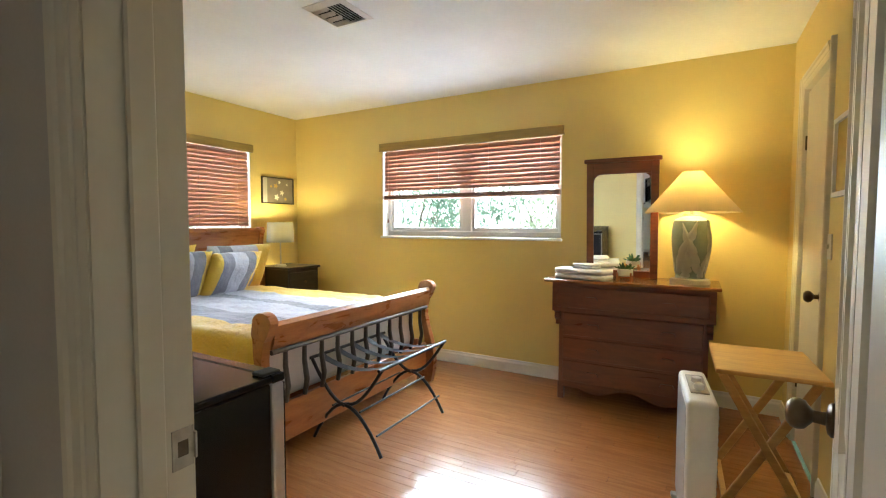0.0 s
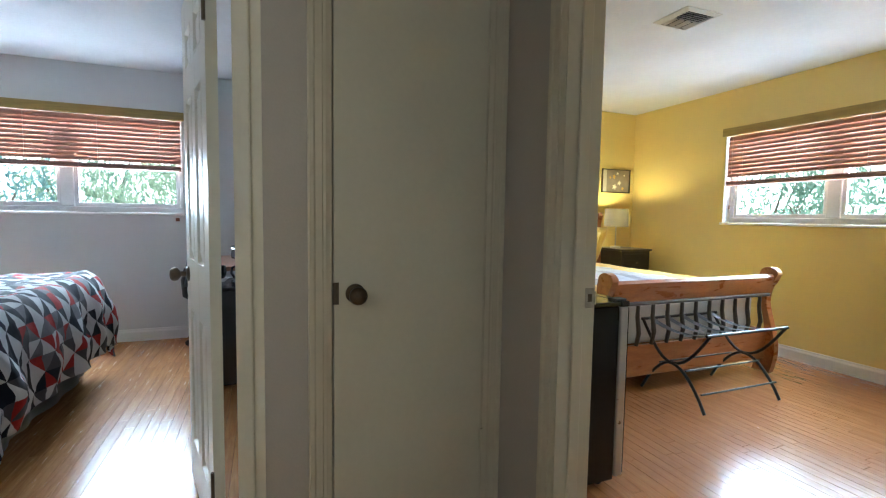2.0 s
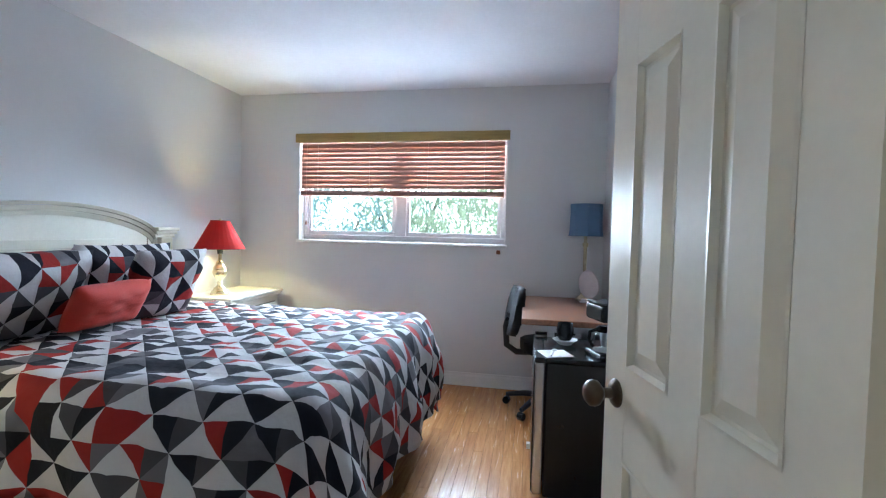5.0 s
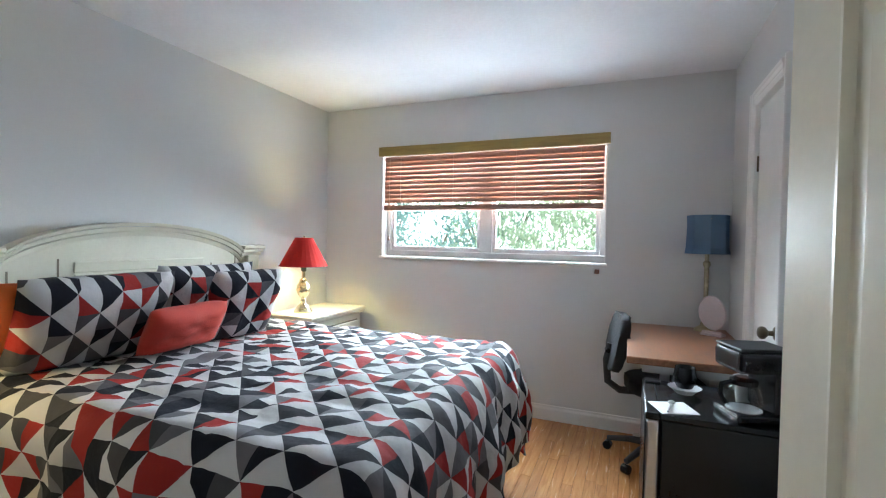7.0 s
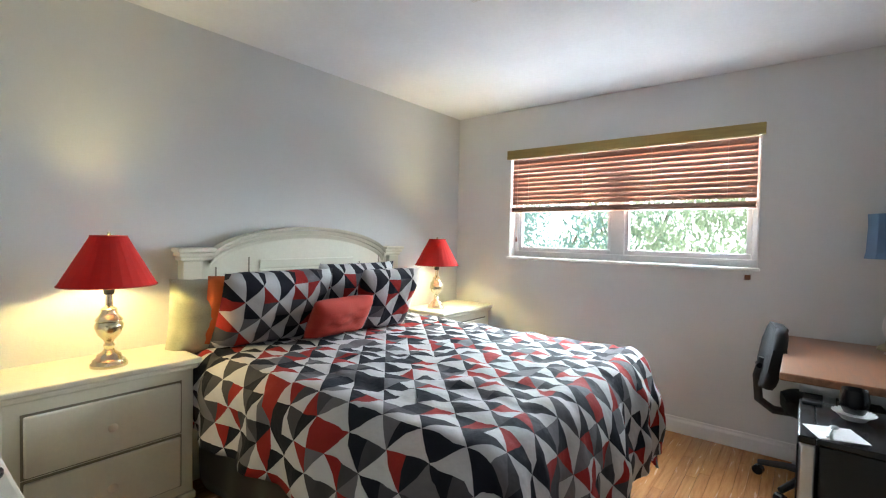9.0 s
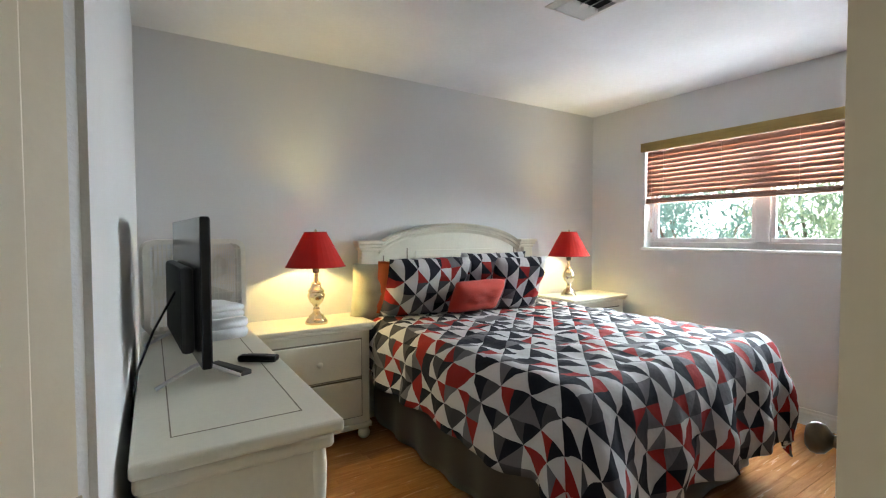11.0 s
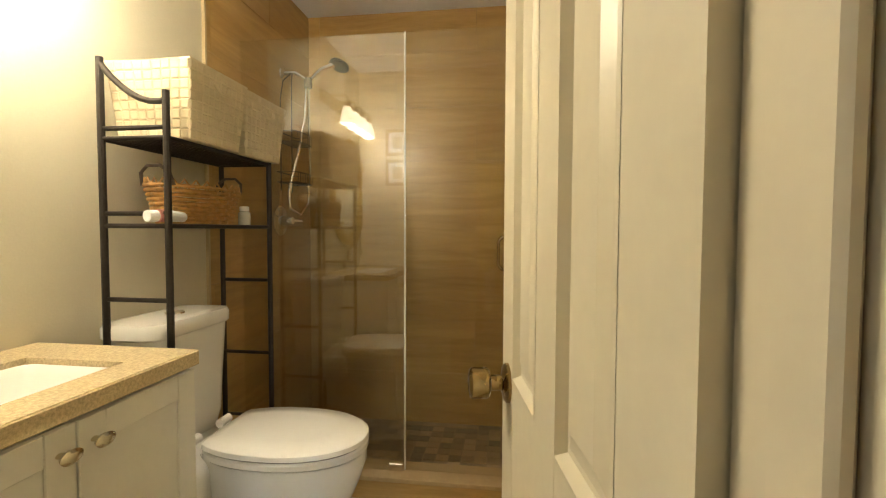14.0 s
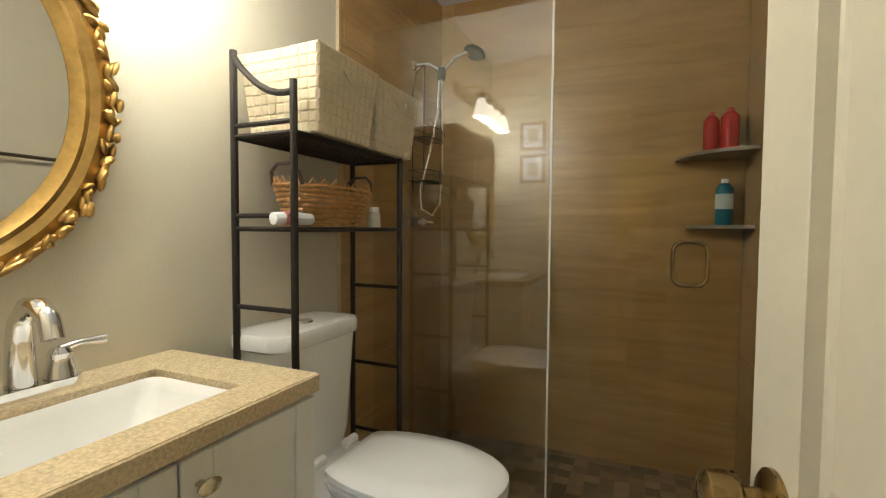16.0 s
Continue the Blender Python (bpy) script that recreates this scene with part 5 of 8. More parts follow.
M_VENT = mat("vent_white_enamel", (0.62, 0.60, 0.58), 0.4)
vent(pose(-2.28, -2.11, CEIL, 0, 0, 0), "white louvered ceiling air register")

# ---- yellow bedroom ----
M_CHERRY = wood("honey_cherry_wood", (0.40, 0.155, 0.045), (0.27, 0.09, 0.025), 0.28, (6, 1.2, 6), 0.04, coat=0.5)
M_CHERRYD = wood("dark_red_mahogany", (0.17, 0.045, 0.018), (0.10, 0.024, 0.010), 0.3, (1.2, 7, 7), 0.04, coat=0.5)
M_DKSLAT = mat("dark_bronze_slat", (0.055, 0.045, 0.035), 0.4, 0.3, var=0.15)
sb = thing("sleigh_bed", "cherry wood sleigh bed with dark slats", "bed", Matrix.Diagonal((1, 1, 0.965, 1)))
FX, Y0, Y1 = -1.62, 1.53, 3.10


def sleigh_post(y, face):
    """The S-shaped end post of the footboard."""
    left, right = [], []
    for k in range(25):
        f = k / 24
        z = 0.02 + 0.79 * f
        x = 0.035 * math.sin(f * 6.0 - 0.4) + 0.03 * max(0, f - 0.72) / 0.28
        w = 0.045 + 0.022 * math.cos(f * 5.2) + (0.012 if f > 0.9 else 0)
        left.append((FX + x - w, z))
        right.append((FX + x + w, z))
    cx = (left[-1][0] + right[-1][0]) / 2
    r = (right[-1][0] - left[-1][0]) / 2
    top = [(cx + r * math.cos(a), 0.81 + r * 0.8 * math.sin(a)) for a in [math.pi * q / 10 for q in range(1, 10)]]
    bm = bmesh.new()
    add_prism(bm, right[::1] + top + left[::-1], y - 0.025, y + 0.025, "y")
    return part("foot_post", bm, M_CHERRY, sb, smooth=False)


sleigh_post(Y0, -1)
sleigh_post(Y1, 1)
bm = bmesh.new()
prof = [(FX + 0.02, 0.66), (FX + 0.035, 0.69), (FX + 0.045, 0.74), (FX + 0.05, 0.79), (FX + 0.035, 0.81), (FX + 0.005, 0.805), (FX - 0.01, 0.77), (FX - 0.005, 0.70), (FX + 0.0, 0.66)]
add_prism(bm, prof, Y0 + 0.0255, Y1 - 0.0255, "y")
part("foot_rail_top", bm, M_CHERRY, sb, smooth=True)
part("foot_bead", tube([(FX + 0.016, Y0 + 0.026, 0.645), (FX + 0.016, Y1 - 0.026, 0.645)], 0.014, 10), M_DKSLAT, sb)
part("foot_rail_bottom", box(FX - 0.015, FX + 0.015, Y0 + 0.0255, Y1 - 0.0255, 0.13, 0.35, 0.006, 2), M_CHERRY, sb)
for k in range(11):
    y = Y0 + 0.12 + (Y1 - Y0 - 0.24) * k / 10
    part("foot_slat", tube([(FX + 0.012, y, 0.3505), (FX + 0.03, y, 0.44), (FX + 0.012, y, 0.55), (FX + 0.014, y, 0.632)], [0.013, 0.015, 0.014, 0.012], 8), M_DKSLAT, sb)
for y in (Y0, Y1):
    part("side_rail", box(-3.50, FX - 0.08, y - 0.014, y + 0.014, 0.17, 0.36, 0.005, 2), M_CHERRY, sb)
bm = bmesh.new()
prof = [(-3.60, 0.15), (-3.56, 0.15), (-3.555, 0.8), (-3.565, 1.0), (-3.575, 1.12), (-3.565, 1.2), (-3.545, 1.25), (-3.56, 1.285), (-3.60, 1.285), (-3.63, 1.25), (-3.625, 1.15), (-3.605, 0.9)]
add_prism(bm, prof, Y0 + 0.026, Y1 - 0.026, "y")
part("headboard_panel", bm, M_CHERRY, sb, smooth=True)
for y in (Y0, Y1):
    bm = bmesh.new()
    add_prism(bm, [(x + (0.012 if x > -3.58 else -0.004), max(0, z) + (0.012 if z > 1.2 else 0)) for x, z in [(-3.60, 0.0), (-3.55, 0.0)] + prof[2:]], y - 0.025, y + 0.025, "y")
    part("head_post", bm, M_CHERRY, sb)
part("mattress", box(-3.53, -1.70, Y0 + 0.04, Y1 - 0.04, 0.32, 0.645, 0.05, 3), M_MATTR, sb)


def banded(name, stops, axis=0, rough=0.8):
    """Satin cloth sewn from bands; stops as (position in metres, colour) across one uv axis."""
    m = bpy.data.materials.new(name)
    m.use_nodes = True
    t, n, l = nodes_of(m)
    b = n["Principled BSDF"]
    uv, sep, mp = n.new("ShaderNodeUVMap"), n.new("ShaderNodeSeparateXYZ"), n.new("ShaderNodeMath")
    l.new(uv.outputs[0], sep.inputs[0])
    mp.operation = "MULTIPLY"
    lim = 4.0
    mp.inputs[1].default_value = 1 / lim
    l.new(sep.outputs[axis], mp.inputs[0])
    cr = n.new("ShaderNodeValToRGB")
    cr.color_ramp.interpolation = "CONSTANT"
    els = cr.color_ramp.elements
    while len(els) < len(stops):
        els.new(0.5)
    for e, (pos, c) in zip(els, stops):
        e.position, e.color = pos / lim, (*c, 1)
    l.new(mp.outputs[0], cr.inputs[0])
    l.new(cr.outputs[0], b.inputs["Base Color"])
    b.inputs["Roughness"].default_value, b.inputs["Sheen Weight"].default_value = rough, 0.2
    co, no = n.new("ShaderNodeTexCoord"), n.new("ShaderNodeTexNoise")
    no.inputs["Scale"].default_value, no.inputs["Detail"].default_value = 22, 5
    l.new(co.outputs["Object"], no.inputs["Vector"])
    bp = n.new("ShaderNodeBump")
    bp.inputs["Strength"].default_value, bp.inputs["Distance"].default_value = 0.5, 0.02
    l.new(no.outputs["Fac"], bp.inputs["Height"])
    l.new(bp.outputs[0], b.inputs["Normal"])
    return m


GOLD, LAV, SLATE, CHAR = (0.62, 0.40, 0.045), (0.34, 0.34, 0.40), (0.14, 0.14, 0.17), (0.05, 0.052, 0.065)
M_DUVET = banded("yellow_gray_banded_duvet", [(0, GOLD), (1.42, SLATE), (1.62, LAV), (1.92, SLATE), (2.02, LAV), (2.30, GOLD)], 0, 0.55)
mdv = Matrix.Translation((-2.62, 2.315, 0)) @ Matrix.Rotation(math.pi / 2, 4, "Z")
def duvet():
    hw, hl, top = 0.755, 0.90, 0.70
    side, foot = 0.34, 0.34
    s0, s1, t0, t1 = -hw - side, hw + side, -hl - foot, hl
    nu, nv = 84, 84
    def fn(u, v):
        s, t = s0 + (s1 - s0) * u, t0 + (t1 - t0) * v
        dx, dy = max(0, abs(s) - hw + 0.05), max(0, -hl + 0.05 - t)
        d = math.hypot(dx, dy)
        o, dn = fold(d, 0.07)
        px, py = max(-hw + 0.05, min(hw - 0.05, s)), max(-hl + 0.05, t)
        if d:
            rip = 0.012 * math.sin((t if dx > dy else s) * 22) * min(1, dn / 0.3)
            px += math.copysign((o * 0.7 + rip) * dx / d, s)
            py -= (o * 0.55 + rip * 0.4) * dy / d
        w = Vector((s, t, 2.2))
        z = top - dn + 0.014 * noise.noise(w * 4.5) + 0.008 * noise.noise(w * 12) + 0.03 * max(0, 1 - (s / hw) ** 2) + 0.008 * (1 - abs(noise.noise(w * 3.7))) ** 8
        if -0.28 < s < 0.45 and d < 0.05:
            z += 0.003 * math.sin(t * 150)
        return mdv @ Vector((px, py, z))
    return cloth_obj("duvet", uv_sheet(nu, nv, fn, lambda u, v: (2.0 + s0 + (s1 - s0) * u, t0 + (t1 - t0) * v + 2)), M_DUVET, sb, "yellow, lavender and slate banded duvet", 0.012)


duvet()
M_PILB = banded("banded_pillow", [(0, GOLD), (0.62, SLATE), (0.72, LAV), (0.86, SLATE), (0.96, GOLD)], 0, 0.6)
M_PILC = banded("lavender_band_pillow", [(0, LAV), (0.55, SLATE), (0.68, LAV), (0.95, GOLD)], 0, 0.6)
M_GOLDC = mat("mustard_cotton", GOLD, 0.7, var=0.1, grain=240, bump=0.3)
for (x, y, z, w, h, t, mt, lb, sd, rz, ln) in ((-3.42, 1.95, 0.92, 0.66, 0.46, 0.18, M_GOLDC, "mustard yellow pillow against the headboard", 2, 90, -20), (-3.40, 2.68, 0.91, 0.66, 0.46, 0.18, M_PILC, "lavender and yellow banded pillow", 6, 90, -24),
                                             (-3.20, 2.02, 0.90, 0.46, 0.44, 0.17, M_PILB, "yellow and slate striped throw pillow", 7, 84, -30), (-3.16, 2.45, 0.89, 0.50, 0.42, 0.17, M_PILB, "lavender, slate and yellow striped throw pillow", 3, 96, -32)):
    mm = Matrix.Translation((x, y, z - 0.025)) @ Matrix.Rotation(radians(rz), 4, "Z") @ Matrix.Rotation(radians(-ln), 4, "X")
    ob = cushion("pillow", w, h, t, mm, mt, None, "", sd)
    tagged(ob, lb, "pillow")
    uvl = ob.data.uv_layers[0].data
    for lp in uvl:
        lp.uv[0] -= 4.4 + sd * 0.11

ynd = thing("nightstand", "small black wooden nightstand in the corner", "nightstand")
M_BLKW = wood("black_stained_wood", (0.02, 0.018, 0.016), (0.010, 0.009, 0.008), 0.35, (6, 1, 6), 0.0)
part("top", box(-3.66, -3.20, 3.11, 3.55, 0.83, 0.853, 0.006, 2), M_BLKW, ynd)
part("body", box(-3.64, -3.22, 3.13, 3.53, 0.45, 0.8295), M_BLKW, ynd)
d_ = part("drawer", box(-3.2195, -3.205, 3.15, 3.51, 0.60, 0.80, 0.004), M_BLKW, ynd)
part("drawer_knob", lathe([(0.005, 0), (0.012, 0.012), (0.010, 0.02)], 12, Matrix.Translation((-3.205, 3.33, 0.7)) @ Matrix.Rotation(radians(90), 4, "Y")), M_BRASS, d_)
for xx in (-3.63, -3.25):
    for yy in (3.14, 3.50):
        part("leg", box(xx, xx + 0.03, yy, yy + 0.03, 0, 0.4495), M_BLKW, ynd)
M_SHADE_G = translucent("gray_linen_shade", (0.36, 0.34, 0.28), 0.30)
yl = thing("table_lamp", "slim chrome lamp with gray drum shade, lit", "lamp", pose(-3.40, 3.20, 0.8535))
part("base", lathe([(0.055, 0), (0.055, 0.012), (0.05, 0.022), (0.008, 0.026), (0.006, 0.26)], 24), M_SILVER, yl, smooth=True)
sh_ = part("lampshade", shade(bmesh.new(), 0.132, 0.245, 0.125, 0.445, 36), M_SHADE_G, yl, "gray linen drum shade")
s = sh_.modifiers.new("thick", "SOLIDIFY")
s.thickness = 0.0015
part("bulb", lathe([(0.01, 0.2605), (0.026, 0.31), (0.024, 0.345), (0.01, 0.36)], 14), M_BULB, yl)
part("spider", tube([(-0.124, 0, 0.43), (0.124, 0, 0.43)], 0.002, 6), M_SILVER, yl)

pc = thing("framed_picture", "gray flower print in a thin dark frame", "picture", pose(YW + 0.0005, 3.415, 1.637, 0, 0, 0))
bm = bmesh.new()
for bx in ((0, 0.02, -0.21, 0.21, -0.14, -0.13), (0, 0.02, -0.21, 0.21, 0.13, 0.14), (0, 0.02, -0.21, -0.20, -0.13, 0.13), (0, 0.02, 0.20, 0.21, -0.13, 0.13)):
    add_box(bm, *bx)
part("frame", bm, M_DKSLAT, pc)
part("print", box(0.002, 0.010, -0.20, 0.20, -0.13, 0.13), mat("taupe_print", (0.22, 0.19, 0.17), 0.6, var=0.15, scale=12), pc)
part("pale_band", box(0.0101, 0.0112, -0.20, -0.14, -0.13, 0.13), mat("pale_print_band", (0.45, 0.43, 0.42), 0.6), pc)
M_PETAL = mat("white_petal_print", (0.7, 0.68, 0.62), 0.6)
M_PETALY = mat("ochre_petal_print", (0.55, 0.35, 0.08), 0.6)
for k, (py, pz, r, mt) in enumerate(((-0.02, -0.07, 0.035, M_PETAL), (0.05, -0.02, 0.03, M_PETAL), (-0.03, 0.05, 0.028, M_PETALY), (0.10, -0.085, 0.02, M_PETALY), (-0.09, 0.04, 0.016, M_PETALY), (0.02, 0.09, 0.02, M_PETAL), (0.12, 0.07, 0.014, M_PETAL))):
    bm = bmesh.new()
    pts = [(py + r * (0.7 + 0.3 * math.cos(5 * a)) * math.cos(a), pz + r * (0.7 + 0.3 * math.cos(5 * a)) * math.sin(a)) for a in [2 * math.pi * q / 30 for q in range(30)]]
    add_prism(bm, pts, 0.0113, 0.0122, "x")
    part("flower", bm, mt, pc)

# dresser, mirror, lamp
yd = thing("dresser", "dark mahogany chest of drawers with bracket top", "dresser", Matrix.Diagonal((1, 1, 0.939, 1)))
part("top", box(-0.69, 0.41, 3.205, 3.67, 0.925, 0.948, 0.006, 2), M_CHERRYT := wood("polished_cherry_top", (0.34, 0.14, 0.04), (0.24, 0.085, 0.022), 0.2, (1.2, 7, 7), 0.0, coat=0.6), yd)
part("body", box(-0.60, 0.35, 3.30, 3.66, 0.13, 0.70), M_CHERRYD, yd)
part("upper_body", box(-0.635, 0.385, 3.235, 3.66, 0.7005, 0.9245), M_CHERRYD, yd)
for sx, x in ((-1, -0.605), (1, 0.355)):
    bm = bmesh.new()
    pts = [(3.30, 0.70), (3.235, 0.70)] + [(3.24 + 0.055 * q / 8 + 0.012 * math.sin(q * 1.3), 0.70 - 0.11 * q / 8) for q in range(1, 9)] + [(3.30, 0.585)]
    add_prism(bm, pts, x - 0.018, x + 0.018, "x")
    part("scroll_bracket", bm, M_CHERRYD, yd)
for z0, z1, fy, x0, x1 in ((0.735, 0.895, 3.235, -0.60, 0.35), (0.51, 0.685, 3.30, -0.57, 0.32), (0.33, 0.49, 3.30, -0.57, 0.32), (0.15, 0.31, 3.30, -0.57, 0.32)):
    d = part("drawer", box(x0, x1, fy - 0.014, fy - 0.0004, z0, z1, 0.006, 2), M_CHERRYD, yd)
    for kx in (-0.36, 0.12):
        bm = bmesh.new()
        add_prism(bm, [(kx - 0.045, (z0 + z1) / 2 - 0.012), (kx + 0.045, (z0 + z1) / 2 - 0.012), (kx + 0.035, (z0 + z1) / 2 + 0.012), (kx - 0.035, (z0 + z1) / 2 + 0.012)], fy - 0.034, fy - 0.0145, "y")
        part("drawer_pull", bm, M_CHERRYD, d)
bm = bmesh.new()
pts = [(-0.57, 0.1495), (0.32, 0.1495)] + [(0.32 - 0.89 * q / 24, 0.095 + 0.03 * math.cos(2 * math.pi * q / 24 * 2) * (1 if 2 < q < 22 else 0)) for q in range(25)]
add_prism(bm, pts, 3.302, 3.32, "y")
part("scalloped_apron", bm, M_CHERRYD, yd)
for x in (-0.585, 0.335):
    for y in (3.32, 3.63):
        part("leg", box(x - 0.022, x + 0.022, y - 0.02, y + 0.02, 0, 0.1295, 0.004), M_CHERRYD, yd)

mr = thing("dresser_mirror", "tall mirror in a dark wooden frame on the dresser", "mirror", pose(-0.218, 3.56, 0.8905, 4, 0, 0) @ Matrix.Diagonal((1, 1, 1.05, 1)))
bm = bmesh.new()
for bx in ((-0.245, -0.195, -0.012, 0.012, 0, 0.80), (0.195, 0.245, -0.012, 0.012, 0, 0.80), (-0.195, 0.195, -0.012, 0.012, 0, 0.05), (-0.195, 0.195, -0.012, 0.012, 0.72, 0.80)):
    add_box(bm, *bx, 0.003)
part("frame", bm, M_CHERRYD, mr)
part("cap", box(-0.262, 0.262, -0.025, 0.02, 0.8005, 0.83, 0.008, 2), M_CHERRYD, mr)
bm = bmesh.new()
r_ = 0.05
g_ = [(-0.194, 0.051), (0.194, 0.051)] + [(0.194 - r_ + r_ * math.cos(a), 0.719 - r_ + r_ * math.sin(a)) for a in [math.pi / 2 * q / 6 for q in range(7)]] + [(-0.194 + r_ + r_ * math.cos(a), 0.719 - r_ + r_ * math.sin(a)) for a in [math.pi / 2 + math.pi / 2 * q / 6 for q in range(7)]]
add_prism(bm, g_, -0.004, 0.0, "y")
part("mirror_glass", bm, M_MIRROR, mr)
for sx in (-1, 1):
    bm = bmesh.new()
    c_ = [(sx * 0.1945, 0.7195)] + [(sx * (0.194 - r_ + r_ * math.cos(a)), 0.719 - r_ + r_ * math.sin(a)) for a in [math.pi / 2 * q / 6 for q in range(7)]]
    add_prism(bm, c_, -0.010, 0.008, "y")
    part("corner_block", bm, M_CHERRYD, mr)

bgl = thing("table_lamp", "white ceramic leaf-relief lamp with wide cone shade, lit", "lamp", pose(0.232, 3.42, 0.8905))
M_CERAM = mat("white_leaf_ceramic", (0.74, 0.73, 0.64), 0.45, var=0.08, scale=12, grain=60, bump=0.15)
M_CERAMG = mat("sage_glaze_ceramic", (0.36, 0.41, 0.32), 0.5, var=0.12, scale=14)
part("foot", lathe([(0.118, 0), (0.12, 0.012), (0.115, 0.03), (0.09, 0.036)], 32), M_CERAM, bgl, smooth=True)
body_r = lambda z: 0.078 + 0.037 * math.sin(max(0, min(1, (z - 0.03) / 0.40)) ** 1.25 * math.pi * 0.78) + (0.010 if z < 0.06 else 0)
part("vase_body", lathe([(body_r(z), z) for z in [0.0362 + 0.0344 * q for q in range(12)]] + [(0.085, 0.43), (0.05, 0.445)], 32), M_CERAMG, bgl, smooth=True)


def relief_leaf(a0, z0, a1, z1, width, mat_):
    """A banana leaf laid on the vase: a midrib with toothed blades on both sides."""
    bm = bmesh.new()
    n = 14
    rows = []
    for i in range(n + 1):
        f = i / n
        a, z = a0 + (a1 - a0) * f, z0 + (z1 - z0) * f
        w = width * math.sin(math.pi * min(1, 0.12 + f * 0.9)) ** 0.7 * (1 if i % 3 else 0.72)
        r = body_r(z)
        row = []
        for k, off in ((-1, 0.002), (-0.5, 0.007), (0, 0.011), (0.5, 0.007), (1, 0.002)):
            aa = a + k * w * 0.8 / r
            zz = z - abs(k) * w * 0.55
            rr = body_r(max(0.04, zz)) + off
            row.append(bm.verts.new((rr * math.cos(aa), rr * math.sin(aa), zz)))
        rows.append(row)
    for p, q in zip(rows, rows[1:]):
        for k in range(4):
            bm.faces.new((p[k], p[k + 1], q[k + 1], q[k]))
    bmesh.ops.solidify(bm, geom=bm.faces[:], thickness=-0.004)
    part("relief_leaf", bm, mat_, bgl, smooth=True)


for a0, z0, a1, z1, w in ((-2.6, 0.07, -1.2, 0.42, 0.05), (-1.0, 0.08, -2.0, 0.40, 0.045), (-1.9, 0.05, -1.7, 0.24, 0.045), (0.2, 0.07, -0.6, 0.42, 0.05), (1.2, 0.07, 2.2, 0.42, 0.05), (3.0, 0.07, 2.4, 0.4, 0.05), (-0.9, 0.05, -0.2, 0.26, 0.04)):
    relief_leaf(a0, z0, a1, z1, w, M_CERAM)
M_SHADE_W = translucent("cream_lampshade", (0.78, 0.66, 0.42), 0.42)
sh_ = part("lampshade", shade(bmesh.new(), 0.285, 0.468, 0.062, 0.735, 44), M_SHADE_W, bgl, "wide cream cone shade")
s = sh_.modifiers.new("thick", "SOLIDIFY")
s.thickness = 0.0015
part("neck", lathe([(0.05, 0.4455), (0.05, 0.455), (0.012, 0.457), (0.012, 0.54)], 16), M_CERAM, bgl)
part("bulb", lathe([(0.012, 0.5405), (0.03, 0.59), (0.028, 0.63), (0.01, 0.65)], 14), M_BULB, bgl)
part("harp", tube([(0.02, 0, 0.50), (0.05, 0, 0.56), (0.05, 0, 0.66), (0, 0, 0.735), (-0.05, 0, 0.66), (-0.05, 0, 0.56), (-0.02, 0, 0.50)], 0.0018, 6), M_SILVER, bgl)

folded_towel(pose(-0.44, 3.34, 0.8905, 0, 0, 78), 0.20, 0.36, 0.075, "white folded bath towel on the dresser", 4)
folded_towel(pose(-0.42, 3.35, 0.964, 0, 0, 70), 0.13, 0.16, 0.035, "white rolled face cloth on a towel", 5)
pl = thing("potted_plant", "small succulent in a white pot on a wooden stand", "plant", pose(-0.16, 3.33, 0.8905))
for sx in (-1, 1):
    for sy in (-1, 1):
        part("stand_leg", box(sx * 0.043 - 0.006, sx * 0.043 + 0.006, sy * 0.043 - 0.006, sy * 0.043 + 0.006, 0, 0.06), M_CHERRY, pl)
part("stand_bar", box(-0.037, 0.037, -0.006, 0.006, 0.02, 0.034), M_CHERRY, pl)
part("pot", lathe([(0.042, 0.0345), (0.05, 0.04), (0.052, 0.085), (0.046, 0.086), (0.044, 0.07)], 24), M_WHITE, pl, smooth=True)
M_LEAF = mat("succulent_green", (0.05, 0.12, 0.03), 0.5, var=0.3, scale=30)
rngp = random.Random(4)
for k in range(26):
    a, e = rngp.uniform(0, 6.28), rngp.uniform(0.3, 1.4)
    ln = rngp.uniform(0.03, 0.055)
    bm = bmesh.new()
    mm = Matrix.Translation((0.02 * math.cos(a), 0.02 * math.sin(a), 0.075)) @ Matrix.Rotation(a, 4, "Z") @ Matrix.Rotation(-e, 4, "Y")
    bmesh.ops.create_uvsphere(bm, u_segments=6, v_segments=5, radius=1, matrix=mm @ Matrix.LocRotScale((ln * 0.6, 0, 0), None, (ln * 0.55, 0.009, 0.005)))
    part("leaf", bm, M_LEAF, pl, smooth=True)

# folding tray table and heater
M_PINE = wood("pale_pine", (0.62, 0.36, 0.12), (0.48, 0.25, 0.075), 0.4, (1.2, 8, 8), 0.05)
tt = thing("folding_table", "pale wooden folding tray table", "table", pose(0.545, 2.50, 0, 0, 0, 2))
part("tabletop", box(-0.20, 0.20, -0.25, 0.25, 0.64, 0.66, 0.006, 2), M_PINE, tt)
for sy in (-0.205, 0.205):
    for s_ in (-1, 1):
        bm = bmesh.new()
        mm = Matrix.Translation((0, sy + 0.010 * s_, 0.322)) @ Matrix.Rotation(radians(29 * s_), 4, "Y")
        add_box(bm, -0.017, 0.017, -0.009, 0.009, -0.352, 0.352, 0.003, m=mm)
        part("leg", bm, M_PINE, tt)
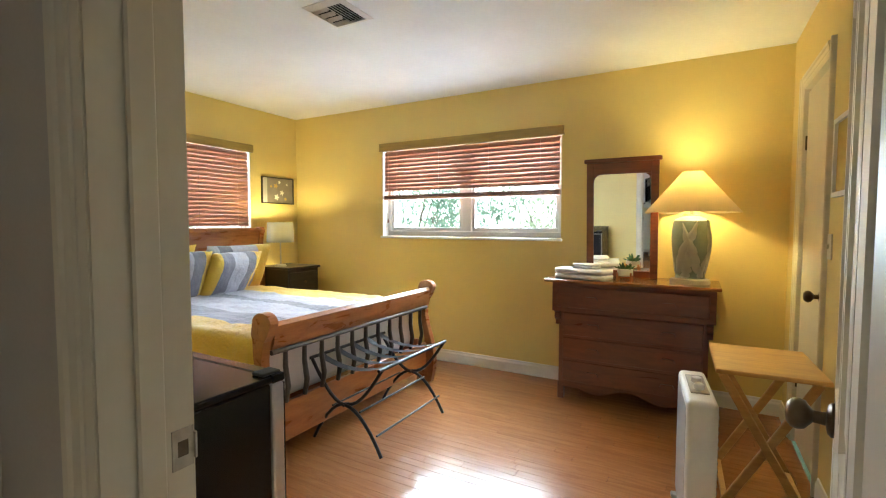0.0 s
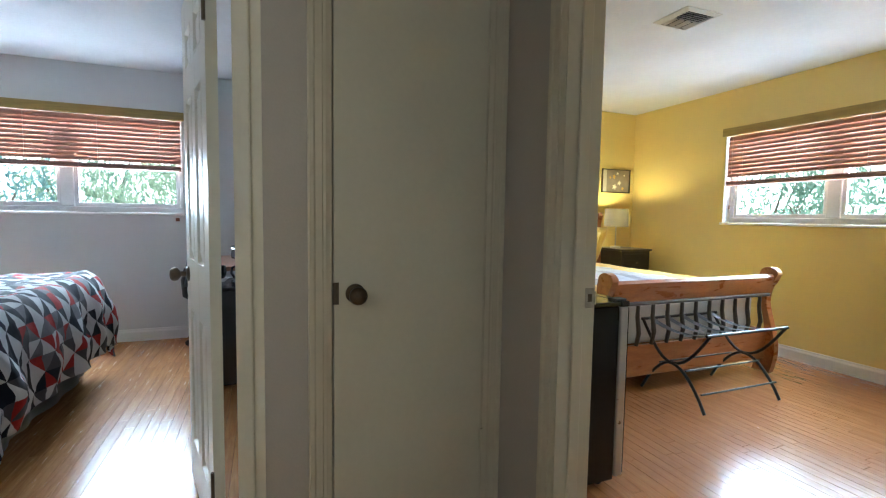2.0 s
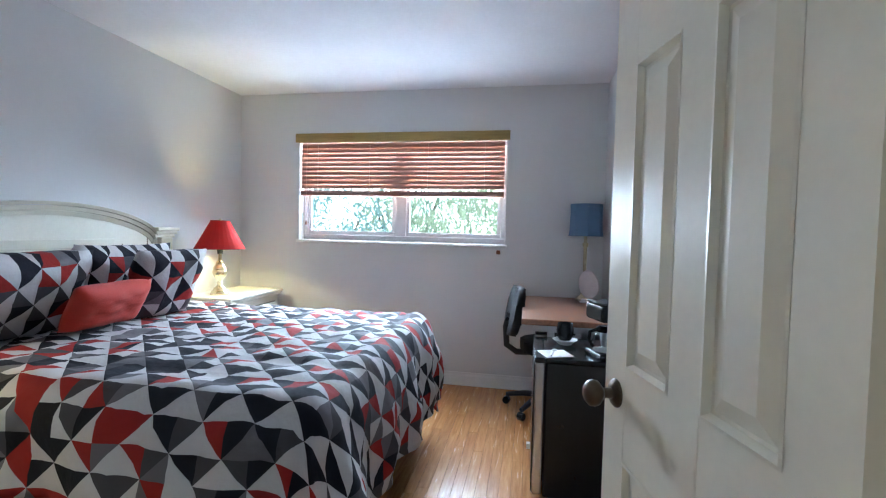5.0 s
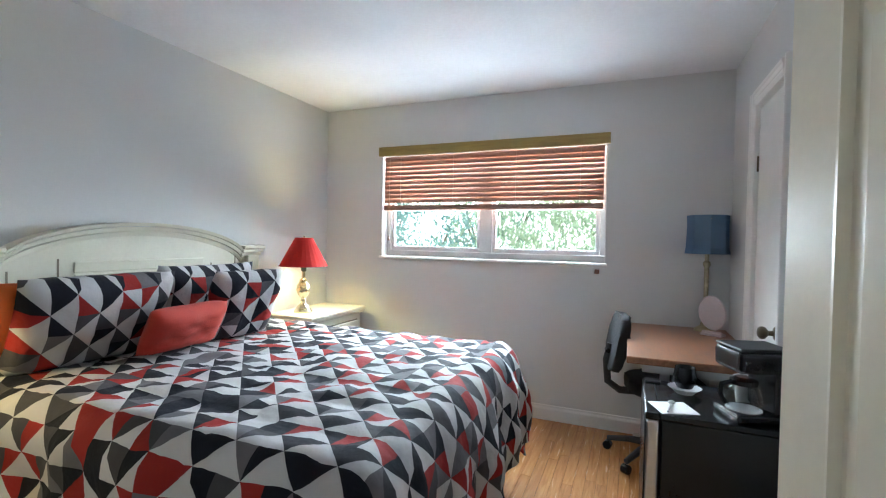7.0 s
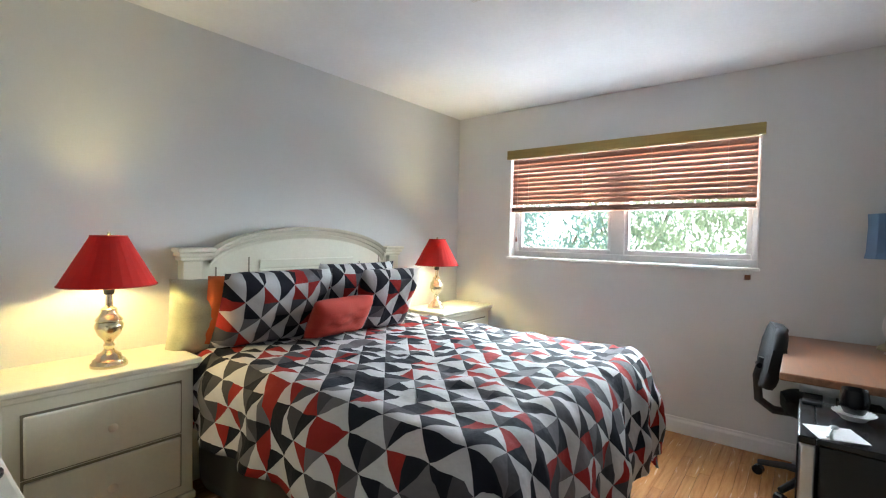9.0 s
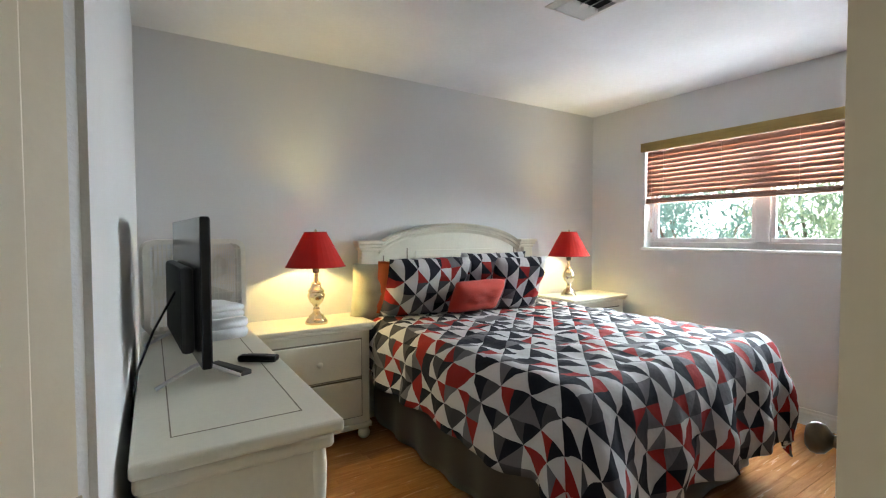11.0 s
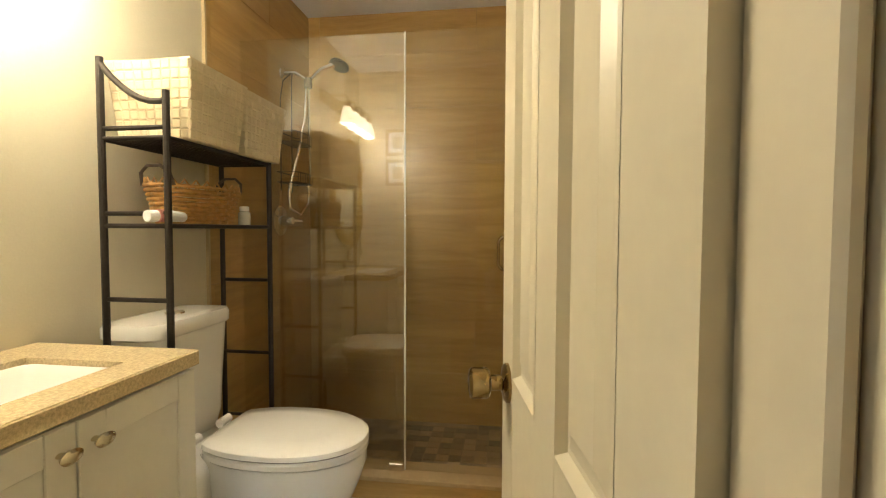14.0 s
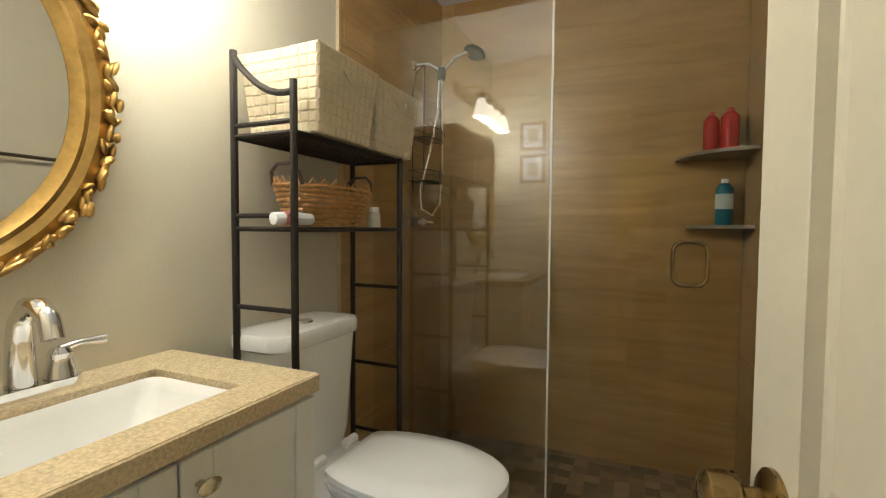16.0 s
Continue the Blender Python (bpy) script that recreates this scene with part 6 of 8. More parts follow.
for s_ in (-1, 1):
    part("stretcher", box(s_ * 0.145 - 0.011, s_ * 0.145 + 0.011, -0.185, 0.185, 0.05, 0.072), M_PINE, tt)
    part("top_batten", box(s_ * 0.165 - 0.015, s_ * 0.165 + 0.015, -0.19, 0.19, 0.615, 0.6395), M_PINE, tt)

ht = thing("panel_heater", "white and gray portable box heater with top knobs", "heater", pose(0.285, 2.17, 0, 0, 0, 6))
M_HEATG = mat("silver_gray_plastic", (0.36, 0.36, 0.35), 0.35)
part("shell", box(-0.055, 0.055, -0.215, 0.215, 0.02, 0.60, 0.022, 4), M_WHITE, ht, smooth=True)
part("side_panel", box(-0.0565, -0.0552, -0.185, 0.185, 0.05, 0.565), M_HEATG, ht)
bm = bmesh.new()
for k in range(16):
    add_box(bm, 0.0555, 0.06, -0.18, 0.18, 0.08 + k * 0.03, 0.09 + k * 0.03)
part("grille", bm, M_HEATG, ht)
part("control_panel", box(-0.035, 0.035, -0.12, 0.12, 0.5995, 0.606, 0.003), M_HEATG, ht)
for yk in (-0.07, 0.02):
    part("control_knob", lathe([(0.02, 0.6062), (0.019, 0.625), (0.014, 0.628)], 18, Matrix.Translation((0, yk, 0))), M_WHITE, ht)
for yk in (-0.17, 0.17):
    part("foot", box(-0.075, 0.075, yk - 0.02, yk + 0.02, 0, 0.0195, 0.005), M_HEATG, ht)

# luggage rack
lr = thing("luggage_rack", "black metal folding luggage rack with webbing straps", "luggage rack")
M_IRON = mat("black_iron", (0.014, 0.014, 0.016), 0.35, 0.5, var=0.2, scale=30)
xa, xb = -1.70, -1.195
for y in (1.935, 2.62):
    for dirn in (1, -1):
        pts = []
        for q in range(15):
            f = q / 14
            x = xa + (xb - xa) * (f if dirn > 0 else 1 - f)
            if f < 0.5:
                g = f / 0.5
                z = 0.01 + 0.245 * math.sin(g * math.pi / 2) ** 0.9
            else:
                g = (f - 0.5) / 0.5
                z = 0.255 + 0.235 * (1 - math.cos(g * math.pi / 2)) ** 1.0
            xs = x + (0.0)
            pts.append((xs, y + 0.007 * dirn, z))
        part("curved_leg", tube(pts, 0.010, 8), M_IRON, lr)
    part("pivot", tube([((xa + xb) / 2, y - 0.022, 0.255), ((xa + xb) / 2, y + 0.022, 0.255)], 0.008, 8), M_IRON, lr)
for x in (xa, xb):
    part("top_rail", tube([(x, 1.91, 0.492), (x, 2.645, 0.492)], 0.010, 8), M_IRON, lr)
for x, z in ((xa + 0.035, 0.09), (xb - 0.035, 0.09), ((xa + xb) / 2 - 0.10, 0.2), ((xa + xb) / 2 + 0.10, 0.2)):
    part("cross_bar", tube([(x, 1.935, z + 0.03), (x, 2.62, z + 0.03)], 0.006, 8), M_IRON, lr)
M_WEB = mat("black_webbing", (0.022, 0.024, 0.028), 0.6, grain=300, bump=0.4)
for k in range(5):
    y = 1.99 + 0.145 * k
    bm = bmesh.new()
    prev = None
    for q in range(13):
        f = q / 12
        x = xa + (xb - xa) * f
        z = 0.503 - 0.055 * math.sin(math.pi * f) ** 0.8
        row = [bm.verts.new((x, y - 0.028, z)), bm.verts.new((x, y + 0.028, z))]
        if prev:
            bm.faces.new((prev[0], prev[1], row[1], row[0]))
        prev = row
    bmesh.ops.solidify(bm, geom=bm.faces[:], thickness=0.003)
    part("strap", bm, M_WEB, lr, smooth=True)

mini_fridge(pose(-1.09, 0.675, 0), 0.54, 0.55, 0.825, "black compact refrigerator with silver door edge")
pp = thing("paper_stack", "white papers lying on the refrigerator", "papers", pose(-1.24, 0.66, 0.8265, 0, 0, 12))
part("sheet", box(-0.10, 0.06, -0.10, 0.10, 0, 0.008), M_PAPER, pp)
vent(pose(-1.49, 1.955, CEIL, 0, 0, 90), "white louvered ceiling air register")
ef = thing("framed_picture", "small mustard print in a white frame", "picture", pose(YE - 0.0005, 2.40, 1.56))
bm = bmesh.new()
for bx in ((-0.022, 0, -0.13, 0.13, -0.165, -0.145), (-0.022, 0, -0.13, 0.13, 0.145, 0.165), (-0.022, 0, -0.13, -0.11, -0.145, 0.145), (-0.022, 0, 0.11, 0.13, -0.145, 0.145)):
    add_box(bm, *bx)
part("frame", bm, M_WHITE, ef)
part("print", box(-0.010, -0.002, -0.11, 0.11, -0.145, 0.145), mat("mustard_print", (0.5, 0.36, 0.08), 0.6, var=0.1), ef)
wall_plate("light_switch", pose(YE, 2.16, 1.18, 0, 0, -90), "ivory toggle light switch plate on the wall", "switch")
wall_plate("light_switch", pose(YE, 2.60, 1.18, 0, 0, -90), "ivory toggle light switch plate on the wall", "switch")

# ---- bathroom ----
BZ = 0.11
M_PORC = mat("white_porcelain", (0.86, 0.85, 0.82), 0.12, var=0.02, bump=0.0, coat=0.5, rvar=0.03)
M_CHROME = mat("chrome", (0.80, 0.80, 0.80), 0.08, 1.0, var=0.03, bump=0.0, rvar=0.02)
M_QUARTZ = mat("tan_speckled_quartz", (0.60, 0.48, 0.29), 0.22, var=0.30, scale=170, grain=420, bump=0.03)
M_CABW = mat("white_cabinet_lacquer", (0.80, 0.78, 0.70), 0.35, var=0.03)
M_GOLDF = mat("gilt_frame", (0.47, 0.30, 0.085), 0.34, 0.9, var=0.25, scale=25, grain=90, bump=0.3)
M_TILE = wood("sandstone_veined_tile", (0.47, 0.30, 0.112), (0.35, 0.21, 0.07), 0.32, (0.9, 0.9, 9), 0.05, coat=0.2, wave=2.2)
M_MOSAIC = mat("travertine_mosaic", (0.26, 0.18, 0.10), 0.45, var=0.25, scale=9, random_tint=0.45)
M_GROUT = mat("tan_grout", (0.28, 0.21, 0.13), 0.9)
M_BTILE = mat("beige_floor_tile", (0.42, 0.34, 0.22), 0.35, var=0.12, scale=4, random_tint=0.06)
M_FIXG = glass("shower_glass", (0.97, 0.98, 0.96), 2.0)
M_DOORG = glass("shower_door_glass", (0.97, 0.98, 0.96), 1.4)


def add_loft(bm, rings, cap=True):
    rr = [[bm.verts.new(p) for p in r] for r in rings]
    n = len(rr[0])
    for a, b in zip(rr, rr[1:]):
        for i in range(n):
            bm.faces.new((a[i], a[(i + 1) % n], b[(i + 1) % n], b[i]))
    if cap:
        bm.faces.new(rr[0][::-1])
        bm.faces.new(rr[-1])
    return bm


def oval(cx, cy, a, b, z, n=40, p=2.2, cut=None):
    pts = []
    for i in range(n):
        t = 2 * math.pi * i / n
        c, s = math.cos(t), math.sin(t)
        x = cx + a * math.copysign(abs(c) ** (2 / p), c)
        if cut is not None:
            x = min(x, cut)
        pts.append((x, cy + b * math.copysign(abs(s) ** (2 / p), s), z))
    return pts


TY = -2.395
to = thing("toilet", "white two-piece toilet with closed lid", "toilet", Matrix.Translation((0, 0, BZ)) @ Matrix.Diagonal((1, 1, 1.055, 1)) @ Matrix.Translation((0, 0, -BZ)))
part("pedestal", add_loft(bmesh.new(), [oval(0.77, TY, 0.25, 0.115, BZ), oval(0.77, TY, 0.25, 0.11, BZ + 0.05), oval(0.76, TY, 0.22, 0.095, BZ + 0.16), oval(0.735, TY, 0.225, 0.115, BZ + 0.25), oval(0.71, TY, 0.245, 0.152, BZ + 0.35), oval(0.70, TY, 0.252, 0.160, BZ + 0.40), oval(0.70, TY, 0.252, 0.160, BZ + 0.435)]), M_PORC, to, smooth=True)
part("rear_deck", box(0.86, 1.17, TY - 0.17, TY + 0.17, BZ + 0.30, BZ + 0.43, 0.03, 4), M_PORC, to, smooth=True)
part("seat", add_loft(bmesh.new(), [oval(0.70, TY, 0.245, 0.155, BZ + 0.4355, cut=0.89), oval(0.70, TY, 0.258, 0.168, BZ + 0.442, cut=0.90), oval(0.70, TY, 0.258, 0.168, BZ + 0.455, cut=0.90), oval(0.70, TY, 0.253, 0.163, BZ + 0.46, cut=0.895)]), M_PORC, to, smooth=True)
part("lid", add_loft(bmesh.new(), [oval(0.70, TY, 0.252, 0.162, BZ + 0.4605, cut=0.89), oval(0.70, TY, 0.260, 0.170, BZ + 0.467, cut=0.90), oval(0.70, TY, 0.258, 0.168, BZ + 0.479, cut=0.898), oval(0.70, TY, 0.246, 0.156, BZ + 0.487, cut=0.885), oval(0.71, TY, 0.18, 0.10, BZ + 0.491, cut=0.86)]), M_PORC, to, smooth=True)
for sy in (-1, 1):
    part("lid_hinge", tube([(0.95, TY + sy * 0.075 - 0.025, BZ + 0.462), (0.95, TY + sy * 0.075 + 0.025, BZ + 0.462)], 0.014, 10), M_PORC, to)
bm = bmesh.new()
add_loft(bm, [[(x + 1.075, y + TY, BZ + z) for x, y in rrect(w, h, r, 5)] for w, h, r, z in ((0.14, 0.29, 0.04, 0.4305), (0.16, 0.32, 0.045, 0.48), (0.18, 0.335, 0.05, 0.66), (0.187, 0.35, 0.05, 0.762))])
part("tank", bm, M_PORC, to, smooth=True)
bm = bmesh.new()
add_loft(bm, [[(x + 1.073, y + TY, BZ + z) for x, y in rrect(w, h, r, 5)] for w, h, r, z in ((0.19, 0.36, 0.05, 0.7625), (0.20, 0.375, 0.055, 0.769), (0.20, 0.375, 0.055, 0.796), (0.188, 0.363, 0.05, 0.806), (0.14, 0.315, 0.03, 0.809))])
part("tank_lid", bm, M_PORC, to, smooth=True)
part("flush_button", lathe([(0.028, 0.8092), (0.026, 0.814), (0.012, 0.8145)], 20, Matrix.Translation((1.06, TY, BZ))), M_CHROME, to, smooth=True)

# vanity
va = thing("vanity_cabinet", "white two-door bathroom vanity cabinet", "cabinet")
VX, VY0, VY1 = 0.760, -2.075, -1.345
bm = bmesh.new()
add_box(bm, VX + 0.02, BE - 0.002, VY0, VY1, BZ + 0.08, 0.78)
add_box(bm, VX + 0.02, VX + 0.038, VY0, VY1, 0.78, 0.9105)
add_box(bm, VX + 0.038, BE - 0.002, VY0, VY0 + 0.018, 0.78, 0.9105)
add_box(bm, VX + 0.038, BE - 0.002, VY1 - 0.018, VY1, 0.78, 0.9105)
part("body", bm, M_CABW, va)
part("toe_kick", box(VX + 0.06, BE - 0.01, VY0 + 0.01, VY1 - 0.01, BZ, BZ + 0.0795), M_CABW, va)
for y0, y1, ky in ((VY0 + 0.001, (VY0 + VY1) / 2 - 0.0695, -1), ((VY0 + VY1) / 2 - 0.0655, VY1 - 0.012, 1)):
    d = part("door", box(VX + 0.003, VX + 0.0195, y0, y1, BZ + 0.10, 0.90, 0.003), M_CABW, va)
    bm = bmesh.new()
    for bx in ((VX - 0.003, VX + 0.0029, y0, y0 + 0.055, BZ + 0.10, 0.90), (VX - 0.003, VX + 0.0029, y1 - 0.055, y1, BZ + 0.10, 0.90), (VX - 0.003, VX + 0.0029, y0 + 0.0552, y1 - 0.0552, BZ + 0.10, BZ + 0.155), (VX - 0.003, VX + 0.0029, y0 + 0.0552, y1 - 0.0552, 0.845, 0.90)):
        add_box(bm, *bx, 0.002)
    part("door_frame", bm, M_CABW, d)
    kyy = y1 - 0.03 if ky < 0 else y0 + 0.03
    part("door_knob", lathe([(0.006, 0), (0.005, 0.012), (0.014, 0.018), (0.016, 0.024), (0.010, 0.029)], 16, Matrix.Translation((VX - 0.003, kyy, 0.855)) @ Matrix.Rotation(radians(-90), 4, "Y") @ Matrix.Diagonal((0.8, 1.3, 1, 1))), M_NICKEL, d, smooth=True)
ct = thing("countertop", "tan speckled quartz vanity top with undermount cutout", "countertop")
sx0, sx1, sy0, sy1 = 0.835, 1.075, -1.96, -1.43
bm = bmesh.new()
for bx in ((0.752, sx0, -2.078, -1.336), (sx1, BE - 0.001, -2.078, -1.336), (sx0, sx1, -2.078, sy0), (sx0, sx1, sy1, -1.336)):
    add_box(bm, *bx, 0.911, 0.945)
bmesh.ops.remove_doubles(bm, verts=bm.verts, dist=0.0002)
part("slab", bm, M_QUARTZ, ct)
part("front_edge", box(0.747, 0.7518, -2.078, -1.336, 0.9105, 0.9443, 0.002), M_QUARTZ, ct)
bs = thing("sink_basin", "white rectangular undermount sink basin", "sink")
bm = bmesh.new()
rings = []
for ins, z in ((0.001, 0.932), (0.003, 0.930), (0.008, 0.91), (0.03, 0.84), (0.075, 0.805), (0.10, 0.80)):
    x0, x1, y0, y1 = sx0 + ins, sx1 - ins, sy0 + ins * 1.6, sy1 - ins * 0.6
    w, h = x1 - x0, y1 - y0
    rings.append([((x0 + x1) / 2 + x, (y0 + y1) / 2 + y, z) for x, y in rrect(w, h, max(0.006, min(0.03, w * 0.3)), 5)])
rr = [[bm.verts.new(p) for p in r] for r in rings]
for a, b in zip(rr, rr[1:]):
    for i in range(len(a)):
        bm.faces.new((a[i], a[(i + 1) % len(a)], b[(i + 1) % len(a)], b[i]))
bm.faces.new(rr[-1])
part("bowl", bm, M_PORC, bs, smooth=True)
part("drain", lathe([(0.02, 0.8005), (0.018, 0.803), (0.004, 0.8032)], 18, Matrix.Translation((0.97, -1.68, 0))), M_CHROME, bs)
fc = thing("faucet", "chrome arched faucet with lever handle", "faucet", pose(1.125, -1.76, 0.9455) @ Matrix.Scale(1.05, 4))
bm = bmesh.new()
add_prism(bm, rrect(0.052, 0.17, 0.025, 6), 0, 0.018)
part("deck_plate", bm, M_CHROME, fc, smooth=True)
part("spout", tube([(0, 0, 0.0185), (0, 0, 0.09), (-0.006, 0, 0.125), (-0.03, 0, 0.15), (-0.06, 0, 0.152), (-0.085, 0, 0.135), (-0.095, 0, 0.105)], [0.021, 0.019, 0.018, 0.017, 0.016, 0.0155, 0.015], 16), M_CHROME, fc, smooth=True)
for sy in (-1, 1):
    h_ = part("handle_base", lathe([(0.024, 0.0185), (0.022, 0.03), (0.017, 0.05), (0.019, 0.06), (0.012, 0.07)], 18, Matrix.Translation((0, sy * 0.055, 0))), M_CHROME, fc, smooth=True)
    part("lever", tube([(0, sy * 0.055, 0.066), (-0.002, sy * 0.085, 0.072), (-0.004, sy * 0.125, 0.07)], [0.008, 0.006, 0.010], 10), M_CHROME, h_, smooth=True)

# oval mirror
om = thing("oval_mirror", "oval mirror in a carved gilt frame", "mirror", pose(BE - 0.0005, -1.615, 1.49, 0, -90, 0))
A_, B_ = 0.335, 0.375


def ov(k, a, b, h):
    return (b * math.sin(k), a * math.cos(k), h)


part("mirror_glass", add_loft(bmesh.new(), [[ov(2 * math.pi * i / 64, A_ - 0.075, B_ - 0.075, h) for i in range(64)] for h in (0.008, 0.011)]), M_MIRROR, om)
bm = bmesh.new()
prof = [(0.0, 0.0), (0.0, 0.018), (-0.02, 0.024), (-0.035, 0.03), (-0.05, 0.022), (-0.06, 0.026), (-0.07, 0.018), (-0.08, 0.0125), (-0.08, 0.0)]
rr = [[bm.verts.new(ov(2 * math.pi * i / 96, A_ + o, B_ + o, h)) for i in range(96)] for o, h in prof]
for a, b in zip(rr, rr[1:] + rr[:1]):
    for i in range(96):
        bm.faces.new((a[i], a[(i + 1) % 96], b[(i + 1) % 96], b[i]))
part("frame", bm, M_GOLDF, om, smooth=True)
rngm = random.Random(8)
bm = bmesh.new()
for i in range(72):
    k = 2 * math.pi * i / 72
    for q in range(3):
        p = Vector(ov(k + rngm.uniform(-0.03, 0.03), A_ - 0.012 + rngm.uniform(-0.012, 0.014), B_ - 0.012 + rngm.uniform(-0.012, 0.014), 0.024 + rngm.uniform(0, 0.010)))
        mm = Matrix.Translation(p) @ Matrix.Rotation(math.atan2(-B_ * math.cos(k), -A_ * math.sin(k)) + rngm.choice((-0.6, 0.0, 0.5)) + rngm.uniform(-0.2, 0.2), 4, "Z")
        bmesh.ops.create_uvsphere(bm, u_segments=7, v_segments=5, radius=1, matrix=mm @ Matrix.Diagonal((rngm.uniform(0.006, 0.009), rngm.uniform(0.012, 0.02), rngm.uniform(0.006, 0.012), 1)))
tagged(part("carving", bm, M_GOLDF, om, "carved acanthus scrolls", smooth=True), kind="stuff")

# light bar
lb = thing("vanity_light", "four-lamp bar light with frosted bell shades, lit", "wall lamp")
LZ, LX = 0.115, 1.02
part("back_plate", box(BE - 0.022, BE - 0.001, -2.10, -1.58, 1.90 + LZ, 1.98 + LZ, 0.006, 2), M_NICKEL, lb)
M_FROST = emitter("frosted_glass_glow", (1.0, 0.84, 0.58), 2.2)
M_GLOW = emitter("glowing_vanity_bulb", (1.0, 0.88, 0.66), 5)
for k in range(4):
    y = -1.62 - 0.145 * k
    part("arm", tube([(BE - 0.022, y, 1.94 + LZ), (LX + 0.02, y, 1.945 + LZ), (LX, y, 1.93 + LZ), (LX, y, 1.90 + LZ)], 0.007, 8), M_NICKEL, lb)
    part("fitter", lathe([(0.024, 1.87 + LZ), (0.026, 1.90 + LZ), (0.012, 1.905 + LZ)], 16, Matrix.Translation((LX, y, 0))), M_NICKEL, lb)
    sh_ = part("shade", lathe([(0.048, 1.765 + LZ), (0.044, 1.79 + LZ), (0.036, 1.82 + LZ), (0.028, 1.85 + LZ), (0.025, 1.8695 + LZ)], 20, Matrix.Translation((LX, y, 0)), caps=False), M_FROST, lb, "glowing frosted glass bell", smooth=True)
    sh_.visible_shadow = False
    part("bulb", lathe([(0.012, 1.855 + LZ), (0.024, 1.82 + LZ), (0.026, 1.795 + LZ), (0.014, 1.772 + LZ), (0.002, 1.768 + LZ)], 14, Matrix.Translation((LX, y, 0))), M_GLOW, lb, smooth=True).visible_shadow = False

# over-toilet rack
rk = thing("storage_rack", "dark metal over-toilet rack with two shelves", "shelf rack")
M_RACK = mat("dark_bronze_metal", (0.03, 0.024, 0.02), 0.45, 0.5, var=0.2, scale=30)
X1, X2, RY0, RY1 = 1.115, 0.922, -2.205, -2.725
for y in (RY0, RY1):
    part("back_post", tube([(X1, y, BZ), (X1, y, 1.685)], 0.0095, 10), M_RACK, rk)
    part("front_post", tube([(X2, y, BZ), (X2, y, 1.59 if y == RY0 else 1.50)], 0.0095, 10), M_RACK, rk)
    if y == RY0:
        part("swoop_rail", tube([(X1, y, 1.67)] + [(X1 + (X2 - X1) * f, y, 1.665 - 0.10 * math.sin(f * math.pi / 2) - 0.012 * math.sin(f * math.pi)) for f in (0.15, 0.3, 0.45, 0.6, 0.75, 0.9)] + [(X2, y, 1.565)], 0.0085, 8), M_RACK, rk)
    for z in ((1.495, 1.268, 1.035, 0.76, 0.50) if y == RY0 else (1.034, 0.755, 0.51)):
        part("rung", tube([(X1, y, z), (X2, y, z)], 0.0065, 8), M_RACK, rk)
for z in (1.468, 1.235):
    for x in (X1, X2):
        part("shelf_rail", tube([(x, RY0, z), (x, RY1, z)], 0.0065, 8), M_RACK, rk)
    for y in (RY0, RY1):
        part("shelf_rail", tube([(X1, y, z), (X2, y, z)], 0.0065, 8), M_RACK, rk)
    for k in range(11):
        x = X2 + (X1 - X2) * (k + 0.5) / 11
        part("shelf_wire", tube([(x, RY0, z), (x, RY1, z)], 0.0022, 6), M_RACK, rk)

M_WOVEN = mat("cream_woven_strap", (0.58, 0.49, 0.33), 0.7, var=0.06, scale=20, grain=250, bump=0.3)


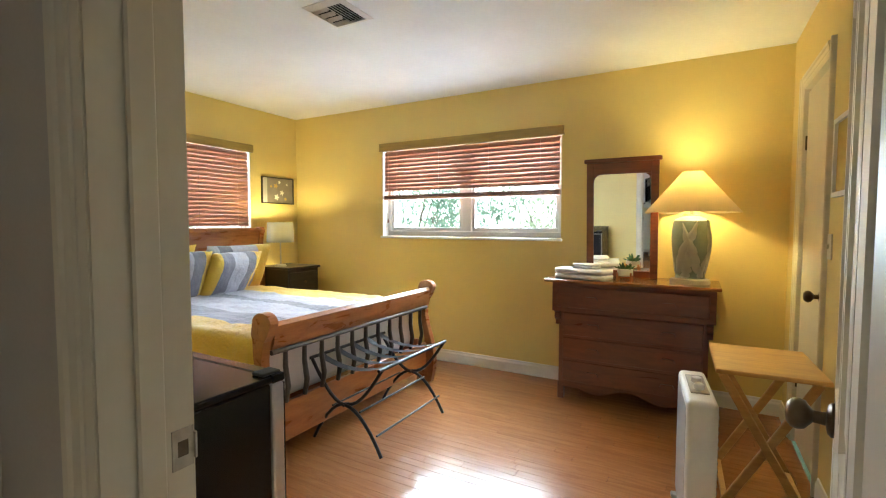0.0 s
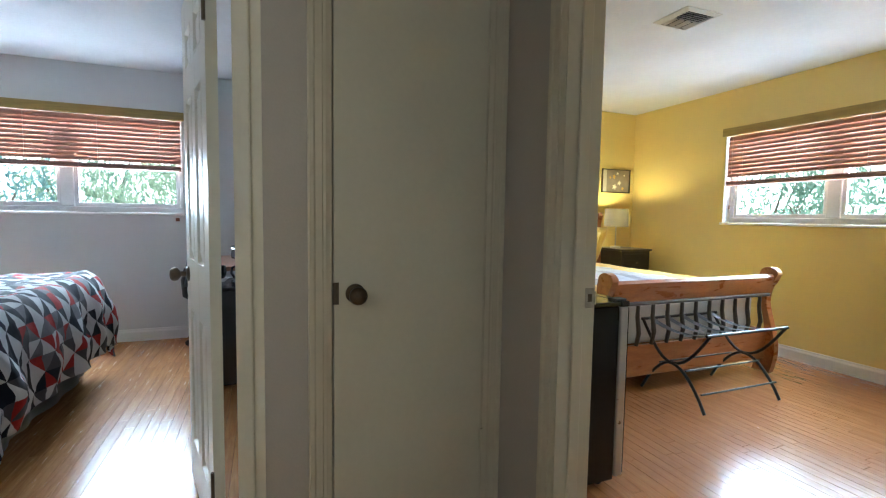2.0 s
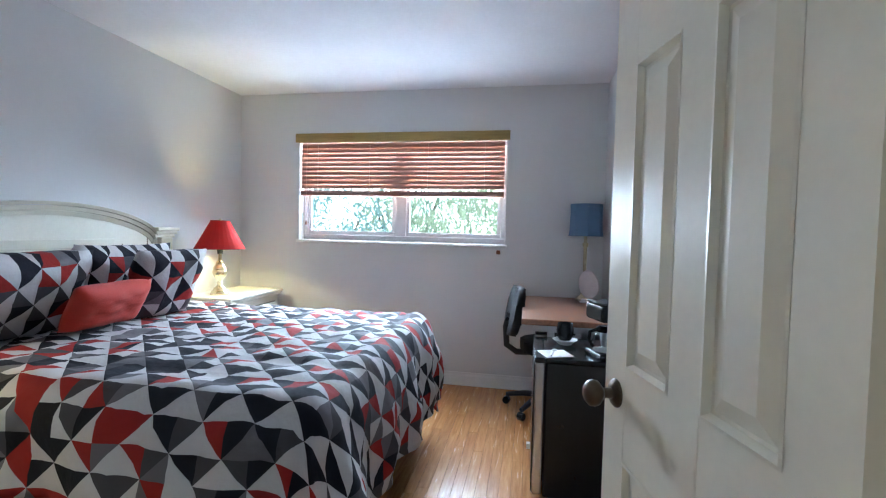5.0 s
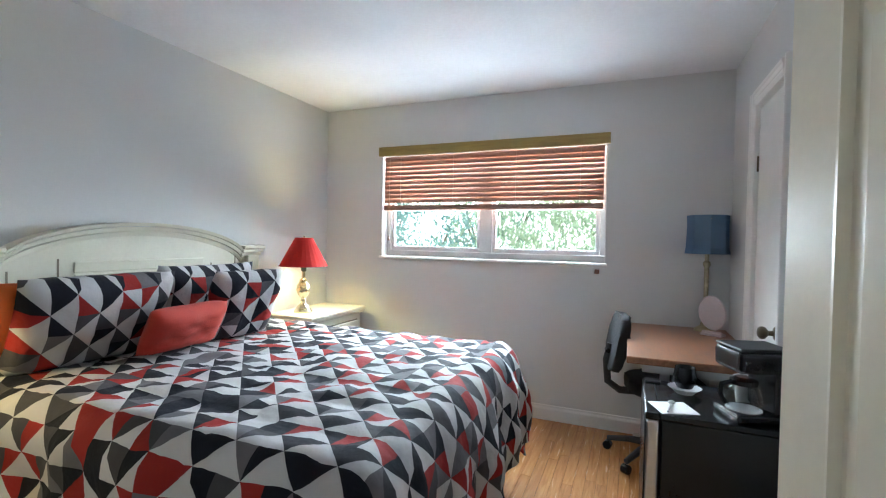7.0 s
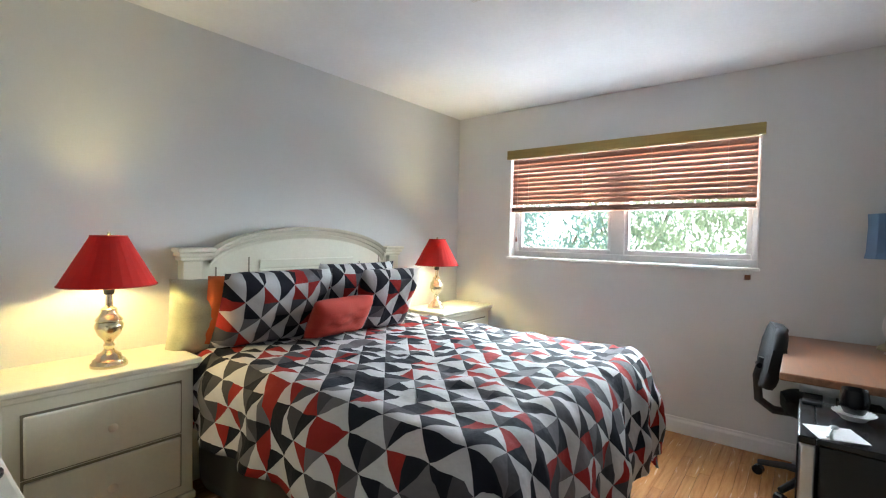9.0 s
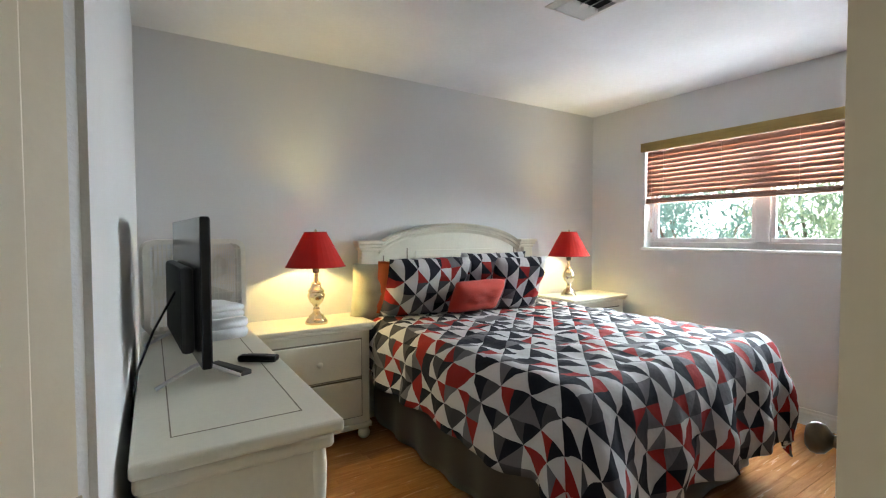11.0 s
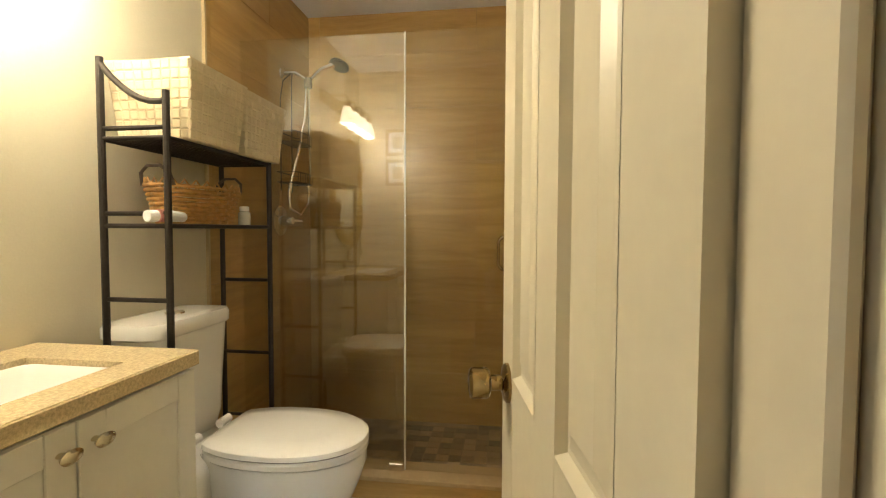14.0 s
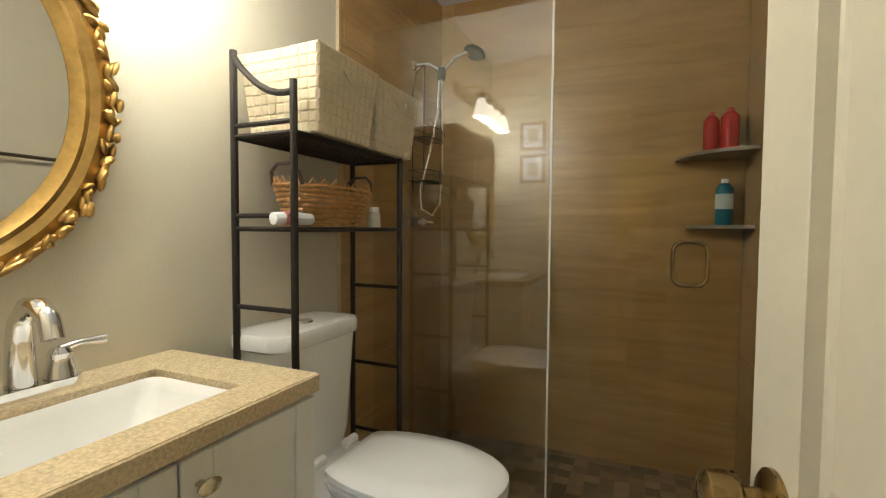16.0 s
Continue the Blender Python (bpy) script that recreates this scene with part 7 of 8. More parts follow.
def woven_bin(m, w0, d0, w1, d1, h, label):
    """A flared bin plaited from flat straps; w0, d0 at the foot, w1, d1 at the rim."""
    b = thing("storage_bin", label, "basket", m)
    corner = lambda sx, sy, f: Vector((sx * (w0 + (w1 - w0) * f) / 2, sy * (d0 + (d1 - d0) * f) / 2, h * f))
    sides = (((-1, -1), (1, -1)), ((1, -1), (1, 1)), ((1, 1), (-1, 1)), ((-1, 1), (-1, -1)))
    for (a, c) in sides:
        bm = bmesh.new()
        wide = (corner(*a, 0.5) - corner(*c, 0.5)).length
        nu, nv = max(5, round(wide / 0.026)), 8
        nrm = (corner(*c, 0.5) - corner(*a, 0.5)).cross(Vector((0, 0, 1))).normalized()
        P = lambda u, v: corner(*a, v).lerp(corner(*c, v), u)
        q = [bm.verts.new(P(u, v)) for u, v in ((0, 0), (1, 0), (1, 1), (0, 1))]
        bm.faces.new(q)
        for i in range(nu):
            for j in range(nv):
                e = 0.05 if (i + j) % 2 else -0.02
                g = -0.02 if (i + j) % 2 else 0.05
                u0, u1, v0, v1 = (i + max(0, e)) / nu, (i + 1 - max(0, e)) / nu, (j + max(0, g)) / nv, (j + 1 - max(0, g)) / nv
                lo = [bm.verts.new(P(u, v)) for u, v in ((u0, v0), (u1, v0), (u1, v1), (u0, v1))]
                iu, iv = (u1 - u0) * 0.12, (v1 - v0) * 0.12
                hi = [bm.verts.new(P(u, v) + nrm * (0.0035 if (i + j) % 2 else 0.0025)) for u, v in ((u0 + iu, v0 + iv), (u1 - iu, v0 + iv), (u1 - iu, v1 - iv), (u0 + iu, v1 - iv))]
                for k in range(4):
                    bm.faces.new((lo[k], lo[(k + 1) % 4], hi[(k + 1) % 4], hi[k]))
                bm.faces.new(hi)
        tagged(part("woven_side", bm, M_WOVEN, b), kind="stuff")
    part("floor", add_loft(bmesh.new(), [[corner(sx, sy, f) * 0.99 + Vector((0, 0, 0.001)) for sx, sy in ((-1, -1), (1, -1), (1, 1), (-1, 1))] for f in (0.0, 0.012)]), M_WOVEN, b)
    rim = [corner(sx, sy, 1) for sx, sy in ((-1, -1), (1, -1), (1, 1), (-1, 1))]
    part("rim", tube(rim, 0.004, 8, True), M_WOVEN, b)
    part("liner", box(-w0 * 0.46, w0 * 0.46, -d0 * 0.46, d0 * 0.46, 0.006, h * 0.8), M_TOWEL, b, "white cloth filling")
    part("strap_handle", tube([(-w1 / 2 - 0.004, -0.035, h * 0.82), (-w1 / 2 - 0.012, -0.02, h * 0.70), (-w1 / 2 - 0.012, 0.02, h * 0.70), (-w1 / 2 - 0.004, 0.035, h * 0.82)], 0.006, 6), M_WOVEN, b)
    part("wire_handle", tube([(w1 * 0.1, -d1 / 2 + 0.03, h), (w1 * 0.1, -d1 / 2 + 0.02, h + 0.03), (w1 * 0.1, -d1 / 2 + 0.06, h + 0.045), (w1 * 0.1, -d1 / 2 + 0.10, h + 0.03), (w1 * 0.1, -d1 / 2 + 0.09, h)], 0.0045, 8), M_RACK, b, "dark loop handle")
    return b


woven_bin(pose(1.005, -2.375, 1.4752), 0.215, 0.23, 0.255, 0.27, 0.21, "cream woven strap storage bin on the rack")
woven_bin(pose(1.005, -2.645, 1.4752), 0.215, 0.22, 0.25, 0.26, 0.205, "cream woven strap storage bin on the rack")
wk = thing("wicker_basket", "brown wicker basket with two arched handles", "basket", pose(1.025, -2.46, 1.2420))
M_WICK = mat("brown_wicker", (0.42, 0.22, 0.065), 0.5, var=0.35, scale=40, grain=120)
M_WICKD = mat("dark_wicker_rim", (0.06, 0.04, 0.03), 0.5)
bm = bmesh.new()
for j in range(9):
    f = j / 8
    a, b = 0.068 + 0.018 * f, 0.15 + 0.04 * f
    add_tube(bm, [((a + 0.003 * (-1) ** (i + j)) * math.cos(2 * math.pi * i / 40), (b + 0.003 * (-1) ** (i + j)) * math.sin(2 * math.pi * i / 40), 0.006 + 0.105 * f) for i in range(40)], 0.0058, 6, True)
tagged(part("weave", bm, M_WICK, wk), kind="stuff")
part("floor", add_loft(bmesh.new(), [[(0.068 * math.cos(2 * math.pi * i / 32), 0.15 * math.sin(2 * math.pi * i / 32), z) for i in range(32)] for z in (0.001, 0.006)]), M_WICK, wk)
bm = bmesh.new()
for i in range(28):
    k0, k1 = 2 * math.pi * i / 28, 2 * math.pi * (i + 0.9) / 28
    add_tube(bm, [(0.087 * math.cos(k0), 0.19 * math.sin(k0), 0.11), (0.088 * math.cos((k0 + k1) / 2), 0.191 * math.sin((k0 + k1) / 2), 0.13), (0.087 * math.cos(k1), 0.19 * math.sin(k1), 0.11)], 0.003, 5)
tagged(part("scalloped_rim", bm, M_WICK, wk), kind="stuff")
for sy in (-1, 1):
    part("arched_handle", tube([(-0.05, sy * 0.165, 0.11), (-0.045, sy * 0.175, 0.145), (-0.02, sy * 0.18, 0.165), (0.02, sy * 0.18, 0.165), (0.045, sy * 0.175, 0.145), (0.05, sy * 0.165, 0.11)], 0.005, 8), M_WICKD, wk)
rt = thing("rolled_cloth", "small rolled pink and white cloth on the rack", "cloth", pose(0.945, -2.27, 1.2655))
part("print_band", tube([(0, 0.052, -0.003), (0.002, 0.075, -0.004)], 0.0172, 12), mat("pink_print_cloth", (0.50, 0.20, 0.18), 0.8, var=0.4, scale=60), rt)
part("roll", tube([(0, -0.02, -0.005), (0, 0.04, -0.003), (0.01, 0.10, -0.005)][::-1], [0.015, 0.017, 0.014], 12), M_TOWEL, rt)
jr = thing("jar", "small clear jar with white label", "jar", pose(0.965, -2.63, 1.2420))
part("glass_body", lathe([(0.02, 0), (0.021, 0.004), (0.021, 0.042), (0.014, 0.05)], 18), mat("pale_jar_glass", (0.55, 0.55, 0.48), 0.15), jr)
part("lid", lathe([(0.016, 0.0505), (0.016, 0.064), (0.014, 0.066)], 16), M_WHITE, jr)

# shower
GYP = -2.958
cb = thing("shower_curb", "tan stone shower curb", "curb", kind="structure")
part("curb_body", box(-0.254, BE, -3.04, -2.90, BZ, BZ + 0.075), M_TILE, cb)
part("curb_cap", box(-0.254, BE, -3.045, -2.895, BZ + 0.0755, BZ + 0.095, 0.004, 2), mat("tan_marble_cap", (0.46, 0.34, 0.19), 0.25, var=0.12), cb)
ge = thing("shower_enclosure", "clear frameless glass shower panel and door", "shower glass")
gp = part("fixed_pane", box(0.455, BE - 0.004, GYP - 0.004, GYP + 0.004, BZ + 0.0955, 2.03), M_FIXG, ge)
gd = part("glass_door", box(-0.245, 0.448, -0.004, 0.004, BZ + 0.105, 2.03), M_DOORG, ge)
gd.location = (0, GYP, 0)
M_SEAL = mat("pale_edge_seal", (0.66, 0.66, 0.58), 0.3, var=0.05)
part("edge_seal", box(0.4485, 0.4545, GYP - 0.006, GYP + 0.006, BZ + 0.105, 2.03), M_SEAL, ge)
part("hinge_clamp", box(0.46, 0.52, GYP - 0.012, GYP + 0.012, BZ + 0.096, BZ + 0.13, 0.003), M_CHROME, ge)
M_HANDB = mat("aged_bronze_handle", (0.30, 0.22, 0.13), 0.2, 1.0, var=0.1, scale=20)
hp_ = [(0.019 + x, GYP + 0.03, 1.135 + z) for x, z in rrect(0.095, 0.134, 0.03, 6)]
part("handle", tube(hp_, 0.006, 10, True), M_HANDB, ge, smooth=True)
for z in (1.068, 1.202):
    part("handle_post", tube([(0.019, GYP + 0.0042, z), (0.019, GYP + 0.03, z)], 0.008, 10), M_CHROME, ge)
for p in (gp, gd):
    p.visible_shadow = False


def tile_wall(name, m, width, height, tw, th, label):
    """Large wall tiles with fine joints; local x along the wall, y out of it, z up."""
    w = thing(name, label, "tiled wall", m, kind="structure")
    part("grout", box(0, width, 0.0, 0.006, 0, height), M_GROUT, w)
    shared = {}
    row = 0
    z = 0.0
    while z < height - 0.005:
        h = min(th, height - z)
        x = -tw / 2 if row % 2 else 0.0
        while x < width - 0.005:
            a, b = max(0, x), min(width, x + tw)
            if b - a > 0.01:
                key = (round(b - a, 3), round(h, 3))
                if key not in shared:
                    bm = box(0.0006, b - a - 0.0006, 0.0062, 0.010, 0.0006, h - 0.0006, 0.0008)
                    me = bpy.data.meshes.new("tile")
                    bm.to_mesh(me)
                    bm.free()
                    me.materials.append(M_TILE)
                    shared[key] = me
                t = new("tile", shared[key])
                t.parent = w
                t.location = (a, 0, z)
            x += tw
        z += th
        row += 1
    return w


tile_wall("wall_shower_back", pose(-0.243, BS + 0.0005, BZ), BE + 0.254 - 0.011 - 0.011, CEIL - BZ, 0.9, 0.30, "sand-colored veined shower tiles on the end wall")
tile_wall("wall_shower_east", pose(BE - 0.0005, BS, BZ, 0, 0, 90), abs(BS) - 2.735, CEIL - BZ, 0.9, 0.30, "sand-colored veined shower tiles on the side wall")
tile_wall("wall_shower_west", pose(-0.2535, -2.90, BZ, 0, 0, -90), abs(BS) - 2.90, CEIL - BZ, 0.9, 0.30, "sand-colored veined shower tiles on the side wall")
part_trim = tagged(obj("trim", box(BE - 0.013, BE - 0.0005, -2.7345, -2.724, BZ, CEIL), mat("tile_edge_trim", (0.5, 0.4, 0.24), 0.4)), "narrow tan tile edge trim", "trim", kind="structure")

M_SHELF = mat("gray_stone_shelf", (0.22, 0.19, 0.15), 0.35)
for z, r in ((1.545, 0.27), (1.247, 0.22)):
    cs_ = thing("corner_shelf", "gray stone corner shelf in the shower", "shelf", group="shower corner shelves")
    bm = bmesh.new()
    add_prism(bm, [(-0.242, BS + 0.011)] + [(-0.242 + r * math.cos(a), BS + 0.011 + r * math.sin(a)) for a in [math.pi / 2 * q / 12 for q in range(13)]], z, z + 0.014)
    part("slab", bm, M_SHELF, cs_)
for x, y, z, r, h, col, lb_ in ((-0.10, -3.56, 1.5595, 0.03, 0.17, (0.42, 0.03, 0.025), "red plastic shampoo bottle"), (-0.165, -3.54, 1.5595, 0.034, 0.18, (0.45, 0.035, 0.03), "red plastic conditioner bottle"), (-0.155, -3.56, 1.2615, 0.033, 0.19, (0.02, 0.14, 0.20), "teal plastic body wash bottle with pale label")):
    bt = thing("bottle", lb_ + " on the shower shelf", "bottle", pose(x, y, z))
    part("body", lathe([(r * 0.9, 0), (r, 0.006), (r, h * 0.8), (r * 0.6, h * 0.9), (r * 0.4, h * 0.92)], 20), mat("bottle_plastic", col, 0.25, coat=0.3), bt, smooth=True)
    part("cap", lathe([(r * 0.4, h * 0.9205), (r * 0.4, h), (r * 0.35, h * 1.01)], 16), M_WHITE if col[0] < 0.1 else mat("cap_plastic", col, 0.3), bt)
    if col[0] < 0.1:
        part("label_band", lathe([(r * 1.004, h * 0.35), (r * 1.004, h * 0.68)], 20, caps=False), mat("pale_label", (0.45, 0.5, 0.5), 0.5), bt)

sw = thing("hand_shower", "chrome hand shower on a wall arm with hose", "shower head")
part("wall_flange", lathe([(0.03, 0), (0.028, 0.006), (0.012, 0.012)], 18, Matrix.Translation((BE - 0.011, -3.33, 2.02)) @ Matrix.Rotation(radians(-90), 4, "Y")), M_CHROME, sw)
part("arm", tube([(1.17, -3.33, 2.02), (1.12, -3.36, 2.03), (1.07, -3.39, 2.0)], 0.010, 10), M_CHROME, sw, smooth=True)
part("bracket", lathe([(0.02, -0.025), (0.022, 0.0), (0.018, 0.03)], 14, Matrix.Translation((1.065, -3.395, 1.985))), M_BLACKM, sw)
part("wand", tube([(1.075, -3.39, 1.95), (1.055, -3.41, 2.01), (1.02, -3.45, 2.07), (0.97, -3.50, 2.11)], [0.010, 0.012, 0.013, 0.016], 12), M_CHROME, sw, smooth=True)
part("spray_face", lathe([(0.02, 0.025), (0.052, 0.012), (0.056, 0.0), (0.05, -0.008)], 24, Matrix.Translation((0.945, -3.525, 2.115)) @ Matrix.Rotation(radians(18), 4, "X") @ Matrix.Rotation(radians(-14), 4, "Y")), M_BLACKM, sw, smooth=True)
part("hose", tube([(1.075, -3.39, 1.95), (1.08, -3.38, 1.8), (1.10, -3.34, 1.6), (1.12, -3.28, 1.42), (1.10, -3.25, 1.33), (1.07, -3.30, 1.30), (1.06, -3.37, 1.36), (1.065, -3.41, 1.55), (1.068, -3.41, 1.75), (1.066, -3.40, 1.96)], 0.0075, 8), M_CHROME, sw, smooth=True)
sv = thing("shower_valve", "chrome round shower valve with lever", "valve", pose(BE - 0.0105, -3.29, 1.27, 0, -90, 0))
part("escutcheon", lathe([(0.075, 0), (0.074, 0.006), (0.05, 0.016), (0.03, 0.018)], 28), M_CHROME, sv, smooth=True)
part("handle", lathe([(0.028, 0.0182), (0.024, 0.05), (0.018, 0.07)], 18), M_CHROME, sv, smooth=True)
part("lever", tube([(0, 0, 0.06), (0.0, -0.03, 0.075), (0.0, -0.075, 0.08)], [0.009, 0.008, 0.006], 8), M_CHROME, sv)
cd = thing("shower_caddy", "dark wire shower caddy hung from the shower arm", "caddy")
bm_pts = [(1.13, -3.35, 2.03), (1.15, -3.29, 1.97), (1.155, -3.27, 1.88), (1.155, -3.27, 1.42), (1.155, -3.39, 1.42), (1.155, -3.39, 1.88), (1.15, -3.38, 1.97), (1.13, -3.35, 2.03)]
part("hanger", tube(bm_pts, 0.003, 6), M_RACK, cd)
for z in (1.66, 1.46):
    bmc = bmesh.new()
    for dz in (0.0, 0.05):
        add_tube(bmc, [(1.155, -3.23, z + dz), (1.06, -3.24, z + dz), (1.05, -3.33, z + dz), (1.06, -3.42, z + dz), (1.155, -3.43, z + dz)], 0.003, 6, True)
    for k in range(7):
        y = -3.25 - 0.027 * k
        add_tube(bmc, [(1.155, y, z), (1.055, y, z), (1.055, y, z + 0.05)], 0.002, 5)
    part("wire_basket", bmc, M_RACK, cd)

# pictures beside the bathroom door, towel bar on the far wall
for z in (1.895, 1.665):
    fp = thing("framed_picture", "small botanical print in a dark gilt frame", "picture", pose(0.875, HS - 0.1205, z, 0, 0, -90), group="bathroom prints")
    bm = bmesh.new()
    for bx in ((0, 0.018, -0.09, 0.09, -0.1, -0.078), (0, 0.018, -0.09, 0.09, 0.078, 0.1), (0, 0.018, -0.09, -0.068, -0.078, 0.078), (0, 0.018, 0.068, 0.09, -0.078, 0.078)):
        add_box(bm, *bx)
    part("frame", bm, M_WICKD, fp)
    part("mat_board", box(0.002, 0.008, -0.068, 0.068, -0.078, 0.078), M_PAPER, fp)
    part("print", box(0.0081, 0.009, -0.035, 0.035, -0.045, 0.045), mat("faded_print", (0.4, 0.38, 0.3), 0.7, var=0.3, scale=40), fp)
tb = thing("towel_bar", "bronze towel bar on the bathroom wall", "towel bar", pose(-0.2535, -2.30, 1.53))
part("bar", tube([(0.06, -0.3, 0), (0.06, 0.3, 0)], 0.008, 10), M_BRASS, tb)
for sy in (-1, 1):
    part("post", lathe([(0.024, 0), (0.024, 0.006), (0.011, 0.012), (0.011, 0.055), (0.014, 0.07)], 16, Matrix.Translation((0, sy * 0.29, 0)) @ Matrix.Rotation(radians(90), 4, "Y")), M_BRASS, tb)
wall_plate("light_switch", pose(0.905, HS - 0.12, 1.17, 0, 0, 0), "ivory toggle light switch plate on the wall", "switch")

# ---- floors, in strips ----
def strip_floor(name, x0, x1, y0, y1, material, label, near, width=0.057):
    f = thing(name, label, "floor", kind="structure")
    part("subfloor", box(x0, x1, y0, y1, -0.12, -0.006), M_SUB, f)
    rng = random.Random(len(name))
    rest = bmesh.new()
    made = {}
    count = 0
    y = y0
    while y < y1 - 0.004:
        x = x0 - rng.uniform(0, 0.8)
        w = min(width, y1 - y)
        while x < x1:
            ln = rng.choice((0.55, 0.75, 0.95, 1.2))
            a, b = max(x, x0), min(x + ln, x1)
            x += ln
            if b - a < 0.02:
                continue
            key = (round(b - a, 2), round(w, 3))
            if a > near[0] - 0.3 and b < near[1] + 0.3 and near[2] < y < near[3] and count < 290:
                if key not in made:
                    bm = bmesh.new()
                    hw, hl, c = w / 2 - 0.0003, (b - a) / 2 - 0.0003, 0.0012
                    lo = [(-hl, -hw, -0.006), (hl, -hw, -0.006), (hl, hw, -0.006), (-hl, hw, -0.006)]
                    hi = [(-hl + c, -hw + c, 0), (hl - c, -hw + c, 0), (hl - c, hw - c, 0), (-hl + c, hw - c, 0)]
                    mid = [(p[0], p[1], -c) for p in lo]
                    rings = [[bm.verts.new(p) for p in r] for r in (lo, mid, hi)]
                    for r0, r1 in zip(rings, rings[1:]):
                        for i in range(4):
                            bm.faces.new((r0[i], r0[(i + 1) % 4], r1[(i + 1) % 4], r1[i]))
                    bm.faces.new(rings[-1])
                    me = bpy.data.meshes.new("plank")
                    bm.to_mesh(me)
                    bm.free()
                    me.materials.append(material)
                    made[key] = me
                p = new("plank", made[key])
                p.parent = f
                p.location = ((a + b) / 2, y + w / 2, rng.uniform(-0.0003, 0.0003))
                count += 1
            else:
                c = 0.0012
                lo = [rest.verts.new(q) for q in ((a, y, -0.002), (b, y, -0.002), (b, y + w, -0.002), (a, y + w, -0.002))]
                hi = [rest.verts.new(q) for q in ((a + c, y + c, 0), (b - c, y + c, 0), (b - c, y + w - c, 0), (a + c, y + w - c, 0))]
                for i in range(4):
                    rest.faces.new((lo[i], lo[(i + 1) % 4], hi[(i + 1) % 4], hi[i]))
                rest.faces.new(hi)
        y += width
    me = bpy.data.meshes.new("planks")
    rest.to_mesh(me)
    rest.free()
    me.materials.append(material)
    ob = new("planks", me)
    ob.parent = f
    tagged(ob, kind="stuff")
    return f


M_SUB = mat("subfloor_dark", (0.10, 0.05, 0.025), 0.8)
strip_floor("floor_yellow", YW, YE, HN - 0.02, YN, M_FLOORY, "glossy reddish oak strip floor", (-1.9, 0.5, 0.4, 3.3))
strip_floor("floor_gray", GW, -0.36, GS, GN, M_FLOOR, "glossy honey oak strip floor", (-3.6, -0.9, -3.1, -0.7))
strip_floor("floor_hall", -0.36, HE, -1.27, HN - 0.02, M_FLOOR, "oak strip floor of the hall", (9, 9, 9, 9))
strip_floor("floor_closet", -1.3, -0.36, GN, HN - 0.02, M_FLOOR, "oak strip floor of the closet", (9, 9, 9, 9))


def tile_floor(name, x0, x1, y0, y1, z, size, gap, material, label, thick=0.02):
    f = thing(name, label, "floor", kind="structure")
    part("mortar_bed", box(x0, x1, y0, y1, z - 0.10 - thick, z - 0.002), M_GROUT, f)
    shared = {}
    nx, ny = math.ceil((x1 - x0) / size), math.ceil((y1 - y0) / size)
    for i in range(nx):
        for j in range(ny):
            a, b = x0 + i * size, min(x1, x0 + (i + 1) * size)
            c, d = y0 + j * size, min(y1, y0 + (j + 1) * size)
            if b - a < 0.01 or d - c < 0.01:
                continue
            key = (round(b - a, 3), round(d - c, 3))
            if key not in shared:
                bm = box(gap / 2, b - a - gap / 2, gap / 2, d - c - gap / 2, -0.004, 0.0, 0.001)
                me = bpy.data.meshes.new("tile")
                bm.to_mesh(me)
                bm.free()
                me.materials.append(material)
                shared[key] = me
            t = new("tile", shared[key])
            t.parent = f
            t.location = (a, c, z)
    return f


tile_floor("floor_bath", -0.254, BE, -2.90, HS - 0.07, BZ, 0.30, 0.003, M_BTILE, "beige square floor tiles")
tile_floor("floor_shower", -0.254, BE, BS, -3.04, BZ + 0.012, 0.062, 0.004, M_MOSAIC, "mixed brown travertine mosaic shower floor")

# ---- outside ----
tagged(obj("ground", box(-300, 300, -300, 300, -0.5, -0.30), mat("lawn", (0.12, 0.16, 0.06), 0.9, var=0.3, scale=0.7, grain=15)), "green lawn round the house", "lawn", kind="structure")
M_LEAFS = [translucent("shrub_leaf_" + n, c, 0.5, 0.45) for n, c in (("light", (0.40, 0.48, 0.33)), ("mid", (0.23, 0.34, 0.25)), ("blue", (0.25, 0.39, 0.37)))]
M_BARK = mat("gray_bark", (0.16, 0.13, 0.10), 0.9, var=0.3, scale=20, bump=0.6)


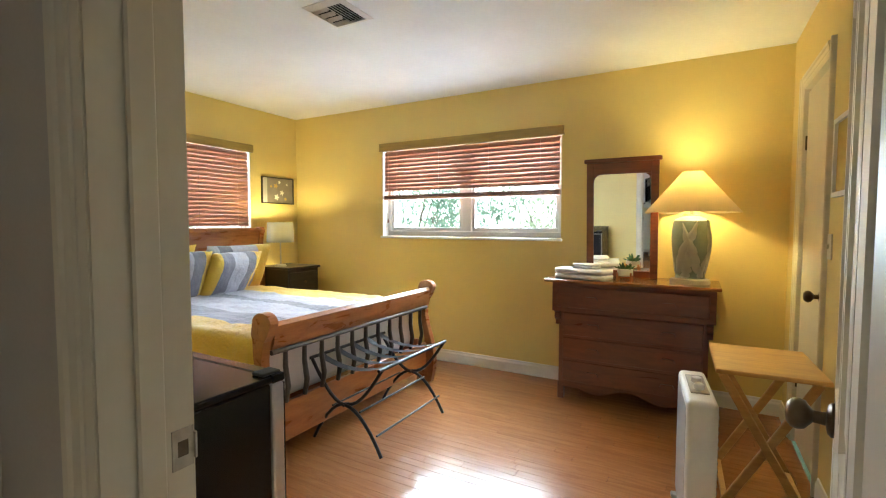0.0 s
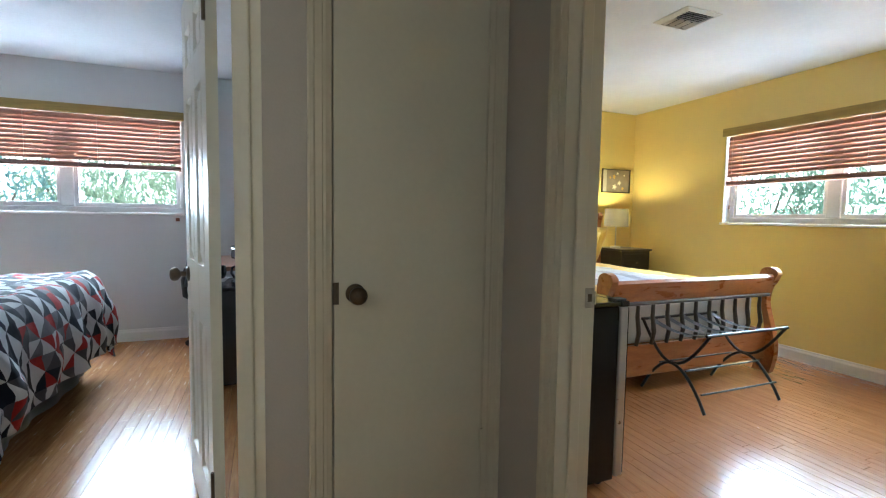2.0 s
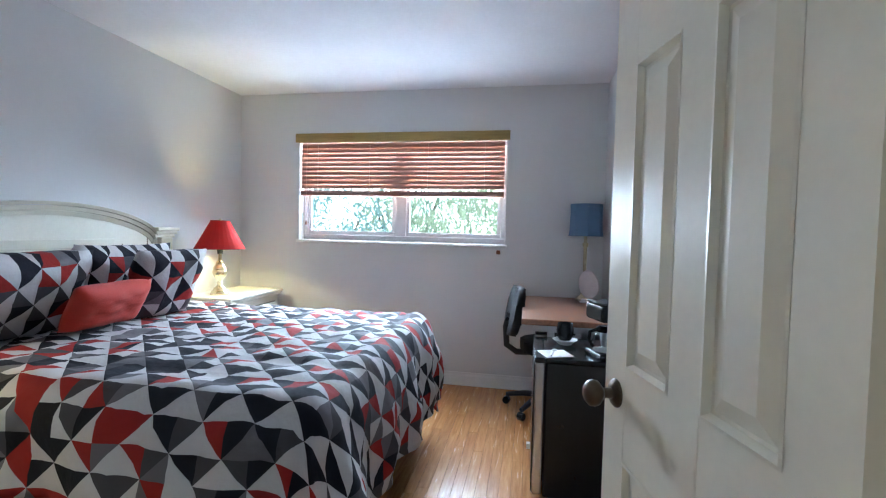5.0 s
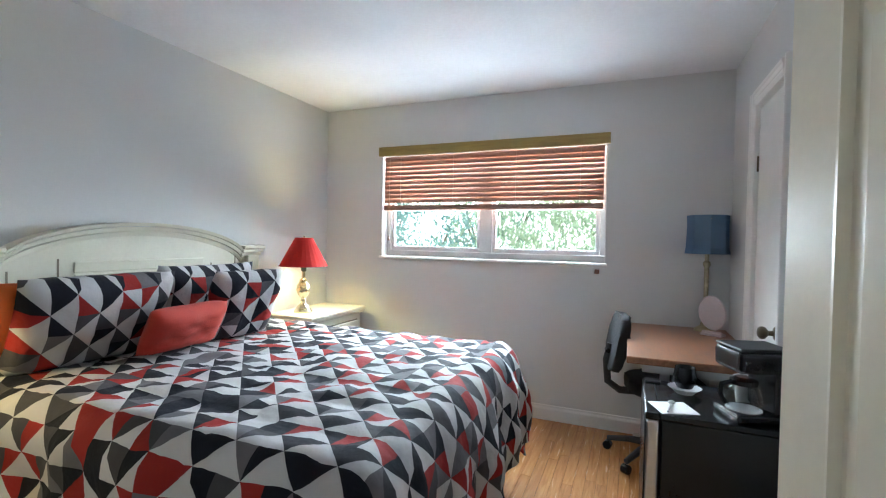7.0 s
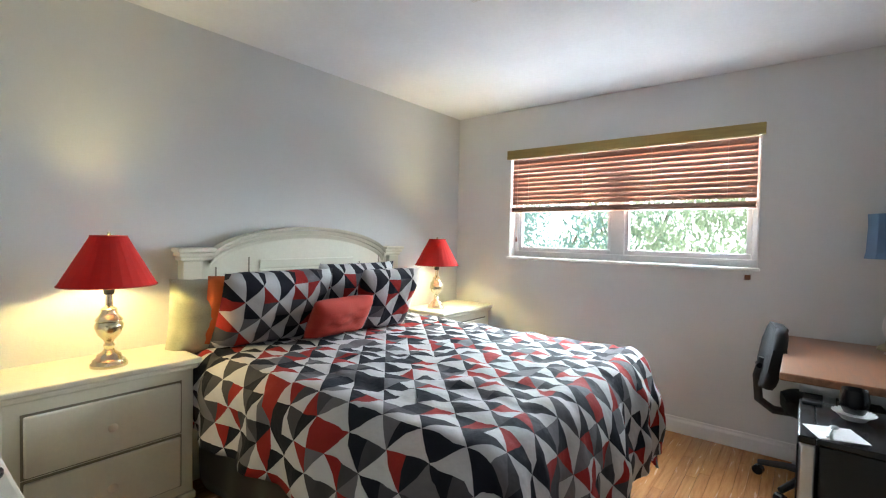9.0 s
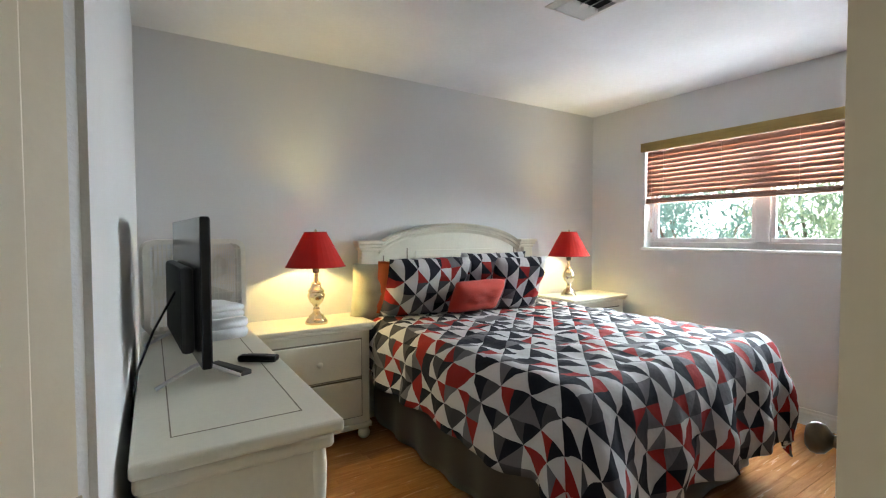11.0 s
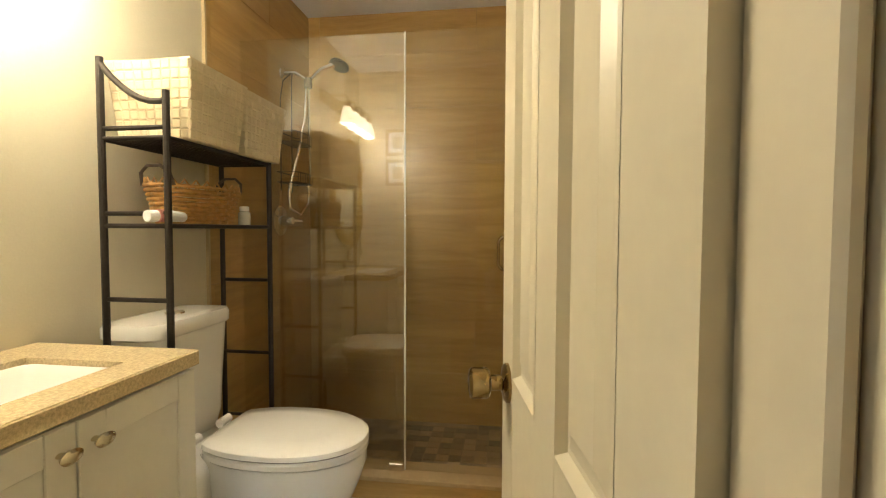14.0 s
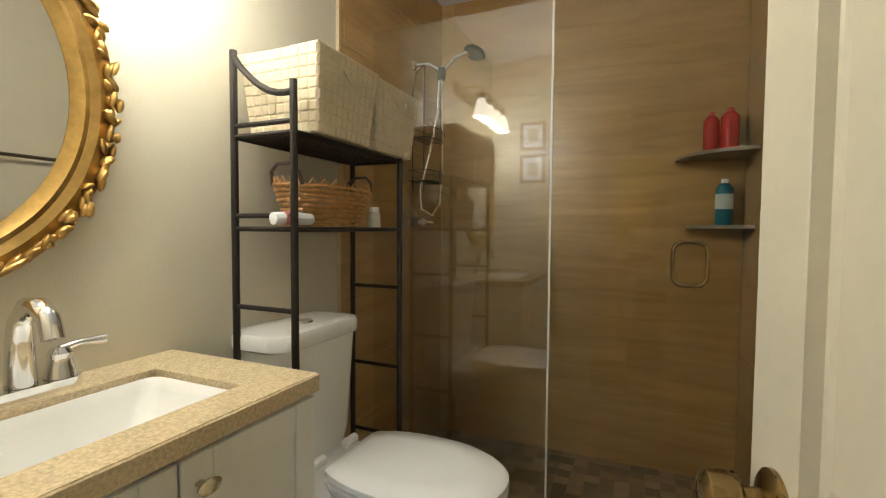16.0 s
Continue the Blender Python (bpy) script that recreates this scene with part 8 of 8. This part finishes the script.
def shrub(name, x, y, h, r, seed, mi, label, leaf=0.06, count=4200, trunk=0.0):
    """Limbs and many single leaves in uneven clumps."""
    rng = random.Random(seed)
    t = thing(name, label, "shrub" if name == "shrub" else "tree", pose(x, y, -0.30))
    bm = bmesh.new()
    for k in range(5):
        a = rng.uniform(0, 6.28)
        add_tube(bm, [(0, 0, 0), (0.1 * r * math.cos(a), 0.1 * r * math.sin(a), trunk + h * 0.25), (0.5 * r * math.cos(a), 0.5 * r * math.sin(a), trunk + h * 0.7)], [0.05 + 0.02 * (trunk > 0), 0.04, 0.012], 7)
    part("trunk", bm, M_BARK, t)
    verts, faces = [], []
    clumps = [(rng.uniform(-1, 1) * r * 0.75, rng.uniform(-1, 1) * r * 0.75, trunk + h * rng.uniform(0.08, 0.95), r * rng.uniform(0.25, 0.5)) for _ in range(34)]
    for k in range(count):
        cx, cy, cz, cr = clumps[k % len(clumps)]
        d = Vector((rng.gauss(0, 1), rng.gauss(0, 1), rng.gauss(0, 1))).normalized() * cr * rng.uniform(0.5, 1)
        c = Vector((cx, cy, cz)) + d
        s = leaf * rng.uniform(0.6, 1.3)
        q = Euler((rng.uniform(0, 6.28), rng.uniform(0, 6.28), rng.uniform(0, 6.28))).to_matrix()
        b0 = len(verts)
        for p in ((-s, 0, 0), (0, -s * 0.3, 0.1 * s), (s, 0, 0), (0, s * 0.3, 0.1 * s)):
            verts.append(tuple(c + q @ Vector(p)))
        faces.append((b0, b0 + 1, b0 + 2, b0 + 3))
    me = bpy.data.meshes.new("crown")
    me.from_pydata(verts, [], faces)
    me.materials.append(M_LEAFS[mi])
    cr_ = new("crown", me)
    cr_.parent = t
    return t


for i, (x, y, h, r, mi) in enumerate(((-7.2, -4.2, 2.6, 1.2, 2), (-7.6, -2.6, 2.2, 1.1, 0), (-7.0, -1.2, 2.3, 1.1, 0), (-8.6, 0.2, 3.0, 1.5, 1), (-9.2, -3.4, 3.4, 1.6, 1), (-8.8, -6.0, 3.2, 1.6, 2), (-7.4, 2.0, 2.6, 1.3, 1), (-7.8, 4.2, 3.0, 1.4, 0))):
    shrub("shrub", x, y, h, r, 20 + i, mi, "sunlit leafy green shrub outside the window")
for i, (x, y, h, r, mi) in enumerate(((-3.6, 7.6, 2.5, 1.2, 1), (-1.9, 8.2, 2.8, 1.3, 0), (-0.2, 7.5, 2.4, 1.2, 0), (1.6, 8.4, 3.0, 1.5, 1), (-5.4, 8.6, 3.2, 1.6, 1))):
    shrub("shrub", x, y, h, r, 50 + i, mi, "sunlit leafy green shrub outside the window")
# added planes that glow by themselves, for the overexposed hazy distance
M_FAR = emitter("glowing_backdrop_haze", (0.93, 1.0, 0.97), 2.2)
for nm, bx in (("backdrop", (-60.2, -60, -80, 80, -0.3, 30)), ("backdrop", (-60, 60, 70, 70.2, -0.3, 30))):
    tagged(obj(nm, box(*bx), M_FAR), "glowing plane standing in for the bright hazy distance", "backdrop", kind="structure")
